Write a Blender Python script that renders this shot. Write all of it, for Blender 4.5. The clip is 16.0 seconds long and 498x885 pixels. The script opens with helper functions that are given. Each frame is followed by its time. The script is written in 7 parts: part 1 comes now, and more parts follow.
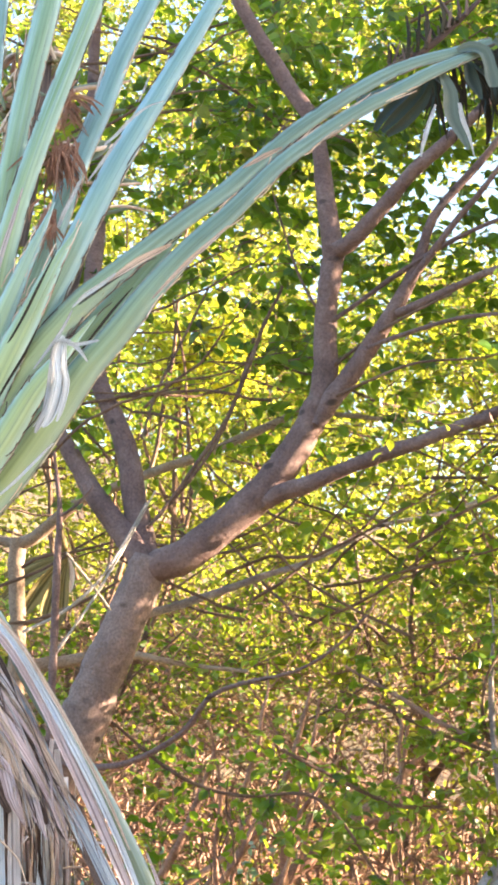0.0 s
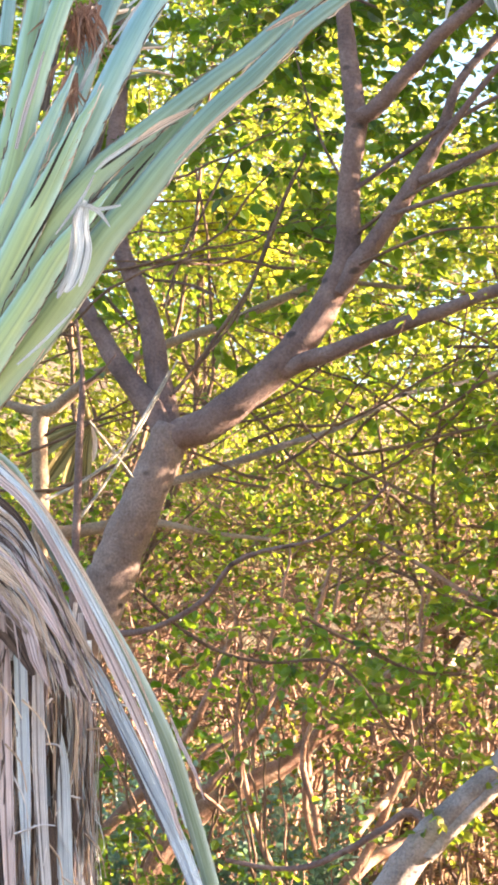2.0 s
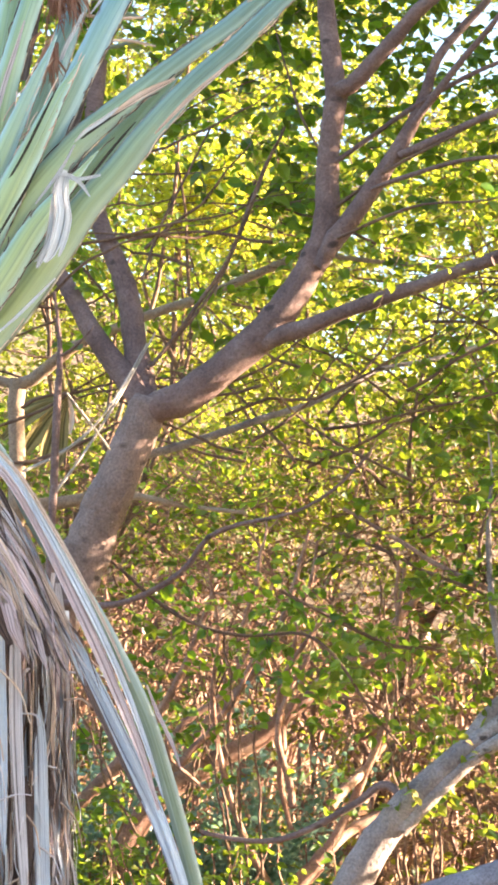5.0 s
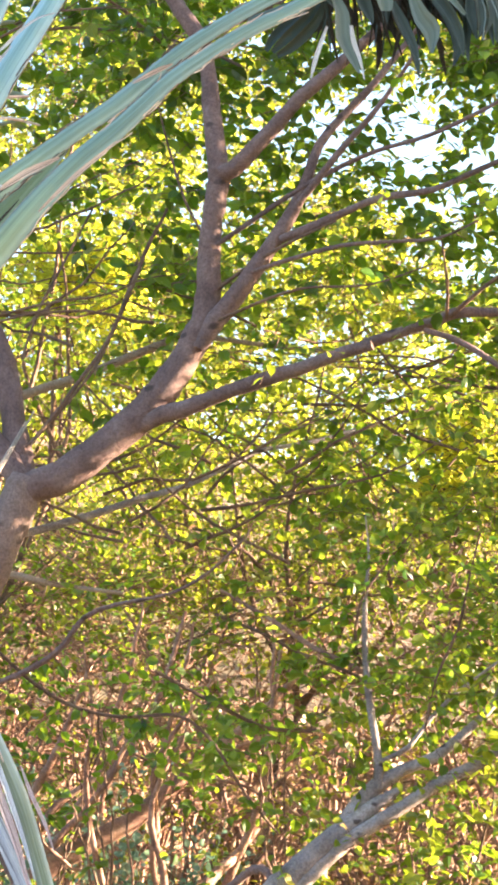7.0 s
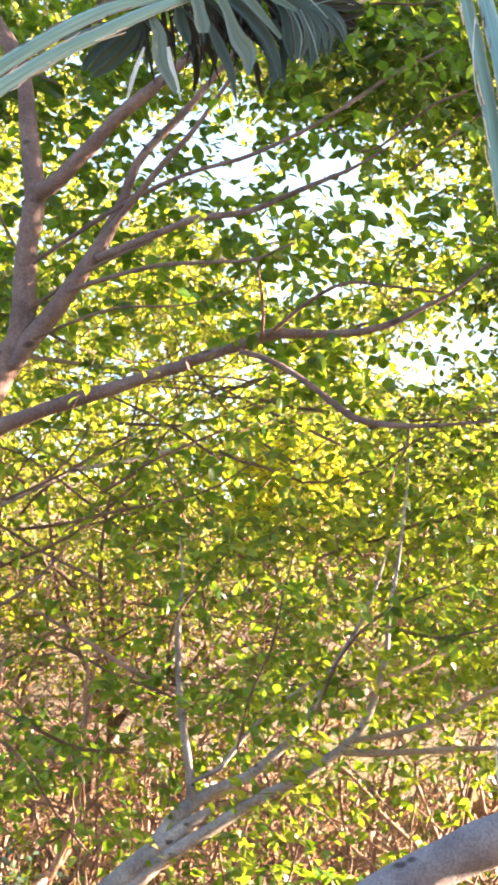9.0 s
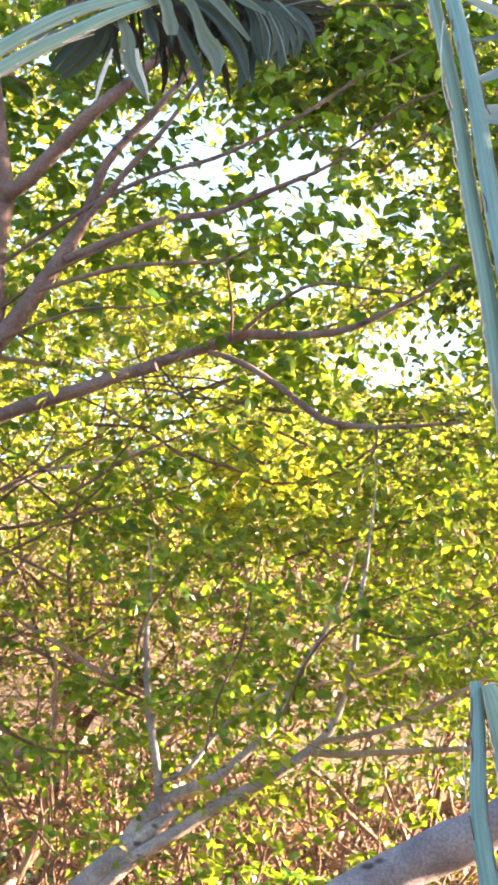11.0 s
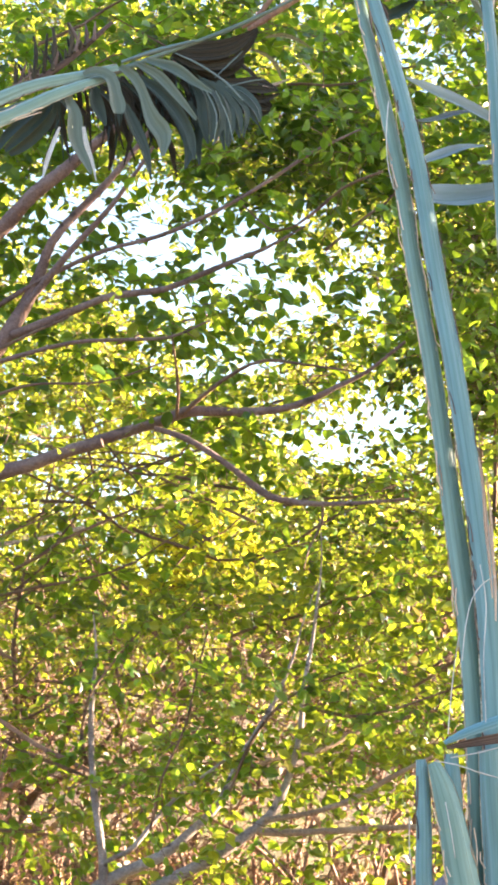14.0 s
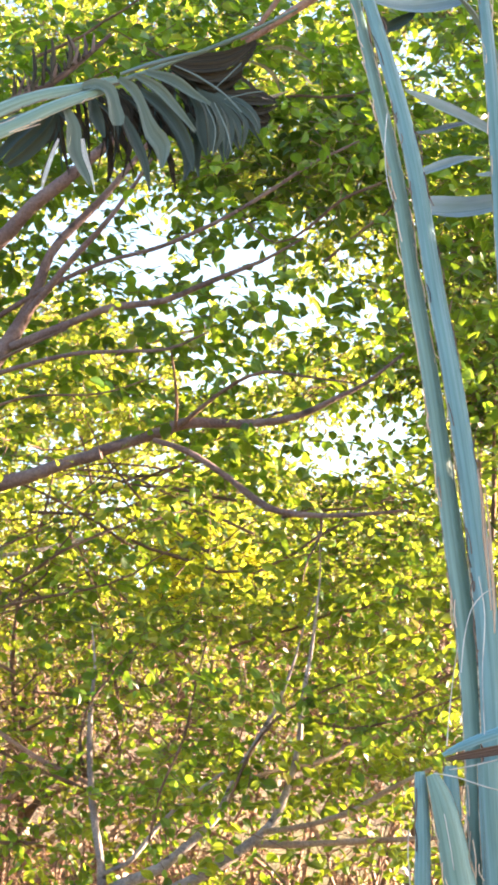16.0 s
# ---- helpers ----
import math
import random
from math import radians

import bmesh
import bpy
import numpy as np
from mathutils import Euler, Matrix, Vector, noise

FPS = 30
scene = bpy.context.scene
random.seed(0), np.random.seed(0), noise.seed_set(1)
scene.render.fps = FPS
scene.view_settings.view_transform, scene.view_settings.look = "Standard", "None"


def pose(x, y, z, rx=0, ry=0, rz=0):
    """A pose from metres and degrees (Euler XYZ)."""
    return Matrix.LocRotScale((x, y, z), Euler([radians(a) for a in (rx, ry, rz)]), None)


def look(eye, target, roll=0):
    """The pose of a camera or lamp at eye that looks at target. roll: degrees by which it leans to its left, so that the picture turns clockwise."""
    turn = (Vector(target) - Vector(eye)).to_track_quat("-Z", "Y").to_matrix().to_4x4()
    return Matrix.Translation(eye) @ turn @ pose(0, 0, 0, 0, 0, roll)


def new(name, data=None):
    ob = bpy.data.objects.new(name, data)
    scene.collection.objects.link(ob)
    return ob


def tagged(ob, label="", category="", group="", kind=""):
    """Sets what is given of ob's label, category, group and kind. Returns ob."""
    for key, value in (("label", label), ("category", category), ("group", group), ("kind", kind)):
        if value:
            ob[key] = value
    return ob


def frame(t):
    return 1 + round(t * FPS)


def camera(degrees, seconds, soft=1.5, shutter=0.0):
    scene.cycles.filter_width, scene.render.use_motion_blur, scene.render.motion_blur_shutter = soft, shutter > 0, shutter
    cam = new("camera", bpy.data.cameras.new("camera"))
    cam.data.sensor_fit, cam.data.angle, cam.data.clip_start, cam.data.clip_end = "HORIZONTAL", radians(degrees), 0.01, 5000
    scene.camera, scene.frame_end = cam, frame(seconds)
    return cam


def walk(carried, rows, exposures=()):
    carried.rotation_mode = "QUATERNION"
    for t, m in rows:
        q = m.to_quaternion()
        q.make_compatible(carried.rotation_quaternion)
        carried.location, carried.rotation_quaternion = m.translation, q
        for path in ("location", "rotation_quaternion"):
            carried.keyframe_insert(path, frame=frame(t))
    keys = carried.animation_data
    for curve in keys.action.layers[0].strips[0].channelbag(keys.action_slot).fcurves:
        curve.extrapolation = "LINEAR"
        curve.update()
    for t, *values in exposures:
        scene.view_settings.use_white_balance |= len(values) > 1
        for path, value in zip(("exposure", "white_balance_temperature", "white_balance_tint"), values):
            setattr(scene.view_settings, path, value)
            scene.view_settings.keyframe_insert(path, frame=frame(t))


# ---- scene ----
# The camera turns almost on the spot, at eye height: seconds, tilt, turn, roll.
cam = camera(13.002, 16.0, soft=3.3)
EYE = (0.0, 0.0, 1.6)
ROWS = (
    (0.0, 100.000, 3.198, 0.000),
    (0.5, 99.608, 3.314, 0.041),
    (1.0, 98.643, 3.479, 0.083),
    (1.5, 97.496, 3.700, 0.165),
    (2.0, 96.551, 3.787, 0.185),
    (2.5, 95.828, 3.780, 0.231),
    (3.0, 95.288, 3.784, 0.301),
    (5.5, 96.439, 2.793, 0.611),
    (6.0, 97.270, 2.276, 0.783),
    (6.5, 97.720, 1.499, 0.889),
    (7.0, 98.011, -0.000, 0.923),
    (7.5, 98.271, -1.595, 0.917),
    (8.0, 98.448, -2.969, 0.871),
    (8.5, 98.478, -4.114, 0.723),
    (9.0, 98.597, -4.894, 0.639),
    (11.5, 98.647, -6.077, 0.582),
    (12.0, 98.761, -6.652, 0.550),
    (12.5, 99.187, -7.044, 0.470),
    (13.0, 99.850, -7.142, 0.448),
    (13.5, 100.362, -7.159, 0.436),
    (14.0, 100.654, -7.141, 0.474),
    (14.5, 100.744, -7.142, 0.476),
    (15.0, 100.808, -7.116, 0.500),
    (15.5, 100.843, -7.120, 0.482),
    (16.0, 100.959, -7.174, 0.476),
)


# The hand sways by about a centimetre: seconds, across, up. The turn makes up for it at the distance of the trees.
SWAY = ((0.0, 0.0, 0.012), (0.5, 0.0, 0.010), (1.0, 0.0, 0.005), (1.5, 0.0, 0.0), (3.0, 0.0, 0.0), (5.5, -0.008, -0.010), (7.0, -0.010, -0.011), (8.0, -0.007, -0.010), (9.0, -0.005, -0.008), (11.5, 0.0, 0.0), (12.5, 0.003, 0.0), (13.0, 0.0, 0.002), (16.0, 0.0, 0.003))
REACH = 8.3


def turned(t, tilt, turn, roll):
    dx, dz = (float(np.interp(t, [r[0] for r in SWAY], [r[k] for r in SWAY])) for k in (1, 2))
    eye = (EYE[0] + dx, EYE[1], EYE[2] + dz)
    return pose(*eye, 0, 0, turn + math.degrees(dx / REACH)) @ pose(0, 0, 0, tilt - math.degrees(dz / REACH)) @ pose(0, 0, 0, 0, 0, roll)


walk(cam, [(t, turned(t, a, b, c)) for t, a, b, c in ROWS])

# ---- light: a low evening sun from behind the trees, and the open sky ----
SUN_AZIMUTH, SUN_HEIGHT = radians(83), radians(11)
TO_SUN = Vector((math.sin(SUN_AZIMUTH) * math.cos(SUN_HEIGHT), math.cos(SUN_AZIMUTH) * math.cos(SUN_HEIGHT), math.sin(SUN_HEIGHT)))
world = bpy.data.worlds.new("world")
scene.world = world
world.use_nodes = True
sky = world.node_tree.nodes.new("ShaderNodeTexSky")
sky.sky_type, sky.sun_disc = "NISHITA", False
sky.sun_elevation, sky.sun_rotation = SUN_HEIGHT, SUN_AZIMUTH
sky.air_density, sky.dust_density, sky.ozone_density = 1.0, 2.0, 1.0
world.node_tree.nodes["Background"].inputs["Strength"].default_value = 0.064
world.node_tree.links.new(sky.outputs["Color"], world.node_tree.nodes["Background"].inputs["Color"])
sun = new("sun", bpy.data.lights.new("sun", "SUN"))
sun.data.energy, sun.data.angle, sun.data.color = 5.0, radians(0.5), (1.0, 0.75, 0.50)
sun.matrix_world = look((0, 0, 0), -TO_SUN)
scene.view_settings.exposure = 3.68
scene.view_settings.use_white_balance = True
scene.view_settings.white_balance_temperature, scene.view_settings.white_balance_tint = 6150, 16


# ---- materials ----
def material(name):
    m = bpy.data.materials.new(name)
    m.use_nodes = True
    t = m.node_tree
    return m, t, t.nodes["Principled BSDF"], t.nodes["Material Output"]


def node(t, kind, **values):
    n = t.nodes.new(kind)
    for key, value in values.items():
        n.inputs[key.replace("_", " ")].default_value = value
    return n


def ramp(t, fac, *stops):
    n = t.nodes.new("ShaderNodeValToRGB")
    e = n.color_ramp.elements
    while len(e) < len(stops):
        e.new(0.5)
    for k, (place, colour) in zip(e, stops):
        k.position, k.color = place, (*colour, 1)
    t.links.new(fac, n.inputs["Fac"])
    return n.outputs["Color"]


def coords(t, scale, kind="Object"):
    c = t.nodes.new("ShaderNodeTexCoord")
    m = t.nodes.new("ShaderNodeMapping")
    m.inputs["Scale"].default_value = scale
    t.links.new(c.outputs[kind], m.inputs["Vector"])
    return m.outputs["Vector"]


def noise_of(t, vector, scale, detail=4.0, rough=0.6):
    n = node(t, "ShaderNodeTexNoise", Scale=scale, Detail=detail, Roughness=rough)
    t.links.new(vector, n.inputs["Vector"])
    return n.outputs["Fac"]


def mixed(t, fac, a, b, how="MIX"):
    n = t.nodes.new("ShaderNodeMix")
    n.data_type, n.blend_type = "RGBA", how
    for socket, value in ((n.inputs[0], fac), (n.inputs[6], a), (n.inputs[7], b)):
        if isinstance(value, (int, float)):
            socket.default_value = value
        elif isinstance(value, tuple):
            socket.default_value = (*value, 1)
        else:
            t.links.new(value, socket)
    return n.outputs[2]


def bumped(t, shader, height, strength, distance):
    b = node(t, "ShaderNodeBump", Strength=strength, Distance=distance)
    t.links.new(height, b.inputs["Height"])
    t.links.new(b.outputs["Normal"], shader.inputs["Normal"])


def bark(name, dark, mid, light, spots=0.0, rough=0.85, grain=26.0):
    """Bark: broad stains, fine grain and, where wanted, dark scars."""
    m, t, s, _ = material(name)
    v = coords(t, (1, 1, 1))
    broad, fine = noise_of(t, v, 7.0, 5), noise_of(t, v, grain * 4, 6, 0.7)
    colour = ramp(t, broad, (0.30, dark), (0.52, mid), (0.75, light))
    colour = mixed(t, 0.75, colour, ramp(t, fine, (0.3, (0.35, 0.33, 0.32)), (0.62, (1.1, 1.1, 1.1))), "MULTIPLY")
    height = noise_of(t, v, grain, 8, 0.7)
    if spots:
        c = node(t, "ShaderNodeTexVoronoi", Scale=spots)
        warp = mixed(t, 0.02, coords(t, (0.8, 0.8, 1.5)), noise_of(t, v, 40.0, 3), "ADD")
        t.links.new(warp, c.inputs["Vector"])
        c.inputs["Randomness"].default_value = 1.0
        scar = ramp(t, c.outputs["Distance"], (0.14, (1, 1, 1)), (0.27, (0, 0, 0)))
        pick = t.nodes.new("ShaderNodeSeparateColor")
        t.links.new(c.outputs["Color"], pick.inputs[0])
        scar = mixed(t, 1.0, scar, ramp(t, pick.outputs[0], (0.45, (0, 0, 0)), (0.55, (0.9, 0.9, 0.9))), "MULTIPLY")
        colour = mixed(t, scar, colour, (0.05, 0.033, 0.028))
    t.links.new(colour, s.inputs["Base Color"])
    s.inputs["Roughness"].default_value = rough
    bumped(t, s, height, 0.9, 0.018)
    return m


def foliage(name, dark, mid, light, through_colour, share=0.5, gloss=0.32, by="island"):
    """A leaf: reflects on its face and lets light through, each leaf a little different."""
    m, t, s, out = material(name)
    if by == "island":
        rnd = t.nodes.new("ShaderNodeNewGeometry").outputs["Random Per Island"]
    else:
        rnd = t.nodes.new("ShaderNodeObjectInfo").outputs["Random"]
    colour = ramp(t, rnd, (0.0, dark), (0.5, mid), (0.88, light), (1.0, tuple(0.4 * a + 0.6 * b for a, b in zip(light, (0.34, 0.19, 0.06)))))
    blotch = noise_of(t, coords(t, (1, 1, 1)), 60.0, 3)
    colour = mixed(t, 0.35, colour, ramp(t, blotch, (0.3, (0.55, 0.6, 0.5)), (0.7, (1, 1, 1))), "MULTIPLY")
    t.links.new(colour, s.inputs["Base Color"])
    s.inputs["Roughness"].default_value = gloss
    s.inputs["Specular IOR Level"].default_value = 0.5
    tr = t.nodes.new("ShaderNodeBsdfTranslucent")
    t.links.new(ramp(t, rnd, (0.0, tuple(0.6 * c for c in through_colour)), (1.0, through_colour)), tr.inputs["Color"])
    mix = node(t, "ShaderNodeMixShader", Fac=share)
    t.links.new(s.outputs["BSDF"], mix.inputs[1])
    t.links.new(tr.outputs["BSDF"], mix.inputs[2])
    t.links.new(mix.outputs["Shader"], out.inputs["Surface"])
    return m


def stalk(name, low, high, edge, rough=0.42, flank=0.8, heart=None, young=None):
    """Waxy palm stalk: green along the middle, pale bloom on the flanks, fine lengthwise streaks, scratches and worn spots."""
    m, t, s, _ = material(name)
    v = coords(t, (1, 1, 1))
    broad = noise_of(t, coords(t, (0.9, 3.2, 1), "UV"), 1.0, 4)
    bloom = noise_of(t, coords(t, (2.2, 1.5, 1), "UV"), 1.0, 5)
    streak = noise_of(t, coords(t, (3.2, 0.55, 1), "UV"), 1.0, 5, 0.7)
    x = t.nodes.new("ShaderNodeSeparateXYZ")
    t.links.new(coords(t, (1, 1, 1), "UV"), x.inputs[0])
    a = t.nodes.new("ShaderNodeMath")
    a.operation = "ABSOLUTE"
    t.links.new(x.outputs[0], a.inputs[0])
    colour = ramp(t, broad, (0.32, low), (0.66, high))
    colour = mixed(t, ramp(t, a.outputs[0], (0.40, (0, 0, 0)), (0.92, (flank, flank, flank))), colour, edge)
    colour = mixed(t, ramp(t, bloom, (0.50, (0, 0, 0)), (0.68, (0.55, 0.55, 0.55))), colour, edge)
    if heart:
        far = t.nodes.new("ShaderNodeVectorMath")
        far.operation = "DISTANCE"
        far.inputs[1].default_value = heart
        t.links.new(v, far.inputs[0])
        near = ramp(t, far.outputs["Value"], (0.50, (0.8, 0.8, 0.8)), (1.0, (0, 0, 0)))
        near = mixed(t, 1.0, near, ramp(t, a.outputs[0], (0.35, (1, 1, 1)), (0.85, (0.35, 0.35, 0.35))), "MULTIPLY")
        colour = mixed(t, near, colour, young)
    colour = mixed(t, 0.8, colour, ramp(t, streak, (0.32, (0.58, 0.63, 0.64)), (0.50, (1, 1, 1)), (0.70, (1.2, 1.2, 1.18))), "MULTIPLY")
    worn = noise_of(t, coords(t, (5, 9, 1), "UV"), 1.0, 6, 0.75)
    colour = mixed(t, ramp(t, worn, (0.66, (0, 0, 0)), (0.72, (0.7, 0.7, 0.7))), colour, (0.16, 0.13, 0.085))
    scratch = noise_of(t, coords(t, (9, 1.3, 1), "UV"), 1.0, 6, 0.7)
    colour = mixed(t, ramp(t, scratch, (0.61, (0, 0, 0)), (0.67, (0.8, 0.8, 0.8))), colour, (0.10, 0.085, 0.06))
    t.links.new(colour, s.inputs["Base Color"])
    s.inputs["Roughness"].default_value = rough
    bumped(t, s, streak, 0.5, 0.003)
    return m


def fibre(name, dark, mid, light, streak=(3.5, 2.0, 1)):
    """Dry, stringy plant matter with grain along it."""
    m, t, s, _ = material(name)
    n1 = noise_of(t, coords(t, streak, "UV"), 1.0, 6, 0.7)
    n2 = noise_of(t, coords(t, (1, 1, 1)), 14.0, 5)
    fine = noise_of(t, coords(t, (streak[0] * 4, streak[1] * 3, 1), "UV"), 1.0, 5, 0.75)
    oi = t.nodes.new("ShaderNodeObjectInfo").outputs["Random"]
    colour = ramp(t, n1, (0.37, dark), (0.45, mid), (0.58, light))
    colour = mixed(t, 0.8, colour, ramp(t, fine, (0.30, (0.18, 0.15, 0.16)), (0.43, (1, 1, 1)), (0.62, (1.4, 1.4, 1.4))), "MULTIPLY")
    colour = mixed(t, 0.25, colour, ramp(t, n2, (0.3, (0.45, 0.40, 0.38)), (0.7, (1, 1, 1))), "MULTIPLY")
    colour = mixed(t, 0.3, colour, ramp(t, oi, (0.0, (0.55, 0.50, 0.50)), (0.6, (1, 1, 1))), "MULTIPLY")
    t.links.new(colour, s.inputs["Base Color"])
    s.inputs["Roughness"].default_value = 0.9
    bumped(t, s, n1, 0.9, 0.009)
    return m


BARK = bark("smooth brown bark", (0.125, 0.078, 0.068), (0.21, 0.136, 0.120), (0.31, 0.220, 0.192), spots=11.0)
BARK_TRUNK = bark("smooth grey-brown bark", (0.18, 0.124, 0.106), (0.285, 0.203, 0.172), (0.38, 0.285, 0.248), spots=11.0)
BARK_PALE = bark("pale grey bark", (0.20, 0.165, 0.155), (0.34, 0.285, 0.265), (0.48, 0.42, 0.395), spots=17.0)
BARK_LEAN = bark("purplish grey bark", (0.20, 0.165, 0.185), (0.31, 0.265, 0.285), (0.42, 0.37, 0.385), spots=11.0)
# Sandy lit bark: sunlight is put into its colour.
BARK_LIT = bark("sandy bark with sun in its colour", (0.25, 0.17, 0.11), (0.36, 0.26, 0.18), (0.45, 0.35, 0.26))
BARK_PINK = bark("reddish bark", (0.17, 0.085, 0.060), (0.35, 0.200, 0.140), (0.53, 0.35, 0.25))
TWIG = bark("twig bark", (0.10, 0.058, 0.036), (0.18, 0.108, 0.070), (0.29, 0.19, 0.125))
TWIG_DRY = bark("dry twig bark", (0.11, 0.054, 0.034), (0.33, 0.180, 0.120), (0.60, 0.40, 0.29), rough=0.5)
OLIVE = fibre("olive dead leaf", (0.07, 0.06, 0.02), (0.19, 0.165, 0.065), (0.33, 0.27, 0.11))
DEAD_TWIG = bark("dead pale twig", (0.30, 0.26, 0.22), (0.42, 0.38, 0.32), (0.52, 0.48, 0.42))
LEAF = foliage("broad leaf", (0.008, 0.032, 0.005), (0.032, 0.122, 0.010), (0.12, 0.215, 0.015), (0.38, 0.58, 0.02), share=0.42, gloss=0.42)
LEAF_ONE = foliage("single broad leaf", (0.008, 0.032, 0.005), (0.032, 0.122, 0.010), (0.12, 0.215, 0.015), (0.38, 0.58, 0.02), share=0.42, gloss=0.42, by="object")
LEAF_BACK = foliage("thicket leaf", (0.009, 0.034, 0.005), (0.042, 0.122, 0.010), (0.145, 0.22, 0.018), (0.45, 0.62, 0.03), share=0.44, gloss=0.42)
# Golden copy of the leaf green: evening sun is put into its colour.
LEAF_GOLD = foliage("green leaf with golden sun in its colour", (0.02, 0.05, 0.008), (0.085, 0.14, 0.016), (0.23, 0.25, 0.03), (0.63, 0.69, 0.05), share=0.47, gloss=0.42)
LEAF_WARM = foliage("warm green leaf", (0.006, 0.034, 0.004), (0.030, 0.125, 0.008), (0.19, 0.22, 0.018), (0.48, 0.60, 0.025), share=0.42, gloss=0.42)
# Bright yellow: the sunlight on far clumps is put into this colour.
LEAF_SUNNY = foliage("leaf with sunlight in its yellow", (0.46, 0.53, 0.03), (0.60, 0.62, 0.04), (0.70, 0.66, 0.06), (0.88, 0.90, 0.10), share=0.6)
# Darker copy of the broad leaf, with shade put into its colour.
LEAF_SHADED = foliage("leaf with shade in its colour", (0.006, 0.026, 0.006), (0.022, 0.072, 0.013), (0.055, 0.125, 0.022), (0.27, 0.38, 0.03), share=0.36, gloss=0.27)
LEAF_DRY = foliage("dry leaf", (0.15, 0.075, 0.045), (0.29, 0.17, 0.105), (0.44, 0.30, 0.20), (0.45, 0.27, 0.13), gloss=0.6, share=0.4)
STRAW = foliage("straw", (0.16, 0.105, 0.068), (0.35, 0.255, 0.158), (0.48, 0.37, 0.25), (0.46, 0.34, 0.19), gloss=0.6, share=0.35)
LEAF_BLUE = foliage("blue-green herb leaf", (0.08, 0.16, 0.12), (0.19, 0.33, 0.25), (0.34, 0.48, 0.40), (0.30, 0.50, 0.30), share=0.4)
HEART, YOUNG = (-1.15, 4.5, 2.25), (0.44, 0.50, 0.20)
STALK = stalk("green palm stalk", (0.18, 0.31, 0.17), (0.32, 0.48, 0.33), (0.44, 0.64, 0.66), flank=0.7, heart=HEART, young=YOUNG)
STALK_BLUE = stalk("blue-green palm stalk", (0.16, 0.305, 0.29), (0.28, 0.47, 0.48), (0.43, 0.64, 0.73), flank=0.7, heart=HEART, young=YOUNG)
# Darkened grey-green: the shade near the fan leaf is put into it.
STALK_LONG = stalk("long palm stalk with shade in its grey-green", (0.13, 0.21, 0.15), (0.21, 0.31, 0.24), (0.31, 0.44, 0.43), flank=0.55, heart=HEART, young=YOUNG)
# Darker stalks of the second palm: its shade is put into both colours.
STALK_TEAL = stalk("blue palm stalk with shade in its colour", (0.085, 0.185, 0.19), (0.135, 0.275, 0.30), (0.22, 0.37, 0.42), flank=0.45)
STALK_SAGE = stalk("sage palm stalk with shade in its colour", (0.12, 0.215, 0.18), (0.18, 0.30, 0.27), (0.25, 0.40, 0.39), flank=0.45)
MARGIN = fibre("stalk margin", (0.045, 0.035, 0.025), (0.26, 0.22, 0.14), (0.60, 0.56, 0.46), (1.5, 22, 1))
HUSK = fibre("weathered husk", (0.07, 0.05, 0.045), (0.54, 0.48, 0.47), (0.82, 0.77, 0.78), (2.4, 1.0, 1))
HUSK_GREY = fibre("silvery husk", (0.11, 0.11, 0.13), (0.56, 0.62, 0.72), (0.82, 0.88, 0.92), (2.4, 1.0, 1))
HUSK_TAN = fibre("tan husk", (0.14, 0.08, 0.05), (0.546, 0.39, 0.286), (0.858, 0.689, 0.546), (2.4, 1.0, 1))
HUSK_PINK = fibre("pinkish husk", (0.08, 0.045, 0.045), (0.55, 0.40, 0.38), (0.84, 0.70, 0.69), (2.4, 1.0, 1))
# Dark husk; where it backs gaps, their shade is put into its colour.
HUSK_DARK = fibre("dark husk and gap shade", (0.022, 0.015, 0.013), (0.09, 0.058, 0.048), (0.22, 0.155, 0.13))
STALK_DRY = stalk("drying palm stalk", (0.16, 0.20, 0.11), (0.27, 0.315, 0.21), (0.42, 0.49, 0.46), flank=0.6)
RUST = fibre("rusty fibre", (0.12, 0.045, 0.026), (0.36, 0.165, 0.098), (0.60, 0.35, 0.24), (2, 12, 1))
STRIP = fibre("papery strip", (0.34, 0.33, 0.30), (0.66, 0.68, 0.67), (0.86, 0.88, 0.88), (2.4, 1.0, 1))
FIBRE_PALE = fibre("pale loose fibre", (0.25, 0.24, 0.22), (0.46, 0.47, 0.46), (0.64, 0.66, 0.66))
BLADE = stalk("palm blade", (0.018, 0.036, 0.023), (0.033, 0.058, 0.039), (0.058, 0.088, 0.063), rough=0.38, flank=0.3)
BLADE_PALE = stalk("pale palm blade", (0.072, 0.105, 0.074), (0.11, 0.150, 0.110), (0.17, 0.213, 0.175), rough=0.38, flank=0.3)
BLADE_SKY = stalk("grey-green palm leaflet", (0.10, 0.15, 0.135), (0.16, 0.22, 0.21), (0.25, 0.32, 0.33), rough=0.38, flank=0.3)
# Near-black dead blade: shade behind the front leaflets is put into its colour.
BLADE_DEAD_SHADE = fibre("dead palm blade with shade in its colour", (0.010, 0.008, 0.005), (0.034, 0.029, 0.017), (0.075, 0.060, 0.036))


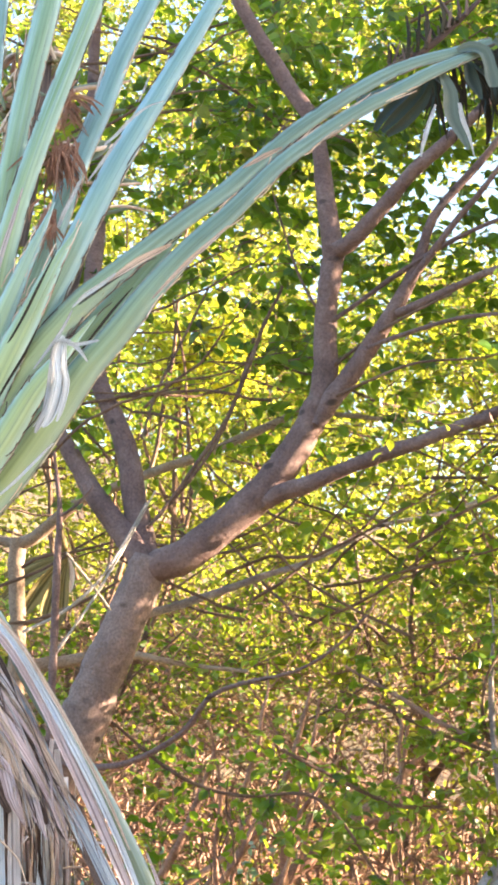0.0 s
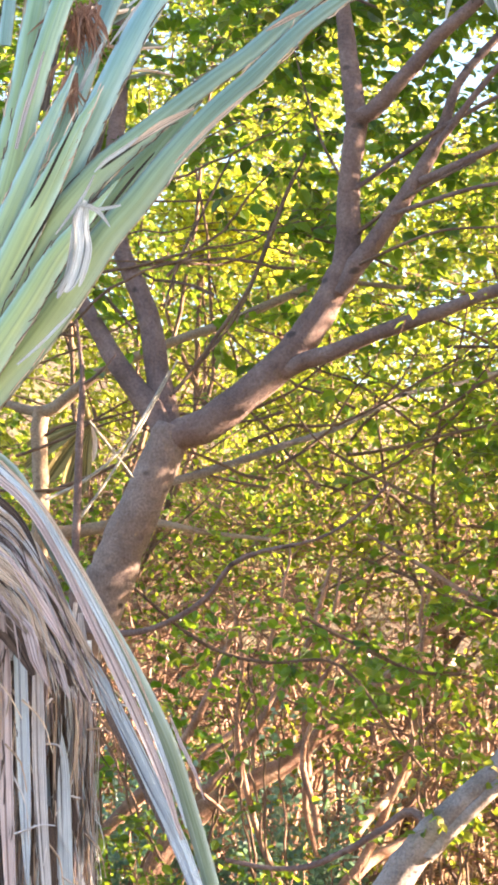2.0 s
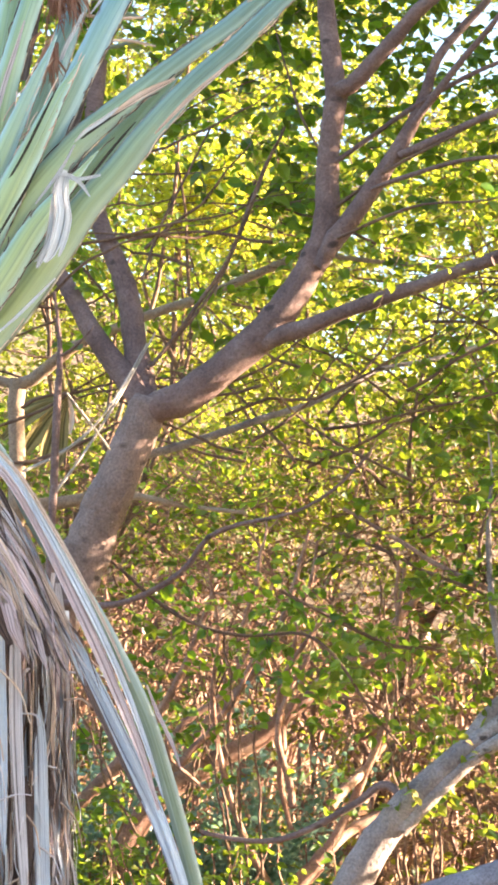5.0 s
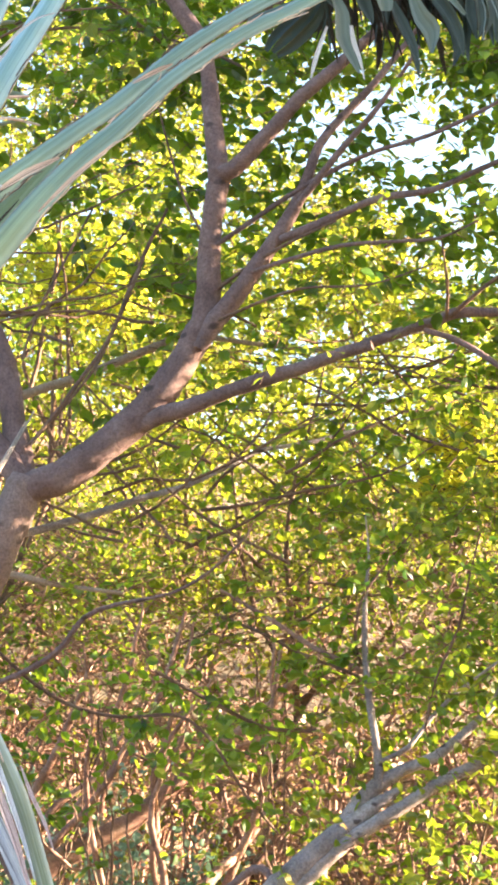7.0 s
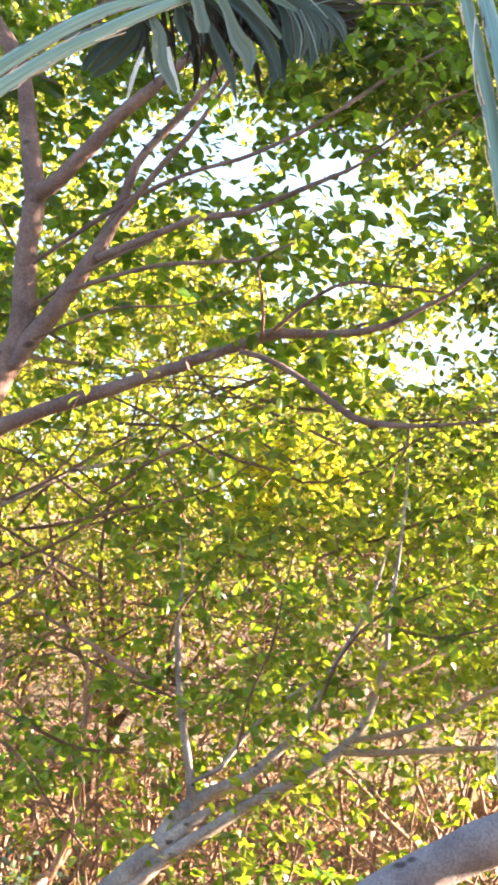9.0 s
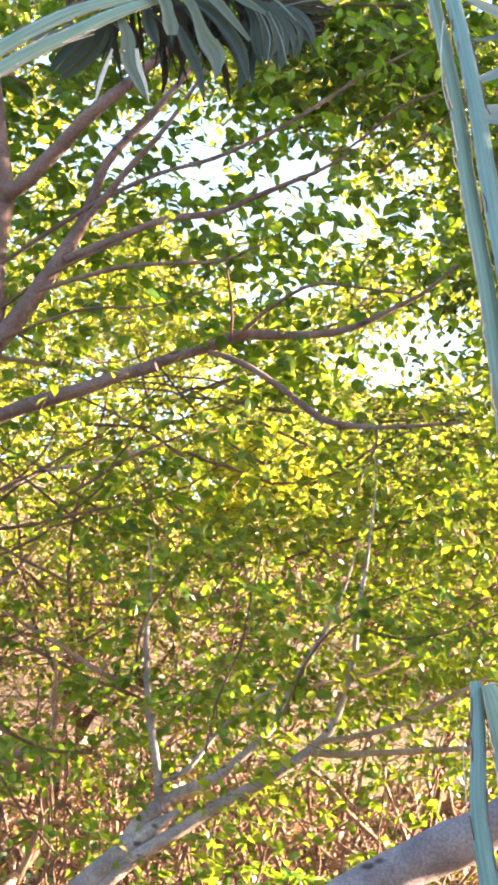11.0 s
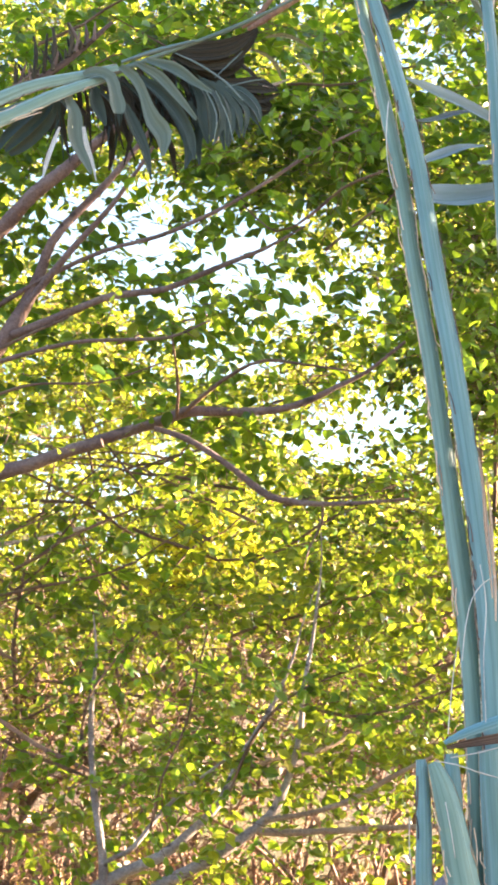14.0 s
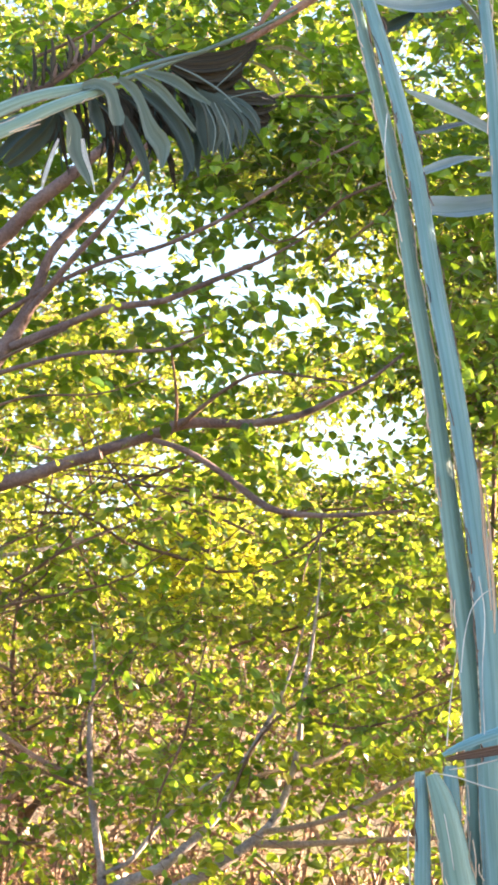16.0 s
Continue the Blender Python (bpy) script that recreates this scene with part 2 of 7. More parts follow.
def ground_material():
    m, t, s, _ = material("leaf litter")
    v = coords(t, (1, 1, 1))
    n1, n2, n3 = noise_of(t, v, 0.5, 4), noise_of(t, v, 9.0, 6, 0.7), noise_of(t, v, 45.0, 5, 0.7)
    c = ramp(t, n2, (0.34, (0.06, 0.042, 0.028)), (0.52, (0.155, 0.114, 0.078)), (0.74, (0.34, 0.27, 0.195)))
    c = mixed(t, ramp(t, n1, (0.45, (0, 0, 0)), (0.62, (0.55, 0.55, 0.55))), c, (0.24, 0.235, 0.10))
    c = mixed(t, 0.5, c, ramp(t, n3, (0.3, (0.4, 0.4, 0.4)), (0.7, (1, 1, 1))), "MULTIPLY")
    t.links.new(c, s.inputs["Base Color"])
    s.inputs["Roughness"].default_value = 0.95
    bumped(t, s, n2, 1.0, 0.08)
    return m


LITTER = ground_material()


# ---- building tools ----
def thing(name, label, category, group="", kind="", at=(0, 0, 0)):
    ob = new(name)
    ob.location = at
    ob.empty_display_size = 0.1
    return tagged(ob, label, category, group, kind)


class Geo:
    """Vertices and faces, gathered before they become one mesh."""

    def __init__(self):
        self.v, self.f, self.n, self.uv = [], [], 0, []

    def add(self, verts, faces, uv=None):
        self.uv.extend(uv or [(0.0, 0.0)] * len(verts))
        self.f.extend([tuple(i + self.n for i in q) for q in faces])
        self.v.extend([tuple(p) for p in verts])
        self.n += len(verts)
        return self


def mesh_of(name, verts, faces, mat, smooth=True):
    me = bpy.data.meshes.new(name)
    me.from_pydata(verts, [], faces)
    me.materials.append(mat)
    if smooth:
        me.polygons.foreach_set("use_smooth", [True] * len(me.polygons))
    me.update()
    if smooth:
        me.set_sharp_from_angle(angle=radians(78))
    return me


def part(name, geo, mat, parent=None, label="", smooth=True):
    me = mesh_of(name, geo.v, geo.f, mat, smooth)
    layer = me.uv_layers.new(name="along")
    index = np.empty(len(me.loops), np.int32)
    me.loops.foreach_get("vertex_index", index)
    layer.data.foreach_set("uv", np.array(geo.uv, np.float32)[index].ravel())
    ob = new(name, me)
    if parent is not None:
        ob.parent = parent
        if parent.parent is None:
            ob.matrix_parent_inverse = Matrix.Translation(parent.location).inverted()
    return tagged(ob, label)


def fast_part(name, verts, tris, mat, parent, label="", kind="", smooth=True):
    """One mesh from large arrays of vertices and triangles."""
    me = bpy.data.meshes.new(name)
    n, k = len(verts), len(tris)
    me.vertices.add(n)
    me.vertices.foreach_set("co", np.ascontiguousarray(verts, np.float32).ravel())
    me.loops.add(3 * k)
    me.loops.foreach_set("vertex_index", np.ascontiguousarray(tris, np.int32).ravel())
    me.polygons.add(k)
    me.polygons.foreach_set("loop_start", np.arange(0, 3 * k, 3, dtype=np.int32))
    me.polygons.foreach_set("loop_total", np.full(k, 3, np.int32))
    me.polygons.foreach_set("use_smooth", np.full(k, smooth))
    me.materials.append(mat)
    me.update(calc_edges=True)
    me.validate()
    ob = new(name, me)
    if parent is not None:
        ob.parent = parent
        ob.matrix_parent_inverse = Matrix.Translation(parent.location).inverted()
    return tagged(ob, label, kind=kind)


def spline(rows, step):
    """A smooth line through rows of numbers, with about step metres between its points."""
    a = np.array(rows, float)
    if len(a) == 2:
        a = np.array([a[0], (a[0] + a[1]) / 2, a[1]])
    pad = np.vstack([2 * a[0] - a[1], a, 2 * a[-1] - a[-2]])
    out = []
    for i in range(1, len(pad) - 2):
        p0, p1, p2, p3 = pad[i - 1 : i + 3]
        n = max(2, int(np.linalg.norm(p2[:3] - p1[:3]) / step))
        for s in np.arange(n) / n:
            out.append(0.5 * (2 * p1 + (p2 - p0) * s + (2 * p0 - 5 * p1 + 4 * p2 - p3) * s * s + (3 * p1 - p0 - 3 * p2 + p3) * s ** 3))
    out.append(a[-1])
    return np.array(out)


def tube(geo, rows, sides=12, step=0.05, rough=0.06, seed=0, wander=0.0):
    """A closed limb along rows of (x, y, z, radius), slightly knobbly."""
    line = spline(rows, step)
    p, r = line[:, :3].copy(), np.maximum(line[:, 3], 0.0012)
    if wander:
        rng = np.random.default_rng(seed)
        k = rng.normal(0, wander, (len(p), 3))
        k[0] = k[-1] = 0
        p += (k + np.roll(k, 1, 0)) / 2
    verts, ref = [], Vector((0, -1, 0.01))
    for i in range(len(p)):
        d = Vector(p[min(i + 1, len(p) - 1)] - p[max(i - 1, 0)]).normalized()
        side = d.cross(ref)
        side = side.normalized() if side.length > 1e-4 else Vector((1, 0, 0))
        ref = side.cross(d).normalized()
        for k in range(sides):
            w = 2 * math.pi * k / sides
            u = math.cos(w) * side + math.sin(w) * ref
            c = Vector(p[i])
            f = 1 + rough * 2 * noise.noise((c + u * r[i]) * (0.35 / max(r[i], 0.01)) + Vector((seed, 0, 0))) if sides > 5 else 1
            verts.append(c + u * r[i] * f)
    faces = []
    for i in range(len(p) - 1):
        for k in range(sides):
            a, b = i * sides + k, i * sides + (k + 1) % sides
            faces.append((a, b, b + sides, a + sides))
    n = len(verts)
    verts += [Vector(p[0]), Vector(p[-1])]
    run = np.concatenate([[0], np.cumsum(np.linalg.norm(np.diff(p, axis=0), axis=1))]) + 1.37 * seed
    uv = [(r[i] * abs(2 * k / sides - 1) * 3, run[i]) for i in range(len(p)) for k in range(sides)] + [(0, run[0]), (0, run[-1])]
    for k in range(sides):
        faces.append((n, (k + 1) % sides, k))
        faces.append((n + 1, n - sides + k, n - sides + (k + 1) % sides))
    return geo.add(verts, faces, uv)


SEEDS = iter(range(1, 100000))


def limb(tree, name, mat, rows, sides=14, label="", wander=0.0, step=0.05):
    return part(name, tube(Geo(), rows, sides, step, 0.07, next(SEEDS), wander), mat, tree, label)


def ribbon(geo, rows, section, step=0.04, twist=0.0, facing=(0, -1, 0)):
    """A strap along rows of (x, y, z, half width); section: (across, out) points that close round it, in half widths."""
    line = spline(rows, step)
    p, r = line[:, :3], line[:, 3]
    m, verts = len(section), []
    for i in range(len(p)):
        d = Vector(p[min(i + 1, len(p) - 1)] - p[max(i - 1, 0)]).normalized()
        side = d.cross(Vector(facing)).normalized()
        out = side.cross(d).normalized()
        if twist:
            q = Matrix.Rotation(twist * i / len(p), 3, d)
            side, out = q @ side, q @ out
        if out.dot(Vector(facing)) < 0 and not twist:
            out = -out
        for a, b in section:
            verts.append(Vector(p[i]) + side * (a * r[i]) + out * (b * r[i]))
    faces = []
    for i in range(len(p) - 1):
        for k in range(m):
            a, b = i * m + k, i * m + (k + 1) % m
            faces.append((a, b, b + m, a + m))
    faces.append(tuple(range(m))[::-1])
    faces.append(tuple(range(len(verts) - m, len(verts))))
    run = np.concatenate([[0], np.cumsum(np.linalg.norm(np.diff(p, axis=0), axis=1))]) + float(p[0][0]) * 7.3
    uv = [(a, run[i]) for i in range(len(p)) for a, b in section]
    return geo.add(verts, faces, uv)


STALK_SECTION = [(-1, 0.0), (-0.9, 0.16), (-0.62, 0.36), (-0.2, 0.50), (0.2, 0.50), (0.62, 0.36), (0.9, 0.16), (1, 0.0), (0.6, -0.22), (0, -0.30), (-0.6, -0.22)]
STRAP_SECTION = [(-1, 0.16), (-0.55, 0.05), (-0.1, 0.12), (0.4, 0.04), (1, 0.20), (0.4, -0.06), (-0.1, 0.0), (-0.55, -0.06)]
BLADE_SECTION = [(-1, 0.22), (-0.5, 0.06), (0, -0.24), (0.5, 0.06), (1, 0.22), (0.5, 0.01), (0, -0.30), (-0.5, 0.01)]

LEAF_EDGE = ((0.08, 0.17, 0.05), (0.28, 0.33, 0.10), (0.54, 0.36, 0.10), (0.79, 0.25, 0.04), (0.95, 0.08, -0.06))
LEAF_V = np.array([(0, 0, 0), *LEAF_EDGE, (1.06, 0, -0.12), *[(x, -y, z) for x, y, z in reversed(LEAF_EDGE)], (0.5, 0, -0.02)])
LEAF_T = np.array([(12, k, (k + 1) % 12) for k in range(12)])
LEAF_FAR_V = np.array([(0, 0, 0), (0.28, 0.31, 0.15), (0.72, 0.27, 0.12), (1.05, 0, -0.10), (0.72, -0.27, 0.12), (0.28, -0.31, 0.15)])
LEAF_FAR_T = np.array([(0, 2, 1), (0, 3, 2), (0, 4, 3), (0, 5, 4)])


def unit(a):
    return a / np.maximum(np.linalg.norm(a, axis=-1, keepdims=True), 1e-9)


def twigs_at(rng, base, way, length, count, size, droop=0.35, thick=0.0022):
    """Leafy twigs from base points along ways: their stems as arrays, and the place, way, normal and size of every leaf."""
    n = len(base)
    s = np.linspace(0, 1, 4)
    bend = rng.normal(0, 0.45, (n, 3)) - np.array([0, 0, droop])
    line = base[:, None] + length[:, None, None] * (s[None, :, None] * way[:, None] + (s ** 2)[None, :, None] * 0.4 * bend[:, None])
    side = unit(np.cross(way, np.array([0.3, 0.2, 1.0])))
    up = unit(np.cross(side, way))
    ring = np.array([(math.cos(w), math.sin(w)) for w in (0.5, 2.6, 4.7)])
    rad = thick * np.linspace(1, 0.4, 4)
    off = ring[:, 0, None] * side[:, None] + ring[:, 1, None] * up[:, None]
    sv = line[:, :, None] + rad[None, :, None, None] * off[:, None]
    quad = []
    for i in range(3):
        for k in range(3):
            a, b = i * 3 + k, i * 3 + (k + 1) % 3
            quad += [(a, b, b + 3), (a, b + 3, a + 3)]
    quad = np.array(quad)
    stems = (sv.reshape(-1, 3), (quad[None] + 12 * np.arange(n)[:, None, None]).reshape(-1, 3))
    at = np.linspace(0.15, 1.0, count)[None] + rng.uniform(-0.06, 0.06, (n, count))
    at = np.clip(at, 0, 1)[..., None]
    place = base[:, None] + length[:, None, None] * (at * way[:, None] + at ** 2 * 0.4 * bend[:, None])
    sign = np.where((np.arange(count) % 2)[None, :, None] == 0, 1.0, -1.0)
    lw = unit(0.55 * way[:, None] + sign * 0.8 * side[:, None] + rng.normal(0, 0.35, (n, count, 3)) - np.array([0, 0, droop * 1.1]))
    nm = rng.normal(0, 0.62, (n, count, 3)) + np.array([0, -0.3, 1.05])
    sz = size * rng.uniform(0.6, 1.25, (n, count))
    return stems, (place.reshape(-1, 3), lw.reshape(-1, 3), nm.reshape(-1, 3), sz.reshape(-1))


def leaf_frames(way, normal):
    side = unit(np.cross(normal, way))
    return side, unit(np.cross(way, side))


def leaves_mesh(leaves, v=LEAF_V, t=LEAF_T):
    place, way, normal, size = leaves
    side, up = leaf_frames(way, normal)
    w = v[None, :, 0, None] * way[:, None] + v[None, :, 1, None] * side[:, None] + v[None, :, 2, None] * up[:, None]
    verts = place[:, None] + size[:, None, None] * w
    tris = t[None] + len(v) * np.arange(len(place))[:, None, None]
    return verts.reshape(-1, 3), tris.reshape(-1, 3)


def sprays(rng, keep, box, n, length, count, size, droop=0.35, thick=0.0022, lift=0.0):
    """n leafy twigs spread through box ((x0, x1), (y0, y1), (z0, z1)) where keep(points) is larger than chance."""
    lo, hi = np.array(box, float).T
    base = np.zeros((0, 3))
    while len(base) < n:
        p = rng.uniform(lo, hi, (4 * n, 3))
        base = np.vstack([base, p[rng.random(len(p)) < keep(p)]])
    base = base[:n]
    way = unit(rng.normal(0, 1, (n, 3)) * np.array([1.0, 0.8, 0.42]) + np.array([0.35 * lift, 0, lift]))
    return twigs_at(rng, base, way, length * rng.uniform(0.5, 1.3, n), count, size, droop, thick)


def clumpy(p, scale, cut=0.0, seed=0.0):
    """1 inside clumps, 0 in the gaps between them."""
    return np.array([1.0 if noise.noise(Vector(q) * scale + Vector((seed, seed, 0))) > cut else 0.0 for q in p])


# ---- ground: flat under the trees, then a rising bank ----
def rise(x, y):
    s = min(max((y - 13.0) / 20.0, 0.0), 1.0)
    far = min(max((y - 33.0) / 300.0, 0.0), 1.0)
    bumps = 0.10 * noise.noise((x * 0.5, y * 0.5, 3)) + 0.03 * noise.noise((x * 2.3, y * 2.3, 7))
    return (5.0 + 0.26 * min(max(4.0 - x, 0.0), 12.0)) * s * s * (3 - 2 * s) + 6 * far + bumps * min(1, 40 / (abs(y) + abs(x) + 1))


def ground():
    xs = [-3000, -800, -250, -90, -45, -25, -18] + [i * 0.5 for i in range(-28, 29)] + [18, 25, 45, 90, 250, 800, 3000]
    ys = [-3000, -800, -250, -90, -40, -20, -10] + [i * 0.5 for i in range(-12, 72)] + [40, 50, 70, 110, 200, 400, 900, 3000]
    geo, n = Geo(), len(xs)
    geo.add([(x, y, rise(x, y)) for y in ys for x in xs], [(j * n + i, j * n + i + 1, j * n + n + i + 1, j * n + n + i) for j in range(len(ys) - 1) for i in range(n - 1)])
    ob = part("ground", geo, LITTER)
    tagged(ob, "brown leaf litter and dry grass on a rising bank", "ground", kind="structure")


ground()

# ---- the main tree ----
main_tree = thing("tree", "leafy tree with smooth purplish-brown forking limbs", "tree", at=(-2.2, 8.4, 0.0))
trunk = limb(main_tree, "trunk", BARK_TRUNK, [(-1.727, 8.500, 0.072, 0.1647), (-1.679, 8.491, 0.357, 0.1294), (-1.610, 8.482, 0.687, 0.1205), (-1.520, 8.473, 1.063, 0.1138), (-1.406, 8.464, 1.401, 0.1115), (-1.300, 8.455, 1.635, 0.1092), (-1.203, 8.445, 1.806, 0.1037), (-1.106, 8.436, 2.010, 0.0959), (-1.037, 8.427, 2.194, 0.0871), (-0.950, 8.418, 2.389, 0.0805), (-0.889, 8.409, 2.531, 0.0782), (-0.854, 8.400, 2.640, 0.0651)], sides=24, step=0.03)
limb(main_tree, "limb", BARK, [(-0.888, 8.400, 2.552, 0.0543), (-0.811, 8.391, 2.605, 0.0629), (-0.711, 8.382, 2.636, 0.0671), (-0.558, 8.373, 2.755, 0.0649), (-0.404, 8.364, 2.896, 0.0648), (-0.293, 8.355, 3.038, 0.0604), (-0.216, 8.345, 3.169, 0.0582), (-0.171, 8.336, 3.279, 0.0539), (-0.167, 8.327, 3.479, 0.0452), (-0.160, 8.318, 3.613, 0.0419), (-0.144, 8.309, 3.724, 0.0429), (-0.129, 8.300, 3.835, 0.0472)], sides=20, step=0.03)
limb(main_tree, "limb", BARK, [(-0.130, 8.300, 3.789, 0.0407), (-0.145, 8.320, 3.909, 0.0398), (-0.166, 8.340, 4.076, 0.0366), (-0.186, 8.360, 4.257, 0.0324), (-0.226, 8.380, 4.405, 0.0325), (-0.301, 8.400, 4.520, 0.0336), (-0.404, 8.420, 4.708, 0.0305), (-0.497, 8.440, 4.886, 0.0284), (-0.568, 8.460, 5.053, 0.0262), (-0.639, 8.480, 5.284, 0.0219), (-0.736, 8.500, 5.594, 0.0154)], sides=16)
limb(main_tree, "limb", BARK, [(-0.144, 8.300, 3.814, 0.0322), (-0.074, 8.250, 3.836, 0.0341), (0.011, 8.200, 3.915, 0.0318), (0.095, 8.150, 3.994, 0.0295), (0.179, 8.100, 4.083, 0.0272), (0.283, 8.050, 4.160, 0.0250), (0.429, 8.000, 4.284, 0.0207), (0.575, 7.950, 4.418, 0.0154), (0.740, 7.900, 4.631, 0.0102)], sides=14)
limb(main_tree, "limb", BARK, [(-0.198, 8.300, 3.131, 0.0279), (-0.135, 8.282, 3.240, 0.0385), (-0.072, 8.264, 3.315, 0.0384), (0.011, 8.245, 3.436, 0.0341), (0.084, 8.227, 3.541, 0.0319), (0.157, 8.209, 3.665, 0.0265), (0.213, 8.191, 3.797, 0.0222), (0.253, 8.173, 3.916, 0.0180), (0.344, 8.155, 4.027, 0.0169), (0.440, 8.136, 4.126, 0.0147), (0.546, 8.118, 4.260, 0.0115), (0.674, 8.100, 4.429, 0.0084)], sides=14)
limb(main_tree, "branch", BARK, [(0.167, 8.150, 3.662, 0.0126), (0.249, 8.100, 3.763, 0.0147), (0.342, 8.050, 3.874, 0.0125), (0.445, 8.000, 3.985, 0.0103), (0.536, 7.950, 4.105, 0.0082), (0.616, 7.900, 4.225, 0.0061)], sides=8)
limb(main_tree, "limb", BARK, [(-0.425, 8.350, 2.828, 0.0280), (-0.335, 8.300, 2.871, 0.0354), (-0.247, 8.250, 2.888, 0.0320), (-0.117, 8.200, 2.934, 0.0297), (0.055, 8.150, 2.989, 0.0295), (0.182, 8.100, 3.022, 0.0262), (0.308, 8.050, 3.066, 0.0239), (0.453, 8.000, 3.102, 0.0227)], sides=16)
limb(main_tree, "limb", BARK, [(0.428, 8.040, 3.109, 0.0229), (0.595, 8.013, 3.164, 0.0207), (0.699, 7.987, 3.194, 0.0206), (0.760, 7.960, 3.219, 0.0206), (0.926, 7.933, 3.218, 0.0164), (1.092, 7.907, 3.226, 0.0143), (1.215, 7.880, 3.262, 0.0122), (1.316, 7.853, 3.313, 0.0101), (1.418, 7.827, 3.364, 0.0081), (1.561, 7.800, 3.480, 0.0060)], sides=12)
limb(main_tree, "branch", BARK, [(0.643, 7.950, 3.149, 0.0103), (0.714, 7.919, 3.124, 0.0113), (0.796, 7.888, 3.082, 0.0122), (0.918, 7.856, 2.995, 0.0122), (1.019, 7.825, 2.908, 0.0142), (1.098, 7.794, 2.868, 0.0121), (1.238, 7.763, 2.852, 0.0100), (1.399, 7.731, 2.857, 0.0070), (1.559, 7.700, 2.871, 0.0050)], sides=10)
limb(main_tree, "twig", TWIG, [(1.249, 7.800, 2.858, 0.0060), (1.243, 7.767, 2.780, 0.0050), (1.193, 7.733, 2.691, 0.0040), (1.167, 7.700, 2.604, 0.0020)], sides=6)
limb(main_tree, "branch", TWIG, [(0.738, 7.950, 3.203, 0.0103), (0.835, 7.880, 3.283, 0.0081), (0.931, 7.810, 3.346, 0.0071), (1.027, 7.740, 3.375, 0.0060), (1.182, 7.670, 3.347, 0.0050), (1.356, 7.600, 3.312, 0.0029)], sides=6)
limb(main_tree, "branch", TWIG, [(0.723, 7.950, 3.198, 0.0072), (0.718, 7.833, 3.260, 0.0061), (0.698, 7.717, 3.339, 0.0050), (0.672, 7.600, 3.415, 0.0029)], sides=6)
limb(main_tree, "branch", BARK, [(0.110, 8.200, 3.544, 0.0170), (0.233, 8.150, 3.587, 0.0168), (0.380, 8.100, 3.645, 0.0147), (0.484, 8.050, 3.676, 0.0146), (0.673, 8.000, 3.696, 0.0124), (0.796, 7.950, 3.741, 0.0113), (0.918, 7.900, 3.787, 0.0102), (1.039, 7.850, 3.831, 0.0071), (1.181, 7.800, 3.909, 0.0040)], sides=10)
limb(main_tree, "branch", BARK, [(0.001, 8.200, 3.414, 0.0085), (0.064, 8.150, 3.427, 0.0095), (0.170, 8.100, 3.452, 0.0094), (0.338, 8.050, 3.489, 0.0083), (0.505, 8.000, 3.494, 0.0072), (0.692, 7.950, 3.499, 0.0062), (0.835, 7.900, 3.556, 0.0041)], sides=8)
limb(main_tree, "branch", BARK, [(-0.154, 8.300, 3.532, 0.0097), (-0.004, 8.250, 3.626, 0.0096), (0.124, 8.200, 3.707, 0.0106), (0.294, 8.150, 3.800, 0.0095), (0.463, 8.100, 3.870, 0.0084), (0.654, 8.050, 3.918, 0.0083), (0.799, 8.000, 3.975, 0.0083), (0.923, 7.950, 4.032, 0.0072), (1.088, 7.900, 4.133, 0.0071), (1.209, 7.850, 4.210, 0.0061), (1.394, 7.800, 4.300, 0.0040)], sides=8)
limb(main_tree, "branch", TWIG, [(0.938, 7.900, 4.028, 0.0041), (1.078, 7.825, 3.891, 0.0040), (1.194, 7.750, 3.938, 0.0060), (1.308, 7.675, 4.027, 0.0059), (1.441, 7.600, 4.073, 0.0049)], sides=6)
limb(main_tree, "branch", TWIG, [(-0.133, 8.300, 3.365, 0.0075), (-0.005, 8.233, 3.449, 0.0074), (0.147, 8.167, 3.527, 0.0063), (0.318, 8.100, 3.597, 0.0042)], sides=6)
limb(main_tree, "branch", TWIG, [(-0.123, 8.200, 3.224, 0.0064), (0.025, 8.100, 3.273, 0.0063), (0.191, 8.000, 3.311, 0.0052), (0.438, 7.900, 3.308, 0.0041), (0.659, 7.800, 3.367, 0.0030)], sides=6)
limb(main_tree, "limb", BARK, [(-0.867, 8.450, 2.613, 0.0524), (-0.903, 8.482, 2.728, 0.0592), (-0.925, 8.514, 2.845, 0.0506), (-0.948, 8.546, 2.986, 0.0475), (-0.975, 8.579, 3.106, 0.0421), (-1.030, 8.611, 3.239, 0.0400), (-1.081, 8.643, 3.351, 0.0380), (-1.122, 8.675, 3.499, 0.0370), (-1.140, 8.707, 3.672, 0.0371), (-1.135, 8.739, 3.872, 0.0361), (-1.118, 8.771, 4.074, 0.0317), (-1.132, 8.804, 4.328, 0.0296), (-1.157, 8.836, 4.713, 0.0251), (-1.142, 8.868, 5.104, 0.0206), (-1.089, 8.900, 5.529, 0.0138)], sides=18)
limb(main_tree, "limb", BARK, [(-0.889, 8.400, 2.607, 0.0434), (-0.933, 8.433, 2.695, 0.0501), (-0.997, 8.467, 2.772, 0.0459), (-1.081, 8.500, 2.889, 0.0395), (-1.154, 8.533, 3.009, 0.0375), (-1.217, 8.567, 3.118, 0.0343), (-1.304, 8.600, 3.229, 0.0311), (-1.403, 8.633, 3.352, 0.0268), (-1.503, 8.667, 3.478, 0.0224), (-1.654, 8.700, 3.677, 0.0169)], sides=16)
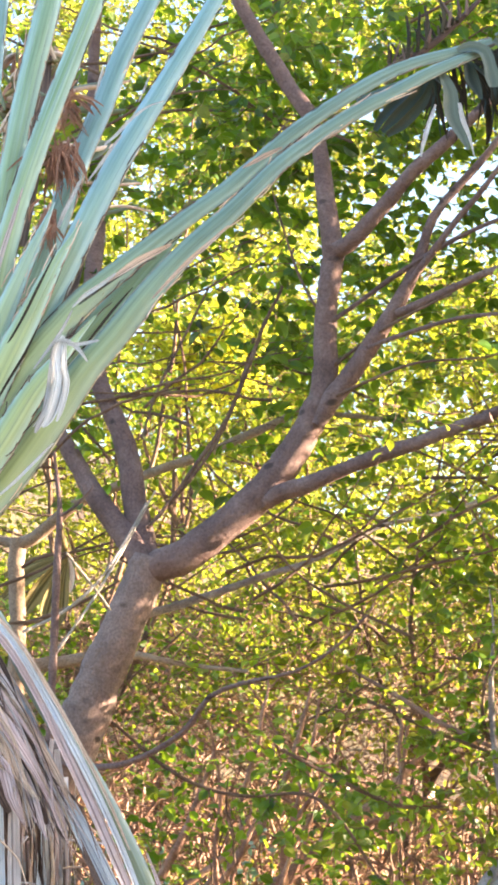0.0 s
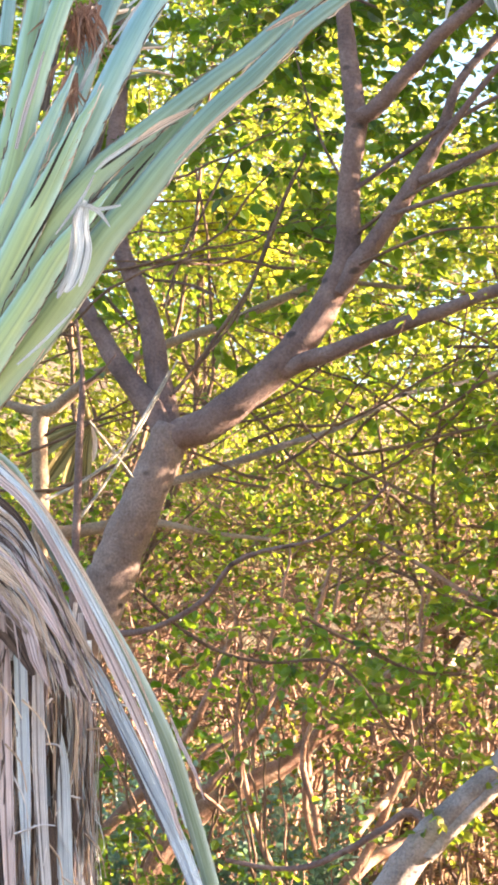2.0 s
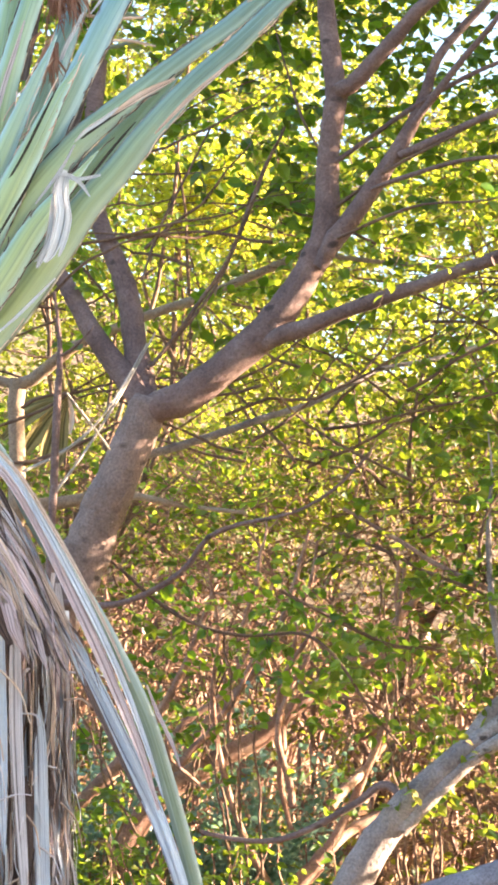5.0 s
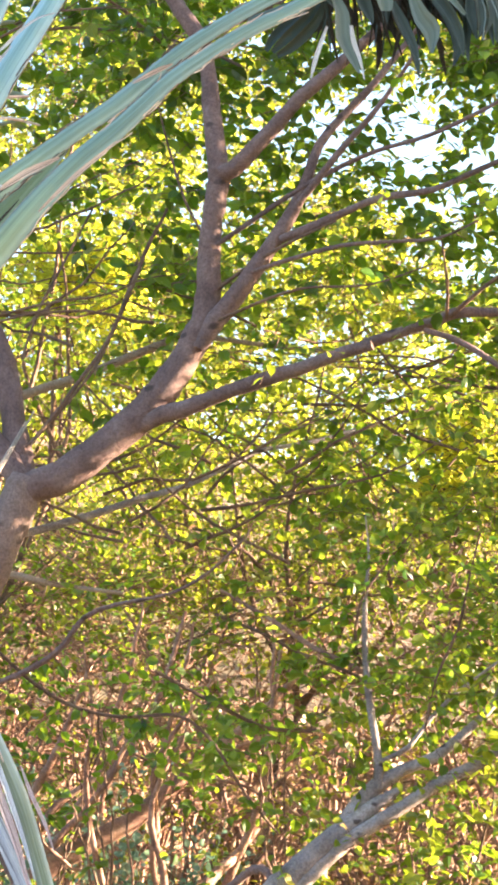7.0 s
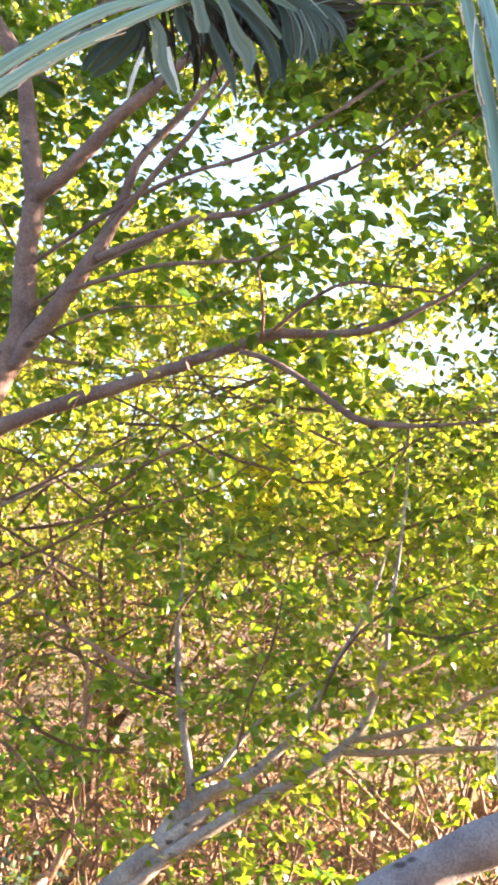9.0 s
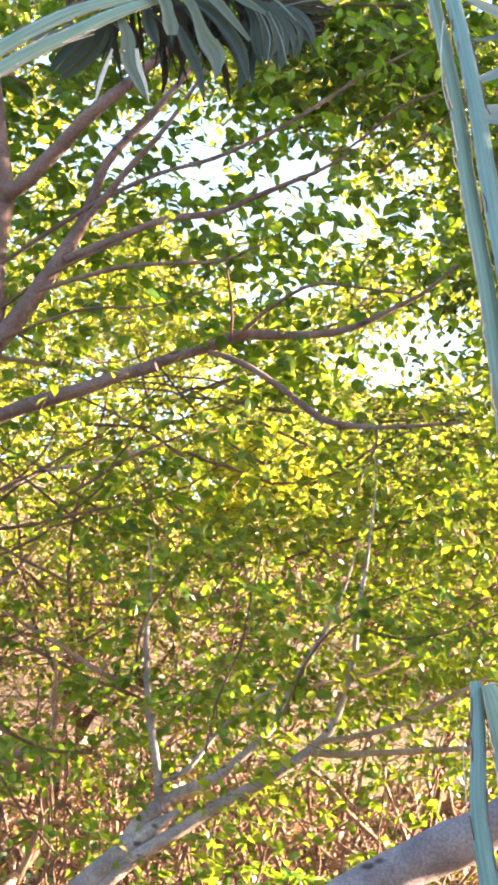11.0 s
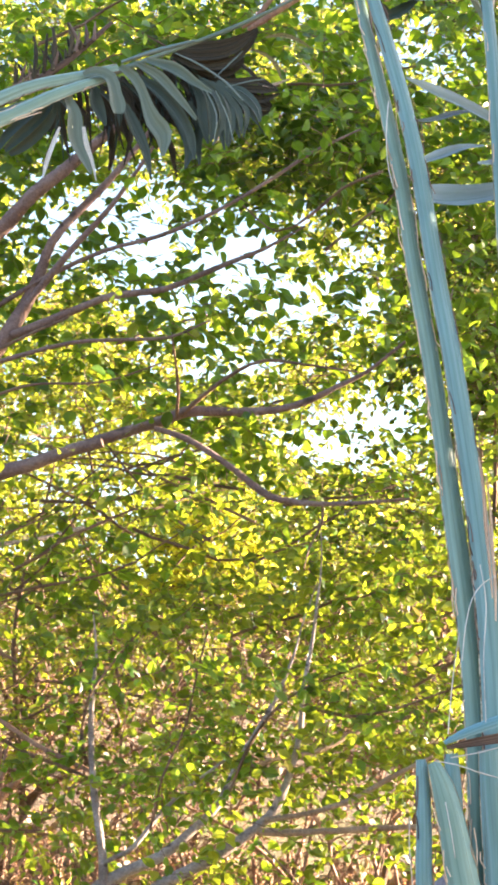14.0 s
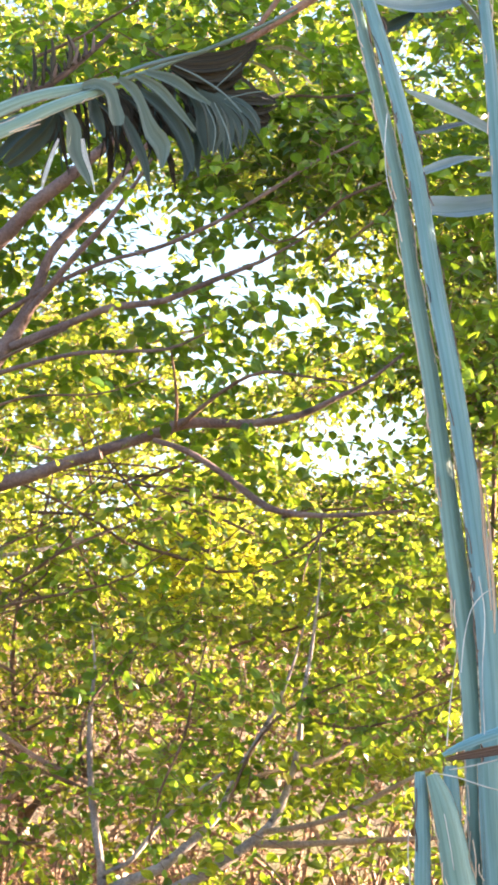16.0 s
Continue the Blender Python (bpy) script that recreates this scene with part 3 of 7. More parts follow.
limb(main_tree, "branch", BARK_PALE, [(-0.909, 8.500, 2.419, 0.0176), (-0.849, 8.567, 2.438, 0.0166), (-0.732, 8.633, 2.480, 0.0167), (-0.579, 8.700, 2.538, 0.0157), (-0.424, 8.767, 2.602, 0.0136), (-0.243, 8.833, 2.666, 0.0114), (-0.082, 8.900, 2.754, 0.0092), (0.057, 8.967, 2.832, 0.0093), (0.246, 9.033, 2.875, 0.0093), (0.532, 9.100, 2.966, 0.0082)], sides=10)
limb(main_tree, "branch", TWIG, [(-0.129, 8.900, 2.731, 0.0057), (-0.013, 9.000, 2.837, 0.0058), (0.059, 9.100, 2.946, 0.0047), (0.109, 9.200, 3.058, 0.0036)], sides=6)
limb(main_tree, "branch", BARK, [(-1.190, 8.350, 1.842, 0.0140), (-1.054, 8.300, 1.824, 0.0139), (-0.909, 8.250, 1.843, 0.0117), (-0.756, 8.200, 1.914, 0.0117), (-0.668, 8.150, 1.985, 0.0116), (-0.601, 8.100, 2.076, 0.0105), (-0.473, 8.050, 2.124, 0.0083), (-0.284, 8.000, 2.161, 0.0062), (-0.138, 7.950, 2.239, 0.0062), (-0.014, 7.900, 2.357, 0.0041)], sides=10)
limb(main_tree, "branch", TWIG, [(-0.863, 8.400, 2.750, 0.0065), (-0.787, 8.471, 2.860, 0.0077), (-0.682, 8.543, 3.029, 0.0088), (-0.574, 8.614, 3.212, 0.0089), (-0.488, 8.686, 3.446, 0.0090), (-0.422, 8.757, 3.651, 0.0079), (-0.355, 8.829, 3.811, 0.0057), (-0.309, 8.900, 3.999, 0.0046)], sides=6)
limb(main_tree, "branch", TWIG, [(-0.850, 8.400, 2.761, 0.0054), (-0.747, 8.525, 2.913, 0.0066), (-0.622, 8.650, 3.115, 0.0067), (-0.539, 8.775, 3.348, 0.0068), (-0.476, 8.900, 3.612, 0.0057)], sides=6)
limb(main_tree, "branch", TWIG, [(-0.169, 8.300, 3.541, 0.0054), (-0.271, 8.433, 3.757, 0.0054), (-0.343, 8.567, 4.004, 0.0044), (-0.395, 8.700, 4.211, 0.0034)], sides=6)
limb(main_tree, "branch", TWIG, [(-0.903, 8.500, 3.114, 0.0044), (-0.854, 8.667, 3.353, 0.0056), (-0.754, 8.833, 3.625, 0.0057), (-0.673, 9.000, 3.858, 0.0047)], sides=6)
limb(main_tree, "dead_twig", DEAD_TWIG, [(-1.267, 7.900, 2.302, 0.0061), (-1.136, 7.988, 2.381, 0.0062), (-1.023, 8.075, 2.495, 0.0052), (-0.939, 8.162, 2.643, 0.0053), (-0.853, 8.250, 2.828, 0.0032)], sides=6, label="dead pale twig")
limb(main_tree, "dead_twig", DEAD_TWIG, [(-1.157, 8.000, 2.237, 0.0062), (-1.064, 8.075, 2.390, 0.0052), (-0.969, 8.150, 2.567, 0.0053), (-0.893, 8.225, 2.727, 0.0043), (-0.826, 8.300, 2.879, 0.0032)], sides=6, label="dead pale twig")
limb(main_tree, "dead_twig", DEAD_TWIG, [(-1.124, 8.000, 2.603, 0.0052), (-1.065, 8.067, 2.526, 0.0052), (-0.998, 8.133, 2.437, 0.0053), (-0.984, 8.200, 2.412, 0.0042)], sides=6, label="dead pale twig")

# ---- the slim sapling and the small sandy tree beside it ----
small_tree = thing("tree", "small tree with sun in its sandy bark colour and a bent limb", "tree", at=(-2.35, 9.4, 0))
limb(small_tree, "trunk", BARK_LIT, [(-1.522, 9.400, 0.590, 0.0534), (-1.516, 9.400, 1.285, 0.0461), (-1.534, 9.400, 1.998, 0.0413), (-1.531, 9.400, 2.362, 0.0376), (-1.535, 9.400, 2.582, 0.0352), (-1.543, 9.400, 2.730, 0.0364), (-1.530, 9.400, 2.842, 0.0389)], sides=16)
limb(small_tree, "limb", BARK_LIT, [(-1.540, 9.400, 2.817, 0.0291), (-1.461, 9.367, 2.837, 0.0290), (-1.358, 9.333, 2.918, 0.0265), (-1.244, 9.300, 2.992, 0.0252), (-1.105, 9.267, 3.042, 0.0216), (-0.883, 9.233, 3.121, 0.0203), (-0.734, 9.200, 3.163, 0.0190), (-0.563, 9.167, 3.229, 0.0189), (-0.368, 9.133, 3.307, 0.0177), (-0.271, 9.100, 3.348, 0.0153), (-0.127, 9.067, 3.316, 0.0105), (0.110, 9.033, 3.283, 0.0093), (0.368, 9.000, 3.257, 0.0070)], sides=12)
limb(small_tree, "limb", BARK_LIT, [(-1.530, 9.400, 2.817, 0.0243), (-1.623, 9.450, 2.842, 0.0220), (-1.759, 9.500, 2.894, 0.0184)], sides=10)
limb(small_tree, "limb", BARK_LIT, [(-1.559, 9.500, 2.296, 0.0245), (-1.464, 9.450, 2.292, 0.0317), (-1.334, 9.400, 2.300, 0.0291), (-1.205, 9.350, 2.320, 0.0254), (-1.029, 9.300, 2.327, 0.0192), (-0.783, 9.250, 2.279, 0.0108), (-0.516, 9.200, 2.246, 0.0083)], sides=10)
limb(small_tree, "branch", TWIG, [(-1.533, 9.400, 2.459, 0.0097), (-1.376, 9.333, 2.501, 0.0096), (-1.197, 9.267, 2.566, 0.0084), (-1.069, 9.200, 2.631, 0.0059)], sides=6)
sapling = thing("sapling", "thin grey upright sapling stem", "sapling", at=(-1.55, 7.9, 0))
limb(sapling, "stem", BARK, [(-1.160, 7.900, 0.184, 0.0204), (-1.166, 7.900, 1.139, 0.0174), (-1.162, 7.900, 1.934, 0.0153), (-1.154, 7.900, 2.178, 0.0153), (-1.149, 7.900, 2.383, 0.0143), (-1.145, 7.900, 2.549, 0.0143), (-1.137, 7.900, 2.716, 0.0112), (-1.143, 7.900, 2.821, 0.0082), (-1.162, 7.900, 2.968, 0.0051)], sides=10)
limb(sapling, "branch", BARK, [(-1.137, 7.900, 2.726, 0.0061), (-1.070, 7.850, 2.760, 0.0051), (-1.003, 7.800, 2.821, 0.0030)], sides=6)

# ---- the pale grey tree low in front of the bank ----
grey_tree = thing("tree", "low spreading tree with pale grey limbs", "tree", at=(-0.47, 8.0, 0))
limb(grey_tree, "trunk", BARK_PALE, [(-0.459, 8.000, -0.283, 0.1137), (-0.409, 8.000, -0.046, 0.0889), (-0.319, 8.000, 0.253, 0.0765), (-0.218, 8.000, 0.493, 0.0703), (-0.136, 8.000, 0.674, 0.0682), (-0.073, 8.000, 0.795, 0.0661), (0.006, 8.000, 0.937, 0.0641), (0.098, 8.000, 1.063, 0.0599), (0.190, 7.995, 1.158, 0.0530), (0.29, 7.985, 1.256, 0.0450), (0.38, 7.985, 1.335, 0.0360), (0.48, 7.985, 1.415, 0.0260), (0.56, 7.985, 1.465, 0.0120)], sides=18)
limb(grey_tree, "limb", BARK_PALE, [(0.085, 8.000, 1.023, 0.0341), (0.184, 8.003, 1.132, 0.0352), (0.277, 8.007, 1.228, 0.0352), (0.353, 8.010, 1.317, 0.0352), (0.423, 8.013, 1.413, 0.0342), (0.483, 8.017, 1.478, 0.0311), (0.575, 8.020, 1.536, 0.0207), (0.698, 8.023, 1.588, 0.0197), (0.822, 8.027, 1.691, 0.0156), (0.905, 8.030, 1.774, 0.0135), (0.967, 8.033, 1.909, 0.0125), (1.030, 8.037, 2.014, 0.0114), (1.114, 8.040, 2.161, 0.0093), (1.177, 8.043, 2.310, 0.0052), (1.220, 8.047, 2.458, 0.0031), (1.274, 8.050, 2.609, 0.0021)], sides=14)
limb(grey_tree, "limb", BARK_PALE, [(0.115, 7.970, 1.016, 0.0257), (0.223, 7.966, 1.135, 0.0257), (0.322, 7.961, 1.231, 0.0257), (0.411, 7.957, 1.305, 0.0257), (0.572, 7.952, 1.406, 0.0236), (0.713, 7.948, 1.498, 0.0226), (0.855, 7.944, 1.570, 0.0205), (0.978, 7.939, 1.652, 0.0195), (1.080, 7.935, 1.734, 0.0174), (1.131, 7.931, 1.826, 0.0154), (1.165, 7.926, 1.929, 0.0123), (1.191, 7.922, 2.052, 0.0113), (1.201, 7.918, 2.196, 0.0092), (1.231, 7.913, 2.362, 0.0072), (1.251, 7.909, 2.528, 0.0051), (1.265, 7.904, 2.675, 0.0031), (1.256, 7.900, 2.821, 0.0020)], sides=14)
limb(grey_tree, "limb", BARK_PALE, [(0.489, 8.000, 1.465, 0.0196), (0.485, 8.014, 1.596, 0.0155), (0.462, 8.029, 1.738, 0.0145), (0.444, 8.043, 1.882, 0.0125), (0.436, 8.057, 2.047, 0.0115), (0.440, 8.071, 2.183, 0.0083), (0.452, 8.086, 2.321, 0.0052), (0.438, 8.100, 2.469, 0.0021)], sides=12)
limb(grey_tree, "branch", BARK_PINK, [(0.447, 8.100, 1.888, 0.0084), (0.350, 8.200, 1.938, 0.0095), (0.247, 8.300, 1.994, 0.0097), (0.119, 8.400, 2.083, 0.0087), (0.010, 8.500, 2.152, 0.0077), (-0.102, 8.600, 2.223, 0.0056)], sides=8)
limb(grey_tree, "branch", BARK_PALE, [(0.491, 8.000, 1.566, 0.0083), (0.595, 8.025, 1.617, 0.0093), (0.678, 8.050, 1.721, 0.0083), (0.784, 8.075, 1.825, 0.0063), (0.954, 8.100, 1.953, 0.0052)], sides=8)
limb(grey_tree, "branch", BARK_LIT, [(1.059, 7.900, 1.719, 0.0112), (1.211, 7.850, 1.744, 0.0101), (1.367, 7.800, 1.796, 0.0101), (1.481, 7.750, 1.866, 0.0090), (1.634, 7.700, 1.946, 0.0060)], sides=8)
limb(grey_tree, "branch", BARK_LIT, [(1.030, 7.900, 1.678, 0.0133), (1.114, 7.880, 1.675, 0.0143), (1.213, 7.860, 1.678, 0.0122), (1.415, 7.840, 1.690, 0.0111), (1.617, 7.820, 1.701, 0.0091), (1.777, 7.800, 1.710, 0.0060)], sides=8)
limb(grey_tree, "branch", BARK_LIT, [(0.952, 8.050, 1.885, 0.0094), (1.057, 8.080, 1.923, 0.0104), (1.145, 8.110, 1.946, 0.0105), (1.299, 8.140, 1.981, 0.0105), (1.454, 8.170, 2.059, 0.0095), (1.655, 8.200, 2.117, 0.0074)], sides=8)
limb(grey_tree, "branch", BARK, [(0.119, 8.020, 1.078, 0.0207), (0.099, 8.060, 1.157, 0.0177), (0.038, 8.100, 1.170, 0.0178), (-0.035, 8.140, 1.110, 0.0147), (-0.202, 8.180, 1.013, 0.0127), (-0.329, 8.220, 0.961, 0.0117), (-0.458, 8.260, 0.953, 0.0096), (-0.630, 8.300, 0.979, 0.0086)], sides=10)
limb(grey_tree, "twig", TWIG, [(1.034, 7.900, 1.642, 0.0031), (1.128, 7.833, 1.543, 0.0040), (1.239, 7.767, 1.407, 0.0030), (1.308, 7.700, 1.273, 0.0020)], sides=5)

leaning_trunk = thing("leaning_trunk", "thick pale grey trunk leaning low across the ground", "trunk", at=(-1.9, 7.1, 0))
limb(leaning_trunk, "trunk", BARK_LEAN, [(-1.703, 7.200, 0.229, 0.1209), (-1.022, 7.167, 0.434, 0.1037), (-0.330, 7.133, 0.659, 0.0940), (0.197, 7.100, 0.826, 0.0899), (0.729, 7.067, 1.032, 0.0858), (1.250, 7.033, 1.323, 0.0800), (1.409, 7.000, 1.400, 0.0778), (1.622, 6.967, 1.511, 0.0720), (1.985, 6.933, 1.703, 0.0627), (2.352, 6.900, 1.960, 0.0535)], sides=20)

limb(leaning_trunk, "branch_stub", BARK_LEAN, [(0.823, 6.950, 1.094, 0.0359), (0.864, 6.925, 1.191, 0.0233), (0.880, 6.900, 1.227, 0.0196)], sides=10, label="short broken branch stub", step=0.02)

# ---- reddish trunks and boughs in the thicket ----
red_tree = thing("tree", "reddish-brown leaning tree in the thicket", "tree", at=(-1.85, 10.2, 0))
limb(red_tree, "trunk", BARK_PINK, [(-1.499, 10.200, -0.262, 0.0791), (-1.273, 10.222, 0.404, 0.0660), (-1.121, 10.244, 0.792, 0.0582), (-0.939, 10.267, 1.014, 0.0531), (-0.730, 10.289, 1.153, 0.0492), (-0.520, 10.311, 1.264, 0.0440), (-0.362, 10.333, 1.396, 0.0374), (-0.150, 10.356, 1.582, 0.0321), (0.063, 10.378, 1.755, 0.0228), (0.277, 10.400, 1.983, 0.0134)], sides=14)
limb(red_tree, "limb", BARK_PINK, [(-0.969, 10.300, 0.998, 0.0266), (-0.789, 10.360, 1.300, 0.0228), (-0.633, 10.420, 1.472, 0.0202), (-0.475, 10.480, 1.687, 0.0176), (-0.370, 10.540, 1.960, 0.0136), (-0.290, 10.600, 2.263, 0.0082)], sides=10)
limb(red_tree, "limb", BARK_PINK, [(-1.433, 10.200, 0.857, 0.0237), (-1.245, 10.160, 1.056, 0.0341), (-1.110, 10.120, 1.188, 0.0314), (-0.951, 10.080, 1.397, 0.0208), (-0.819, 10.040, 1.657, 0.0156), (-0.713, 10.000, 1.940, 0.0103)], sides=10)
limb(red_tree, "limb", BARK_PINK, [(-0.353, 10.100, 0.862, 0.0104), (-0.403, 10.060, 1.093, 0.0156), (-0.389, 10.020, 1.248, 0.0168), (-0.401, 9.980, 1.504, 0.0155), (-0.323, 9.940, 1.658, 0.0116), (-0.143, 9.900, 1.913, 0.0064)], sides=10)
red_shrub = thing("tree", "reddish-brown many-stemmed tree in the thicket", "tree", at=(-0.6, 9.9, 0))
limb(red_shrub, "trunk", BARK_PINK, [(-0.569, 9.900, -0.438, 0.0767), (-0.495, 9.900, 0.055, 0.0588), (-0.396, 9.900, 0.452, 0.0512), (-0.320, 9.900, 0.627, 0.0435), (-0.219, 9.900, 0.728, 0.0358)], sides=12)
limb(red_shrub, "limb", BARK_PINK, [(-0.345, 9.900, 0.577, 0.0307), (-0.247, 9.980, 0.708, 0.0335), (-0.120, 10.060, 0.841, 0.0286), (0.060, 10.140, 0.939, 0.0236), (0.268, 10.220, 1.091, 0.0185), (0.480, 10.300, 1.218, 0.0133)], sides=10)
limb(red_shrub, "limb", BARK_PINK, [(-0.282, 9.900, 0.677, 0.0256), (-0.144, 9.940, 0.850, 0.0231), (-0.017, 9.980, 1.126, 0.0181), (0.086, 10.020, 1.404, 0.0155), (0.125, 10.060, 1.738, 0.0130), (0.166, 10.100, 2.076, 0.0091)], sides=10)
limb(red_shrub, "limb", BARK_PINK, [(-0.396, 9.900, 0.551, 0.0205), (-0.546, 9.860, 0.827, 0.0166), (-0.646, 9.820, 1.129, 0.0140), (-0.695, 9.780, 1.455, 0.0114), (-0.669, 9.740, 1.756, 0.0088), (-0.718, 9.700, 2.056, 0.0063)], sides=8)

limb(red_shrub, "limb", BARK_PINK, [(-0.943, 10.000, 1.200, 0.0188), (-0.807, 10.050, 1.374, 0.0158), (-0.669, 10.100, 1.489, 0.0137), (-0.590, 10.150, 1.594, 0.0106), (-0.532, 10.200, 1.720, 0.0064)], sides=8, wander=0.008)
limb(red_shrub, "limb", BARK_PINK, [(-0.841, 9.900, 1.165, 0.0187), (-0.656, 9.950, 1.389, 0.0146), (-0.560, 10.000, 1.553, 0.0126), (-0.514, 10.050, 1.677, 0.0095), (-0.467, 10.100, 1.824, 0.0063)], sides=8, wander=0.008)
limb(red_shrub, "limb", BARK_PINK, [(-0.649, 10.200, 1.301, 0.0128), (-0.582, 10.275, 1.806, 0.0118), (-0.526, 10.350, 2.022, 0.0108), (-0.501, 10.425, 2.199, 0.0076), (-0.498, 10.500, 2.380, 0.0044)], sides=8, wander=0.008)
limb(red_shrub, "limb", BARK_PINK, [(-0.403, 10.300, 1.428, 0.0108), (-0.329, 10.367, 1.854, 0.0098), (-0.269, 10.433, 2.030, 0.0098), (-0.248, 10.500, 2.208, 0.0066)], sides=8, wander=0.008)
limb(red_shrub, "limb", BARK_PINK, [(0.099, 10.200, 1.272, 0.0128), (0.132, 10.267, 1.647, 0.0118), (0.135, 10.333, 1.946, 0.0108), (0.129, 10.400, 2.208, 0.0065)], sides=8, wander=0.008)
limb(red_shrub, "limb", BARK_PINK, [(-0.337, 9.800, 0.980, 0.0174), (-0.367, 9.840, 1.155, 0.0154), (-0.412, 9.880, 1.313, 0.0134), (-0.368, 9.920, 1.455, 0.0114), (-0.290, 9.960, 1.619, 0.0083), (-0.233, 10.000, 1.805, 0.0052)], sides=8, wander=0.008)
limb(red_shrub, "limb", BARK_PINK, [(-0.898, 9.700, 1.331, 0.0051), (-0.865, 9.733, 1.192, 0.0082), (-0.780, 9.767, 1.097, 0.0092), (-0.698, 9.800, 1.069, 0.0062)], sides=8, wander=0.008)
limb(red_shrub, "limb", BARK_PINK, [(-0.412, 10.000, 1.249, 0.0105), (-0.312, 10.050, 1.516, 0.0095), (-0.283, 10.100, 1.682, 0.0063)], sides=8, wander=0.008)
limb(red_shrub, "limb", BARK_PINK, [(-0.172, 9.800, 0.982, 0.0267), (-0.094, 9.900, 1.085, 0.0228), (0.006, 10.000, 1.175, 0.0167), (0.118, 10.100, 1.336, 0.0106)], sides=8, wander=0.008)
limb(red_shrub, "limb", BARK_PINK, [(-0.765, 10.100, 1.179, 0.0095), (-0.651, 10.167, 1.468, 0.0096), (-0.655, 10.233, 1.635, 0.0075), (-0.625, 10.300, 1.806, 0.0043)], sides=8, wander=0.008)
limb(red_shrub, "limb", BARK_PINK, [(-0.126, 10.200, 1.539, 0.0128), (-0.001, 10.267, 1.625, 0.0107), (0.126, 10.333, 1.690, 0.0076), (0.234, 10.400, 1.822, 0.0044)], sides=8, wander=0.008)

# ---- foliage ----
EYE_Z = EYE[2]
GAPS = ((0.0315, 0.291, 0.0314, 0.0278), (0.0877, 0.3019, 0.0411, 0.0218), (0.0611, 0.2742, 0.0218, 0.0169), (0.0894, 0.2672, 0.0265, 0.0253), (0.1153, 0.235, 0.0253, 0.023), (0.14, 0.265, 0.0315, 0.023), (0.1487, 0.306, 0.021, 0.0137), (0.1845, 0.2726, 0.021, 0.0252), (0.1844, 0.2009, 0.0278, 0.0314), (0.1626, 0.1906, 0.0242, 0.0182), (0.2074, 0.2043, 0.0182, 0.0205), (0.199, 0.39, 0.0241, 0.0264), (0.231, 0.39, 0.0241, 0.023), (-0.0181, 0.2622, 0.0175, 0.022), (0.012, 0.289, 0.0242, 0.0157), (0.112, 0.288, 0.02, 0.013), (0.0439, 0.2694, 0.016, 0.012))
GLADES = ((0.052, 0.182, 0.034, 0.018), (-0.0786, 0.2200, 0.024, 0.023), (0.0992, 0.1379, 0.031, 0.017), (-0.0529, -0.0600, 0.016, 0.022), (-0.1300, -0.0500, 0.010, 0.025), (0.155, -0.02, 0.03, 0.018))


def within(p, places, rag):
    """1 for points that lie in one of the oval breaks (across, up, half width, half height, per metre of distance from
    the eye), else 0.
    """
    u, v = p[:, 0] / p[:, 1], (p[:, 2] - EYE_Z) / p[:, 1]
    wob = np.array([rag * noise.noise((a * 45, b * 45, 2)) for a, b in zip(u, v)])
    deep = np.zeros(len(p))
    for a, b, ra, rb in places:
        deep = np.maximum(deep, (((u - a) / ra) ** 2 + ((v - b) / rb) ** 2 < 1 + wob).astype(float))
    return deep


def open_sky(p):
    """The breaks of the canopy, open to the sky, placed to fit the camera's view."""
    return within(p, GAPS, 0.7)


def glade(p):
    """Near leaves thinned to fit the camera's view, so sunlit growth behind shows."""
    return within(p, GLADES, 0.7)


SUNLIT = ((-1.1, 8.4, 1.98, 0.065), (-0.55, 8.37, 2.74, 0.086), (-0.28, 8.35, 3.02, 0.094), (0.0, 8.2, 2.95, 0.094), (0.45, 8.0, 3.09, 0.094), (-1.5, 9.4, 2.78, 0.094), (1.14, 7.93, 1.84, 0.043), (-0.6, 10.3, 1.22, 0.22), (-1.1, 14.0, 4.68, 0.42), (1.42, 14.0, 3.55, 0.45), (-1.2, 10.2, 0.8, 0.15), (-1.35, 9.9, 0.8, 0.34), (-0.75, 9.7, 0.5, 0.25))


def lanes(p):
    """0 in lanes cut through the leaves so the sun reaches chosen limbs and clumps, 1 elsewhere."""
    out = np.ones(len(p))
    for x, y, z, r in SUNLIT:
        d = p - np.array((x, y, z))
        along = d @ np.array(TO_SUN)
        off = np.linalg.norm(d - along[:, None] * np.array(TO_SUN), axis=1)
        out *= 1.0 - 0.93 * ((along > 1.1 * r) & (off < r + 0.05))
    return out


def crown(tree, rng, keep, box, n, length, count, size, leaf, twig=TWIG, far=False, droop=0.35, thick=0.0022, name="foliage", lift=0.0):
    stems, leaves = sprays(rng, lambda p: keep(p) * lanes(p), box, n, length, count, size, droop, thick, lift)
    fast_part("brushwood", *stems, twig, tree, kind="stuff")
    v, t = (LEAF_FAR_V, LEAF_FAR_T) if far else (LEAF_V, LEAF_T)
    fast_part(name, *leaves_mesh(leaves, v, t), leaf, tree, kind="stuff", smooth=False)
    return leaves


def slope(p):
    return (p[:, 2] - EYE_Z) / p[:, 1]


rng = np.random.default_rng(4)


def main_keep(p):
    s = slope(p)
    left = np.clip(0.9 + 0.45 * p[:, 0], 0.3, 1)
    low = left * np.clip((s - 0.11) / 0.08, 0.05, 1.0)
    low *= np.where((p[:, 1] > 9.1) & (s < 0.24), 0.2, 1.0)
    return low * (0.1 + 0.9 * clumpy(p, 1.7, 0.03, 3)) * (1 - 0.92 * open_sky(p)) * (1 - 0.94 * glade(p))


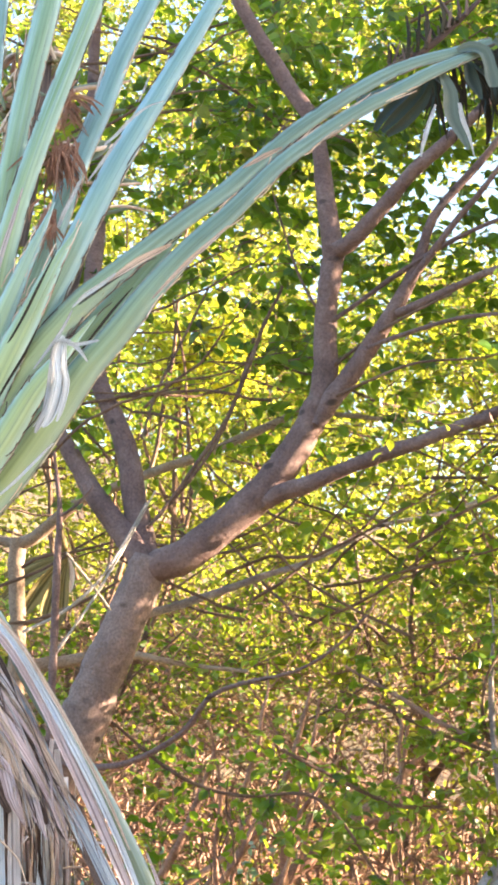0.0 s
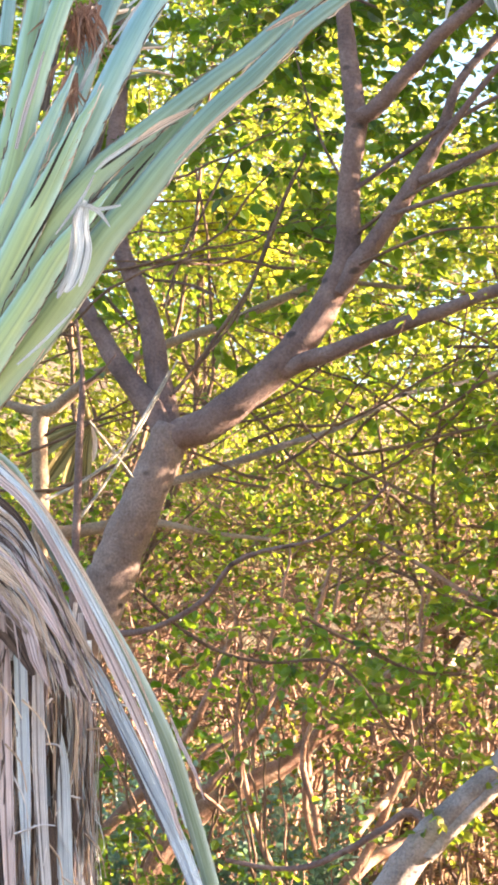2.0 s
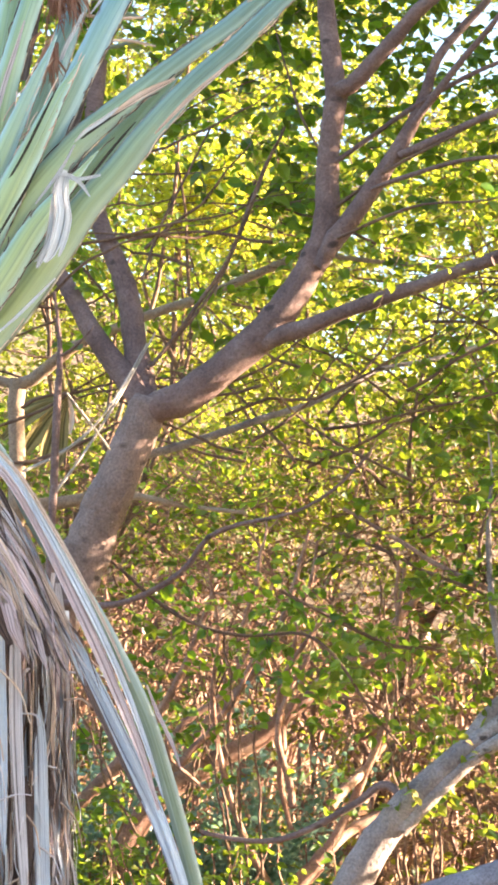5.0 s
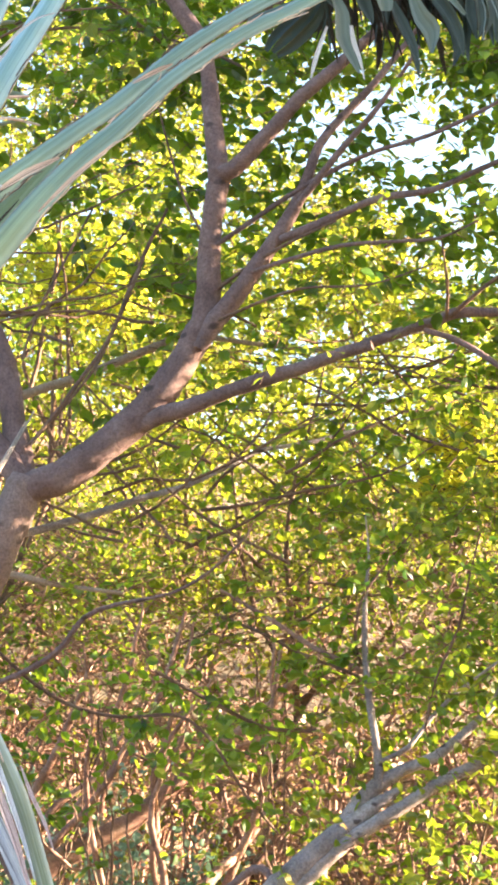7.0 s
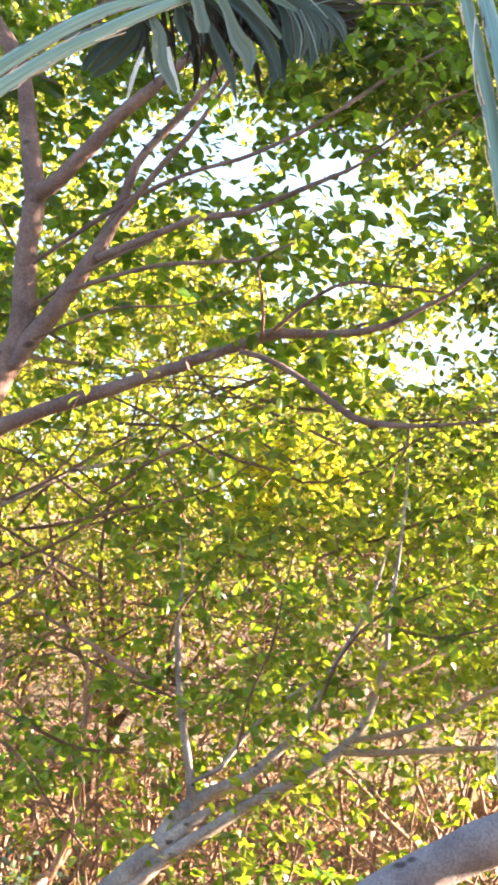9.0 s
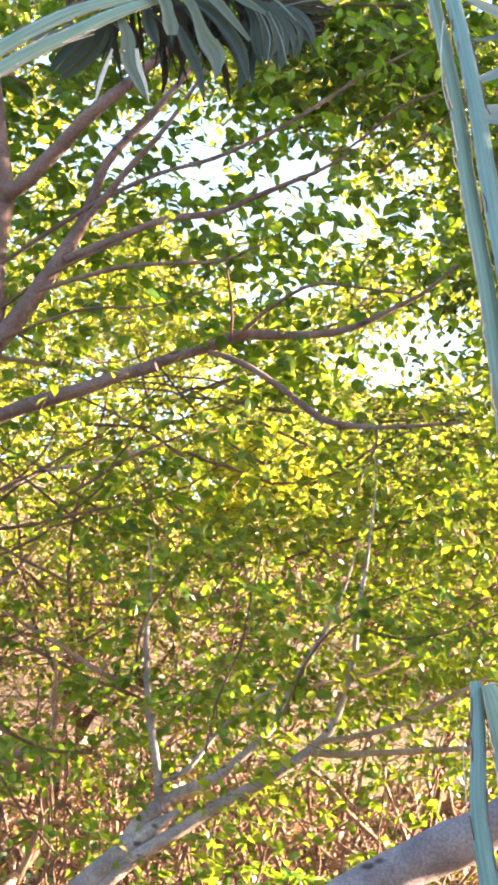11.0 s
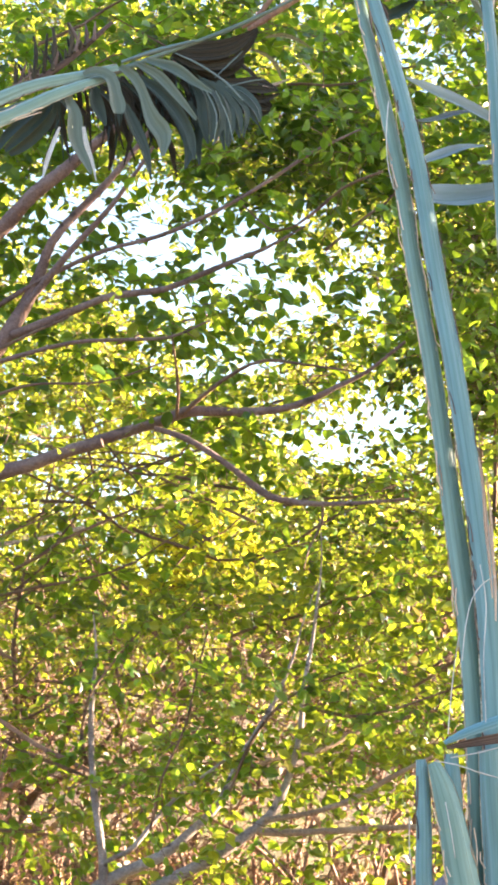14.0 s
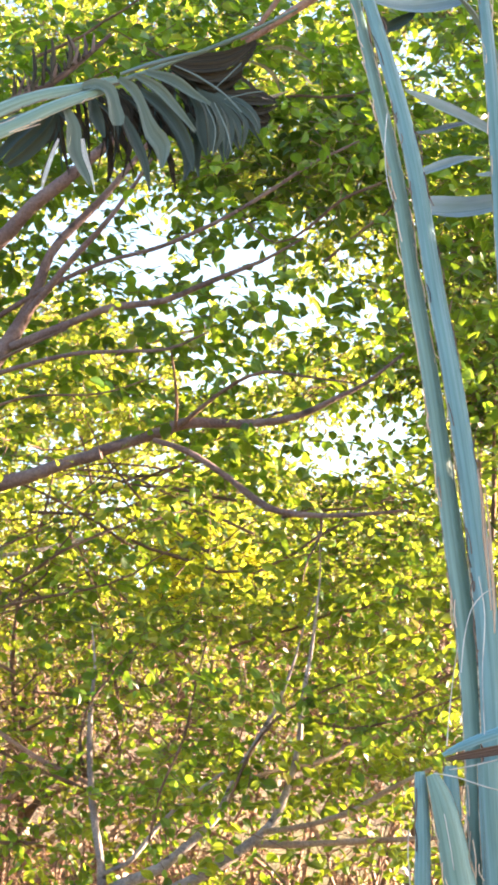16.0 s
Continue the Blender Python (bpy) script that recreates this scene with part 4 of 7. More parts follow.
crown(main_tree, rng, main_keep, ((-2.1, 2.6), (8.62, 9.9), (1.6, 5.6)), 860, 0.30, 8, 0.062, LEAF)
crown(main_tree, rng, main_keep, ((-2.1, 2.6), (8.62, 9.9), (1.6, 5.6)), 450, 0.30, 8, 0.060, LEAF_BACK)
crown(main_tree, rng, lambda p: open_sky(p) * np.where(slope(p) > 0.225, 1.0, 0.25), ((-1.0, 2.4), (8.4, 9.9), (2.8, 5.6)), 165, 0.26, 7, 0.062, LEAF)
# two clumps of the crown, shaded by their leaf colour
crown(main_tree, rng, lambda p: clumpy(p, 2.0, -0.1, 12) * (1 - open_sky(p)), ((-1.6, -0.15), (8.6, 9.4), (3.75, 4.9)), 50, 0.30, 7, 0.070, LEAF_SHADED)
crown(main_tree, rng, lambda p: clumpy(p, 2.0, -0.15, 14) * (1 - open_sky(p)), ((0.95, 1.75), (8.8, 9.8), (4.45, 5.2)), 110, 0.30, 8, 0.060, LEAF_SHADED)
crown(main_tree, rng, lambda p: np.clip((p[:, 0] / p[:, 1] - 0.04) / 0.08, 0, 1) * np.clip((slope(p) - 0.17) / 0.06, 0, 1) * clumpy(p, 2.5, -0.1, 6) * (1 - 0.7 * open_sky(p)), ((0.2, 2.3), (7.4, 8.2), (2.6, 5.4)), 80, 0.26, 8, 0.056, LEAF)


def single_leaves(tree, rng, n, keep, box, size):
    """Leaves near the eye, each an object of its own on a few shared meshes."""
    meshes = []
    for k in range(4):
        v = LEAF_V * np.array([1, rng.uniform(0.85, 1.15), rng.uniform(0.5, 2.2)])
        meshes.append(mesh_of("leaf", [tuple(p) for p in v], [tuple(int(i) for i in q) for q in LEAF_T], LEAF_ONE))
    stems, (place, way, normal, sizes) = sprays(rng, lambda p: keep(p) * lanes(p), box, n // 6, 0.26, 6, size)
    fast_part("brushwood", *stems, TWIG, tree, kind="stuff")
    side, up = leaf_frames(way, normal)
    for k in range(len(place)):
        ob = new("leaf", meshes[k % 4])
        ob.parent = tree
        ob.matrix_parent_inverse = Matrix.Translation(tree.location).inverted()
        turn = Matrix((way[k], side[k], up[k])).transposed().to_4x4()
        ob.matrix_basis = Matrix.Translation(place[k]) @ turn @ Matrix.Scale(sizes[k], 4)


single_leaves(main_tree, rng, 300, lambda p: np.clip((p[:, 0] / p[:, 1] - 0.02) / 0.06, 0, 1) * np.clip((slope(p) - 0.15) / 0.06, 0, 1) * (1 - 0.6 * open_sky(p)), ((0.2, 2.1), (7.6, 8.3), (2.8, 5.2)), 0.058)


def tree_behind(name_at, label, box, n, count, size, leaf, keep, boughs, rng, bark_mat=TWIG, far=False, length=0.4):
    """A tree with a trunk, boughs that fan out into its crown, and leafy twigs through it."""
    x, y = name_at
    (x0, x1), (y0, y1), (z0, z1) = box
    g = rise(x, y)
    tree = thing("tree", label, "tree", "trees of the thicket", at=(x - 0.5, y, g))
    top = (x + rng.uniform(-0.2, 0.2), y, z0 + 0.08 * (z1 - z0))
    limb(tree, "trunk", bark_mat, [(x - 0.5, y, g - 0.05, 0.035), (x - 0.4, y, g + 0.4, 0.025), ((x + top[0]) / 2 - 0.15, y + 0.05, (g + top[2]) / 2, 0.021), (*top, 0.016)], sides=10, step=0.15)
    for k in range(boughs):
        e = (rng.uniform(x0, x1), rng.uniform(y0, y1), rng.uniform(z0 + 0.15 * (z1 - z0), z1))
        h = rng.uniform(0.6, 1.0)
        s = (x + (top[0] - x) * h, y, g + (top[2] - g) * h)
        m = [s[i] + (e[i] - s[i]) * 0.5 + rng.normal(0, 0.15) for i in range(3)]
        if open_sky(spline([s, m, e], 0.25)).max() > 0:
            continue
        limb(tree, "bough", bark_mat, [(*s, 0.018), (*m, 0.012), (*e, 0.004)], sides=6, wander=0.02, step=0.2)
    crown(tree, rng, keep, box, n, length, count, size, leaf, far=far, thick=0.0034)
    return tree


def branchlets(tree, rng, n, box, lean, length=1.0):
    """Long thin side branches that fan out through a crown."""
    lo, hi = np.array(box, float).T
    made = 0
    while made < n:
        p = rng.uniform(lo, hi)
        d = unit(np.array([rng.choice([-1, 1], p=[0.3, 0.7]), rng.normal(0, 0.3), rng.normal(lean, 0.3)])) * length * rng.uniform(0.6, 1.3)
        q, e = p + d * 0.5 + rng.normal(0, 0.05, 3), p + d + np.array([0, 0, rng.uniform(-0.05, 0.15)])
        if open_sky(p[None]).max() > 0 or open_sky(spline([p, q, e], 0.15)).max() > 0 and rng.random() < 0.85:
            continue
        limb(tree, "branch", TWIG, [(*p, 0.0075), (*q, 0.0055), (*e, 0.002)], sides=5, wander=0.016, step=0.09)
        made += 1


branchlets(main_tree, rng, 64, ((-1.6, 1.8), (8.45, 9.2), (2.2, 4.9)), 0.35)


def behind_keep(p):
    return (0.05 + 0.95 * clumpy(p, 1.0, -0.04, 9)) * (1 - 0.97 * open_sky(p)) * (1 - 0.93 * glade(p)) * np.clip((slope(p) + 0.02) / 0.10, 0.06, 1)


def bank_keep(p):
    return np.maximum(behind_keep(p), 0.35 * (slope(p) < 0.24) * (1 - 0.97 * open_sky(p)))


thicket_trees = []
thicket_trees.append(tree_behind((-1.8, 12.4), "leafy tree standing in the thicket", ((-2.7, -0.6), (11.6, 13.2), (2.1, 7.0)), 900, 9, 0.048, LEAF_BACK, behind_keep, 6, rng))
thicket_trees.append(tree_behind((0.3, 11.8), "leafy tree standing in the thicket", ((-0.8, 1.4), (11.0, 12.6), (2.1, 6.6)), 820, 9, 0.046, LEAF_WARM, behind_keep, 6, rng))
thicket_trees.append(tree_behind((2.3, 12.0), "leafy tree standing in the thicket", ((1.1, 3.2), (11.4, 12.6), (2.1, 7.0)), 720, 9, 0.048, LEAF_WARM, behind_keep, 6, rng))
tree_behind((2.6, 10.9), "leafy tree behind a palm, shade in its dark green", ((1.5, 2.9), (10.6, 11.3), (2.6, 6.6)), 1150, 9, 0.050, LEAF_SHADED, lambda p: clumpy(p, 1.6, -0.1, 5) * (1 - 0.97 * open_sky(p)) * np.clip((p[:, 0] / p[:, 1] - 0.15) / 0.04, 0, 1) * np.clip((slope(p) - 0.12) / 0.05, 0, 1), 5, rng)
for tree, box in ((thicket_trees[0], ((-2.3, -0.8), (11.5, 12.0), (2.0, 4.9))), (thicket_trees[1], ((-0.8, 1.1), (10.9, 11.4), (1.8, 4.7))), (thicket_trees[2], ((0.9, 2.5), (11.3, 11.8), (1.8, 5.0)))):
    branchlets(tree, rng, 13, box, 0.25, 1.0)
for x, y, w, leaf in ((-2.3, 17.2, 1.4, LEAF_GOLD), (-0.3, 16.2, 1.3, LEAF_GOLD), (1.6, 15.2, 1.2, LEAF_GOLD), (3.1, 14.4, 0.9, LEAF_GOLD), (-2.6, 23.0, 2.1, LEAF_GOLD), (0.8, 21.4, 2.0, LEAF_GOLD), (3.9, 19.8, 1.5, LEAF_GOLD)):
    tree_behind((x, y), "leafy tree on the bank behind, sun in its colour", ((x - w, x + w), (y - 0.9, y + 0.9), (1.5 + 0.075 * y, 1.6 + 0.41 * y)), 1800, 9, 0.062 if y < 20 else 0.085, leaf, bank_keep, 7, rng, far=True, length=0.5)
# two clumps lit by their leaf colour
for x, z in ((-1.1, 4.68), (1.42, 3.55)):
    tree_behind((x, 14.0), "small tree with sunlight put into its yellow leaves", ((x - 0.36, x + 0.36), (13.8, 14.2), (z - 0.30, z + 0.30)), 270, 9, 0.062, LEAF_SUNNY, lambda p: np.ones(len(p)), 3, rng, far=True, length=0.25)
# two unseen trees, added to keep the low sun off the palms and crowns
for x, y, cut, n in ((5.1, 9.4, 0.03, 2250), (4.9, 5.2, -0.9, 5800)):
    tree_behind((x, y), "unseen tree added to keep the low sun off", ((x - 1.1, x + 1.3), (y - 1.9, y + 1.7), (2.3 if y > 8 else 1.2, 6.4 if y > 8 else 4.9)), n, 9, 0.085, LEAF_SHADED, lambda p: np.maximum(0.06 + 0.94 * clumpy(p, 1.6, cut, 8), (p[:, 2] > 4.5)), 9, rng, far=True, length=0.45)


# ---- the thicket of bare brown stems under the trees ----
def shrub(x, y, w, rng, leafy):
    g = rise(x, y)
    ob = thing("shrub", "tangled shrub with bare reddish stems and few leaves", "shrub", "shrubs of the thicket", at=(x, y, g))
    for k in range(22):
        bx, by = x + rng.normal(0, 0.2), y + rng.normal(0, 0.2)
        lean = rng.normal(0.25, 0.95) * w
        h = rng.uniform(1.3, 2.7)
        rows = [(bx, by, rise(bx, by) - 0.03, 0.016), (bx + lean * 0.25, by, g + 0.4 * h, 0.013), (bx + lean * 0.7, by + rng.normal(0, 0.2), g + 0.8 * h, 0.009), (bx + lean * 1.2, by, g + h, 0.004)]
        limb(ob, "stem", TWIG_DRY if k % 2 else BARK_PINK, rows, sides=5, wander=0.03, step=0.12)

    def keep(p):
        return np.clip((0.12 - slope(p)) / 0.06, 0, 1)

    box = ((x - w, x + w), (y - 0.5, y + 0.5), (g + 0.1, g + 2.9))
    crown(ob, rng, keep, box, 340, 0.55, 2, 0.034, LEAF_DRY, TWIG_DRY, far=True, droop=0.1, thick=0.0052, name="dry_foliage", lift=0.6)
    crown(ob, rng, keep, box, 520, 0.34, 1, 0.030, LEAF_DRY, TWIG_DRY, far=True, droop=0.0, thick=0.0030, name="dry_foliage", lift=0.6)
    crown(ob, rng, keep, box, 150, 0.42, 1, 0.032, LEAF_DRY, TWIG, far=True, droop=0.0, thick=0.0040, name="dry_foliage", lift=0.6)
    crown(ob, rng, lambda p: keep(p) * (0.06 + 0.94 * clumpy(p, 2.4, 0.05, 15)), box, int(leafy * 1.1), 0.28, 7, 0.046, LEAF if rng.random() < 0.55 or x > 1 else LEAF_GOLD, TWIG, thick=0.0025)


for x, y, leafy in ((-2.1, 12.9, 190), (-1.2, 12.4, 200), (-0.3, 11.9, 210), (0.6, 11.5, 230), (1.5, 11.0, 300), (2.4, 10.6, 250), (-2.3, 15.0, 80), (-1.0, 14.4, 80)):
    shrub(x, y, 0.85, rng, leafy)
crown(grey_tree, rng, lambda p: np.clip((p[:, 0] / p[:, 1] + 0.01) / 0.09, 0.0, 1) * (0.06 + 0.94 * clumpy(p, 2.1, 0.04, 2)) * (1 - 0.9 * glade(p)), ((-0.6, 2.1), (7.7, 8.8), (1.0, 3.1)), 520, 0.26, 7, 0.047, LEAF_WARM)


crown(grey_tree, rng, lambda p: clumpy(p, 1.6, -0.1, 7) * (1 - 0.9 * glade(p)), ((0.7, 2.0), (8.5, 9.6), (1.85, 2.85)), 210, 0.28, 8, 0.050, LEAF_WARM)

# low green growth at the foot of the thicket
for x, y, top, n in ((-1.35, 9.9, 1.06, 240), (-0.75, 9.7, 0.85, 130), (-0.2, 9.9, 0.78, 110)):
    low = thing("bush", "low green leafy bush at the foot of the thicket", "bush", "low bushes", at=(x, y, rise(x, y)))
    for k in range(7):
        e = rng.normal(0, 0.25, 2)
        limb(low, "stem", BARK_PINK, [(x + 0.1 * e[0], y, rise(x, y) - 0.03, 0.010), (x + 0.6 * e[0], y + 0.5 * e[1], 0.45, 0.007), (x + e[0], y + e[1], 0.85, 0.003)], sides=5, wander=0.01)
    crown(low, rng, lambda p: clumpy(p, 3.0, -0.1, 4), ((x - 0.38, x + 0.38), (y - 0.3, y + 0.3), (0.10, top)), n, 0.24, 7, 0.045, LEAF_BACK)


# leafy sprigs that reach out of the thicket towards the clearing
for x, y, n in ((-1.15, 10.1, 34), (-0.45, 9.6, 38), (0.2, 9.5, 38), (0.75, 9.6, 36), (1.35, 9.3, 36)):
    sprig = thing("bush", "dark green leafy shoots in front of bare stems", "bush", "leafy shoots", at=(x, y, rise(x, y)))
    for k in range(6):
        e = rng.normal(0, 0.3, 2)
        limb(sprig, "stem", TWIG, [(x + 0.1 * e[0], y, rise(x, y) - 0.03, 0.009), (x + 0.7 * e[0], y + 0.3 * e[1], 0.9, 0.007), (x + 1.3 * e[0], y + 0.6 * e[1], rng.uniform(1.4, 2.0), 0.003)], sides=5, wander=0.012)
    crown(sprig, rng, lambda p: clumpy(p, 2.7, 0.2, 21) * (1 - 0.9 * glade(p)), ((x - 0.45, x + 0.45), (y - 0.3, y + 0.3), (0.75, 2.15)), n, 0.26, 7, 0.056, LEAF)


def leafy_along(tree, rows, n, spread, size, leaf, name="branch", bare=0.0):
    """A thin branch with leafy twigs all along it."""
    limb(tree, name, TWIG, rows, sides=6)
    line = spline(rows, 0.01)[:, :3]
    base = line[rng.integers(int(bare * len(line)), len(line), n)] + rng.normal(0, 0.01, (n, 3))
    way = unit(rng.normal(0, 1, (n, 3)) * np.array([1, 0.6, 0.7]))
    stems, leaves = twigs_at(rng, base, way, spread * rng.uniform(0.4, 1.2, n), 6, size, 0.4)
    fast_part("brushwood", *stems, TWIG, tree, kind="stuff")
    fast_part("foliage", *leaves_mesh(leaves), leaf, tree, kind="stuff", smooth=False)


leafy_along(main_tree, [(-1.097, 8.600, 2.082, 0.0067), (-0.968, 8.562, 1.968, 0.0066), (-0.807, 8.525, 1.835, 0.0077), (-0.649, 8.488, 1.753, 0.0077), (-0.471, 8.450, 1.718, 0.0066), (-0.252, 8.412, 1.725, 0.0065), (-0.121, 8.375, 1.628, 0.0065), (0.007, 8.338, 1.437, 0.0054), (0.134, 8.300, 1.291, 0.0043)], 26, 0.16, 0.042, LEAF, bare=0.2)
leafy_along(main_tree, [(-0.123, 8.500, 2.121, 0.0055), (0.052, 8.450, 2.052, 0.0066), (0.224, 8.400, 1.963, 0.0065), (0.372, 8.350, 1.908, 0.0065), (0.560, 8.300, 1.821, 0.0054)], 14, 0.16, 0.042, LEAF)
leafy_along(grey_tree, [(-0.331, 8.000, 1.880, 0.0062), (-0.167, 8.050, 1.796, 0.0073), (-0.022, 8.100, 1.723, 0.0073), (0.095, 8.150, 1.678, 0.0074), (0.271, 8.200, 1.676, 0.0053)], 16, 0.15, 0.048, LEAF)
leafy_along(grey_tree, [(0.472, 8.100, 1.843, 0.0063), (0.405, 8.050, 1.984, 0.0062), (0.420, 8.000, 2.147, 0.0052), (0.498, 7.950, 2.268, 0.0041), (0.596, 7.900, 2.389, 0.0031)], 22, 0.16, 0.042, LEAF)
leafy_along(grey_tree, [(0.931, 7.900, 1.823, 0.0061), (1.006, 7.850, 2.004, 0.0061), (1.121, 7.800, 2.145, 0.0050), (1.277, 7.750, 2.225, 0.0040), (1.432, 7.700, 2.285, 0.0030)], 22, 0.22, 0.042, LEAF)
leafy_along(grey_tree, [(1.183, 7.800, 2.126, 0.0050), (1.318, 7.750, 2.085, 0.0050), (1.472, 7.700, 2.104, 0.0050), (1.646, 7.650, 2.164, 0.0040), (1.798, 7.600, 2.223, 0.0029)], 20, 0.22, 0.042, LEAF)
leafy_along(grey_tree, [(0.642, 7.850, 1.677, 0.0051), (0.677, 7.812, 1.857, 0.0050), (0.753, 7.775, 2.037, 0.0050), (0.788, 7.737, 2.216, 0.0040), (0.823, 7.700, 2.374, 0.0030)], 20, 0.22, 0.042, LEAF)


# ---- fallen leaves and dry grass on the bank ----
def scatter(name, label, category, mat, n, box, size, flat, seed):
    r = np.random.default_rng(seed)
    (x0, x1), (y0, y1) = box
    place = np.column_stack([r.uniform(x0, x1, n), r.uniform(y0, y1, n), np.zeros(n)])
    place[:, 2] = [rise(a, b) + 0.015 for a, b, _ in place]
    way = unit(r.normal(0, 1, (n, 3)) * np.array([1, 1, flat]) + np.array([0, 0, 0.9 * (flat > 1)]))
    normal = r.normal(0, 0.5, (n, 3)) + np.array([0, 0, 1.0])
    ob = thing(name, label, category, kind="stuff", at=(0.5, 16, 0))
    v = LEAF_FAR_V * np.array([1, 0.12 if flat > 1 else 1, 1])
    fast_part("fallen_leaf_mass" if flat <= 1 else "grass_mass", *leaves_mesh((place, way, normal, size * r.uniform(0.5, 1.3, n)), v, LEAF_FAR_T), mat, ob, kind="stuff")


scatter("leaf_litter", "fallen dry brown leaves covering the bank", "leaf litter", LEAF_DRY, 9000, ((-4.0, 5.0), (9.5, 20.0)), 0.07, 0.3, 1)
scatter("dry_grass", "dry straw-coloured grass growing over the bank", "grass", STRAW, 9000, ((-4.0, 5.0), (11.5, 20.0)), 0.28, 2.0, 2)


# ---- blue-green herbs on the ground ----
def herb(x, y, h, rng):
    g = rise(x, y)
    ob = thing("herb", "blue-green leafy weed growing from the litter", "plant", "weeds on the ground", at=(x, y, g))
    n = 44
    base = np.column_stack([rng.normal(x, 0.10, n), rng.normal(y, 0.12, n), np.full(n, g - 0.02)])
    way = unit(np.column_stack([rng.normal(0, 0.10, n), rng.normal(0, 0.12, n), np.ones(n)]))
    stems, leaves = twigs_at(rng, base, way, h * rng.uniform(0.75, 1.12, n), 24, 0.040, 0.1, 0.003)
    fast_part("greenery", *stems, LEAF_BLUE, ob, kind="stuff")
    fast_part("foliage", *leaves_mesh(leaves), LEAF_BLUE, ob, kind="stuff")


for x, y, h in ((-1.40, 10.70, 1.37), (-1.28, 10.80, 1.27), (-1.41, 10.60, 1.17), (-1.28, 10.60, 1.09), (-0.67, 10.80, 1.27), (-0.54, 10.70, 1.17), (-0.43, 10.80, 1.08), (-0.61, 10.60, 1.04)):
    herb(x, y, h, rng)

# ---- the palm with the shaggy trunk ----
palm = thing("palm_tree", "fan palm with shaggy grey trunk and blue-green stalks", "palm tree", at=(-0.81, 4.55, 0))
PX0, PY0 = -0.81, 4.55


def palm_trunk():
    """A core dark with gap shade, wrapped in three coats of torn husk strips."""
    limb(palm, "trunk", HUSK_DARK, [(PX0, PY0, -0.05, 0.21), (PX0, PY0, 0.3, 0.185), (PX0, PY0, 1.2, 0.170), (PX0 - 0.01, PY0, 1.5, 0.166), (PX0 - 0.10, PY0, 1.82, 0.158), (PX0 - 0.22, PY0, 2.05, 0.148), (PX0 - 0.32, PY0, 2.3, 0.13), (PX0 - 0.36, PY0, 2.6, 0.06)], sides=28, step=0.08)
    r = random.Random(5)
    coats = ([HUSK, HUSK_PINK, HUSK_GREY, HUSK_GREY, HUSK, HUSK_PINK], [HUSK, HUSK_PINK, HUSK_GREY, HUSK_TAN, HUSK_DARK], [HUSK_DARK, HUSK_DARK, HUSK_TAN, HUSK, HUSK_GREY])
    for k in range(260):
        coat = 0 if k < 64 else 1 if k < 130 else 2
        a = radians(-178 + 176 * ((k * 0.618034) % 1.0)) + r.uniform(-0.03, 0.03)
        top = (r.uniform(1.5, 1.8), r.uniform(1.25, 1.72), r.uniform(1.0, 1.66))[coat]
        n = (r.uniform(0.5, 1.25), r.uniform(0.3, 0.9), r.uniform(0.12, 0.5))[coat]
        rad = 0.173 + 0.009 * coat + r.uniform(0.0, 0.008)
        w = (r.uniform(0.009, 0.017), r.uniform(0.004, 0.011), r.uniform(0.0012, 0.0036))[coat]
        rows, da = [], r.gauss(0, (0.04, 0.07, 0.14)[coat])
        knots = 6 + int(n * 9)
        for i in range(knots + 1):
            s = i / knots
            q = rad + (0.012 + 0.014 * coat) * s * s * r.random() + r.uniform(0, 0.004)
            b = a + da * s + r.uniform(-0.03, 0.03)
            rows.append((PX0 + q * math.cos(b), PY0 + q * math.sin(b), top - n * s, w * r.uniform(0.4, 1.35) * (1 - 0.3 * s) * (0.15 if i == knots else 1)))
        tilt = a + r.gauss(0, 0.5)
        part("husk_strip", ribbon(Geo(), rows, STRAP_SECTION, 0.03, facing=(math.cos(tilt), math.sin(tilt), 0)), r.choice(coats[coat]), palm)
    # thin threads over the strips: dark ones paint shaded seams, bleached ones are torn fibre
    for k in range(230):
        a = radians(r.uniform(-150, -4))
        top, n = r.uniform(1.05, 1.76), r.uniform(0.08, 0.45)
        w, wave = r.uniform(0.0008, 0.0026), r.gauss(0, 0.05)
        rows = []
        for i in range(6):
            s = i / 5
            b = a + wave * s + r.uniform(-0.02, 0.02)
            q = 0.197 + 0.010 * r.random()
            rows.append((PX0 + q * math.cos(b), PY0 + q * math.sin(b), top - n * s, w * r.uniform(0.6, 1.4) * (0.2 if i in (0, 5) else 1)))
        part("husk_thread", ribbon(Geo(), rows, STRAP_SECTION, 0.03, facing=(math.cos(a), math.sin(a), 0)), HUSK_DARK if k % 5 < 3 else (STRIP, HUSK_TAN)[k % 2], palm)


palm_trunk()
part("husk_strip", ribbon(Geo(), [(-0.679, 4.405, 1.544, 0.0046), (-0.667, 4.404, 1.465, 0.0137), (-0.662, 4.403, 1.363, 0.0159), (-0.657, 4.402, 1.251, 0.0159), (-0.652, 4.401, 1.151, 0.0148), (-0.645, 4.400, 1.017, 0.0125)], STRAP_SECTION, 0.03), HUSK_GREY, palm)
part("husk_strip", ribbon(Geo(), [(-0.646, 4.490, 1.764, 0.0058), (-0.639, 4.489, 1.671, 0.0139), (-0.633, 4.488, 1.532, 0.0151), (-0.630, 4.488, 1.371, 0.0139), (-0.626, 4.487, 1.233, 0.0139), (-0.622, 4.486, 1.097, 0.0128), (-0.617, 4.485, 0.984, 0.0116)], STRAP_SECTION, 0.03), HUSK, palm)
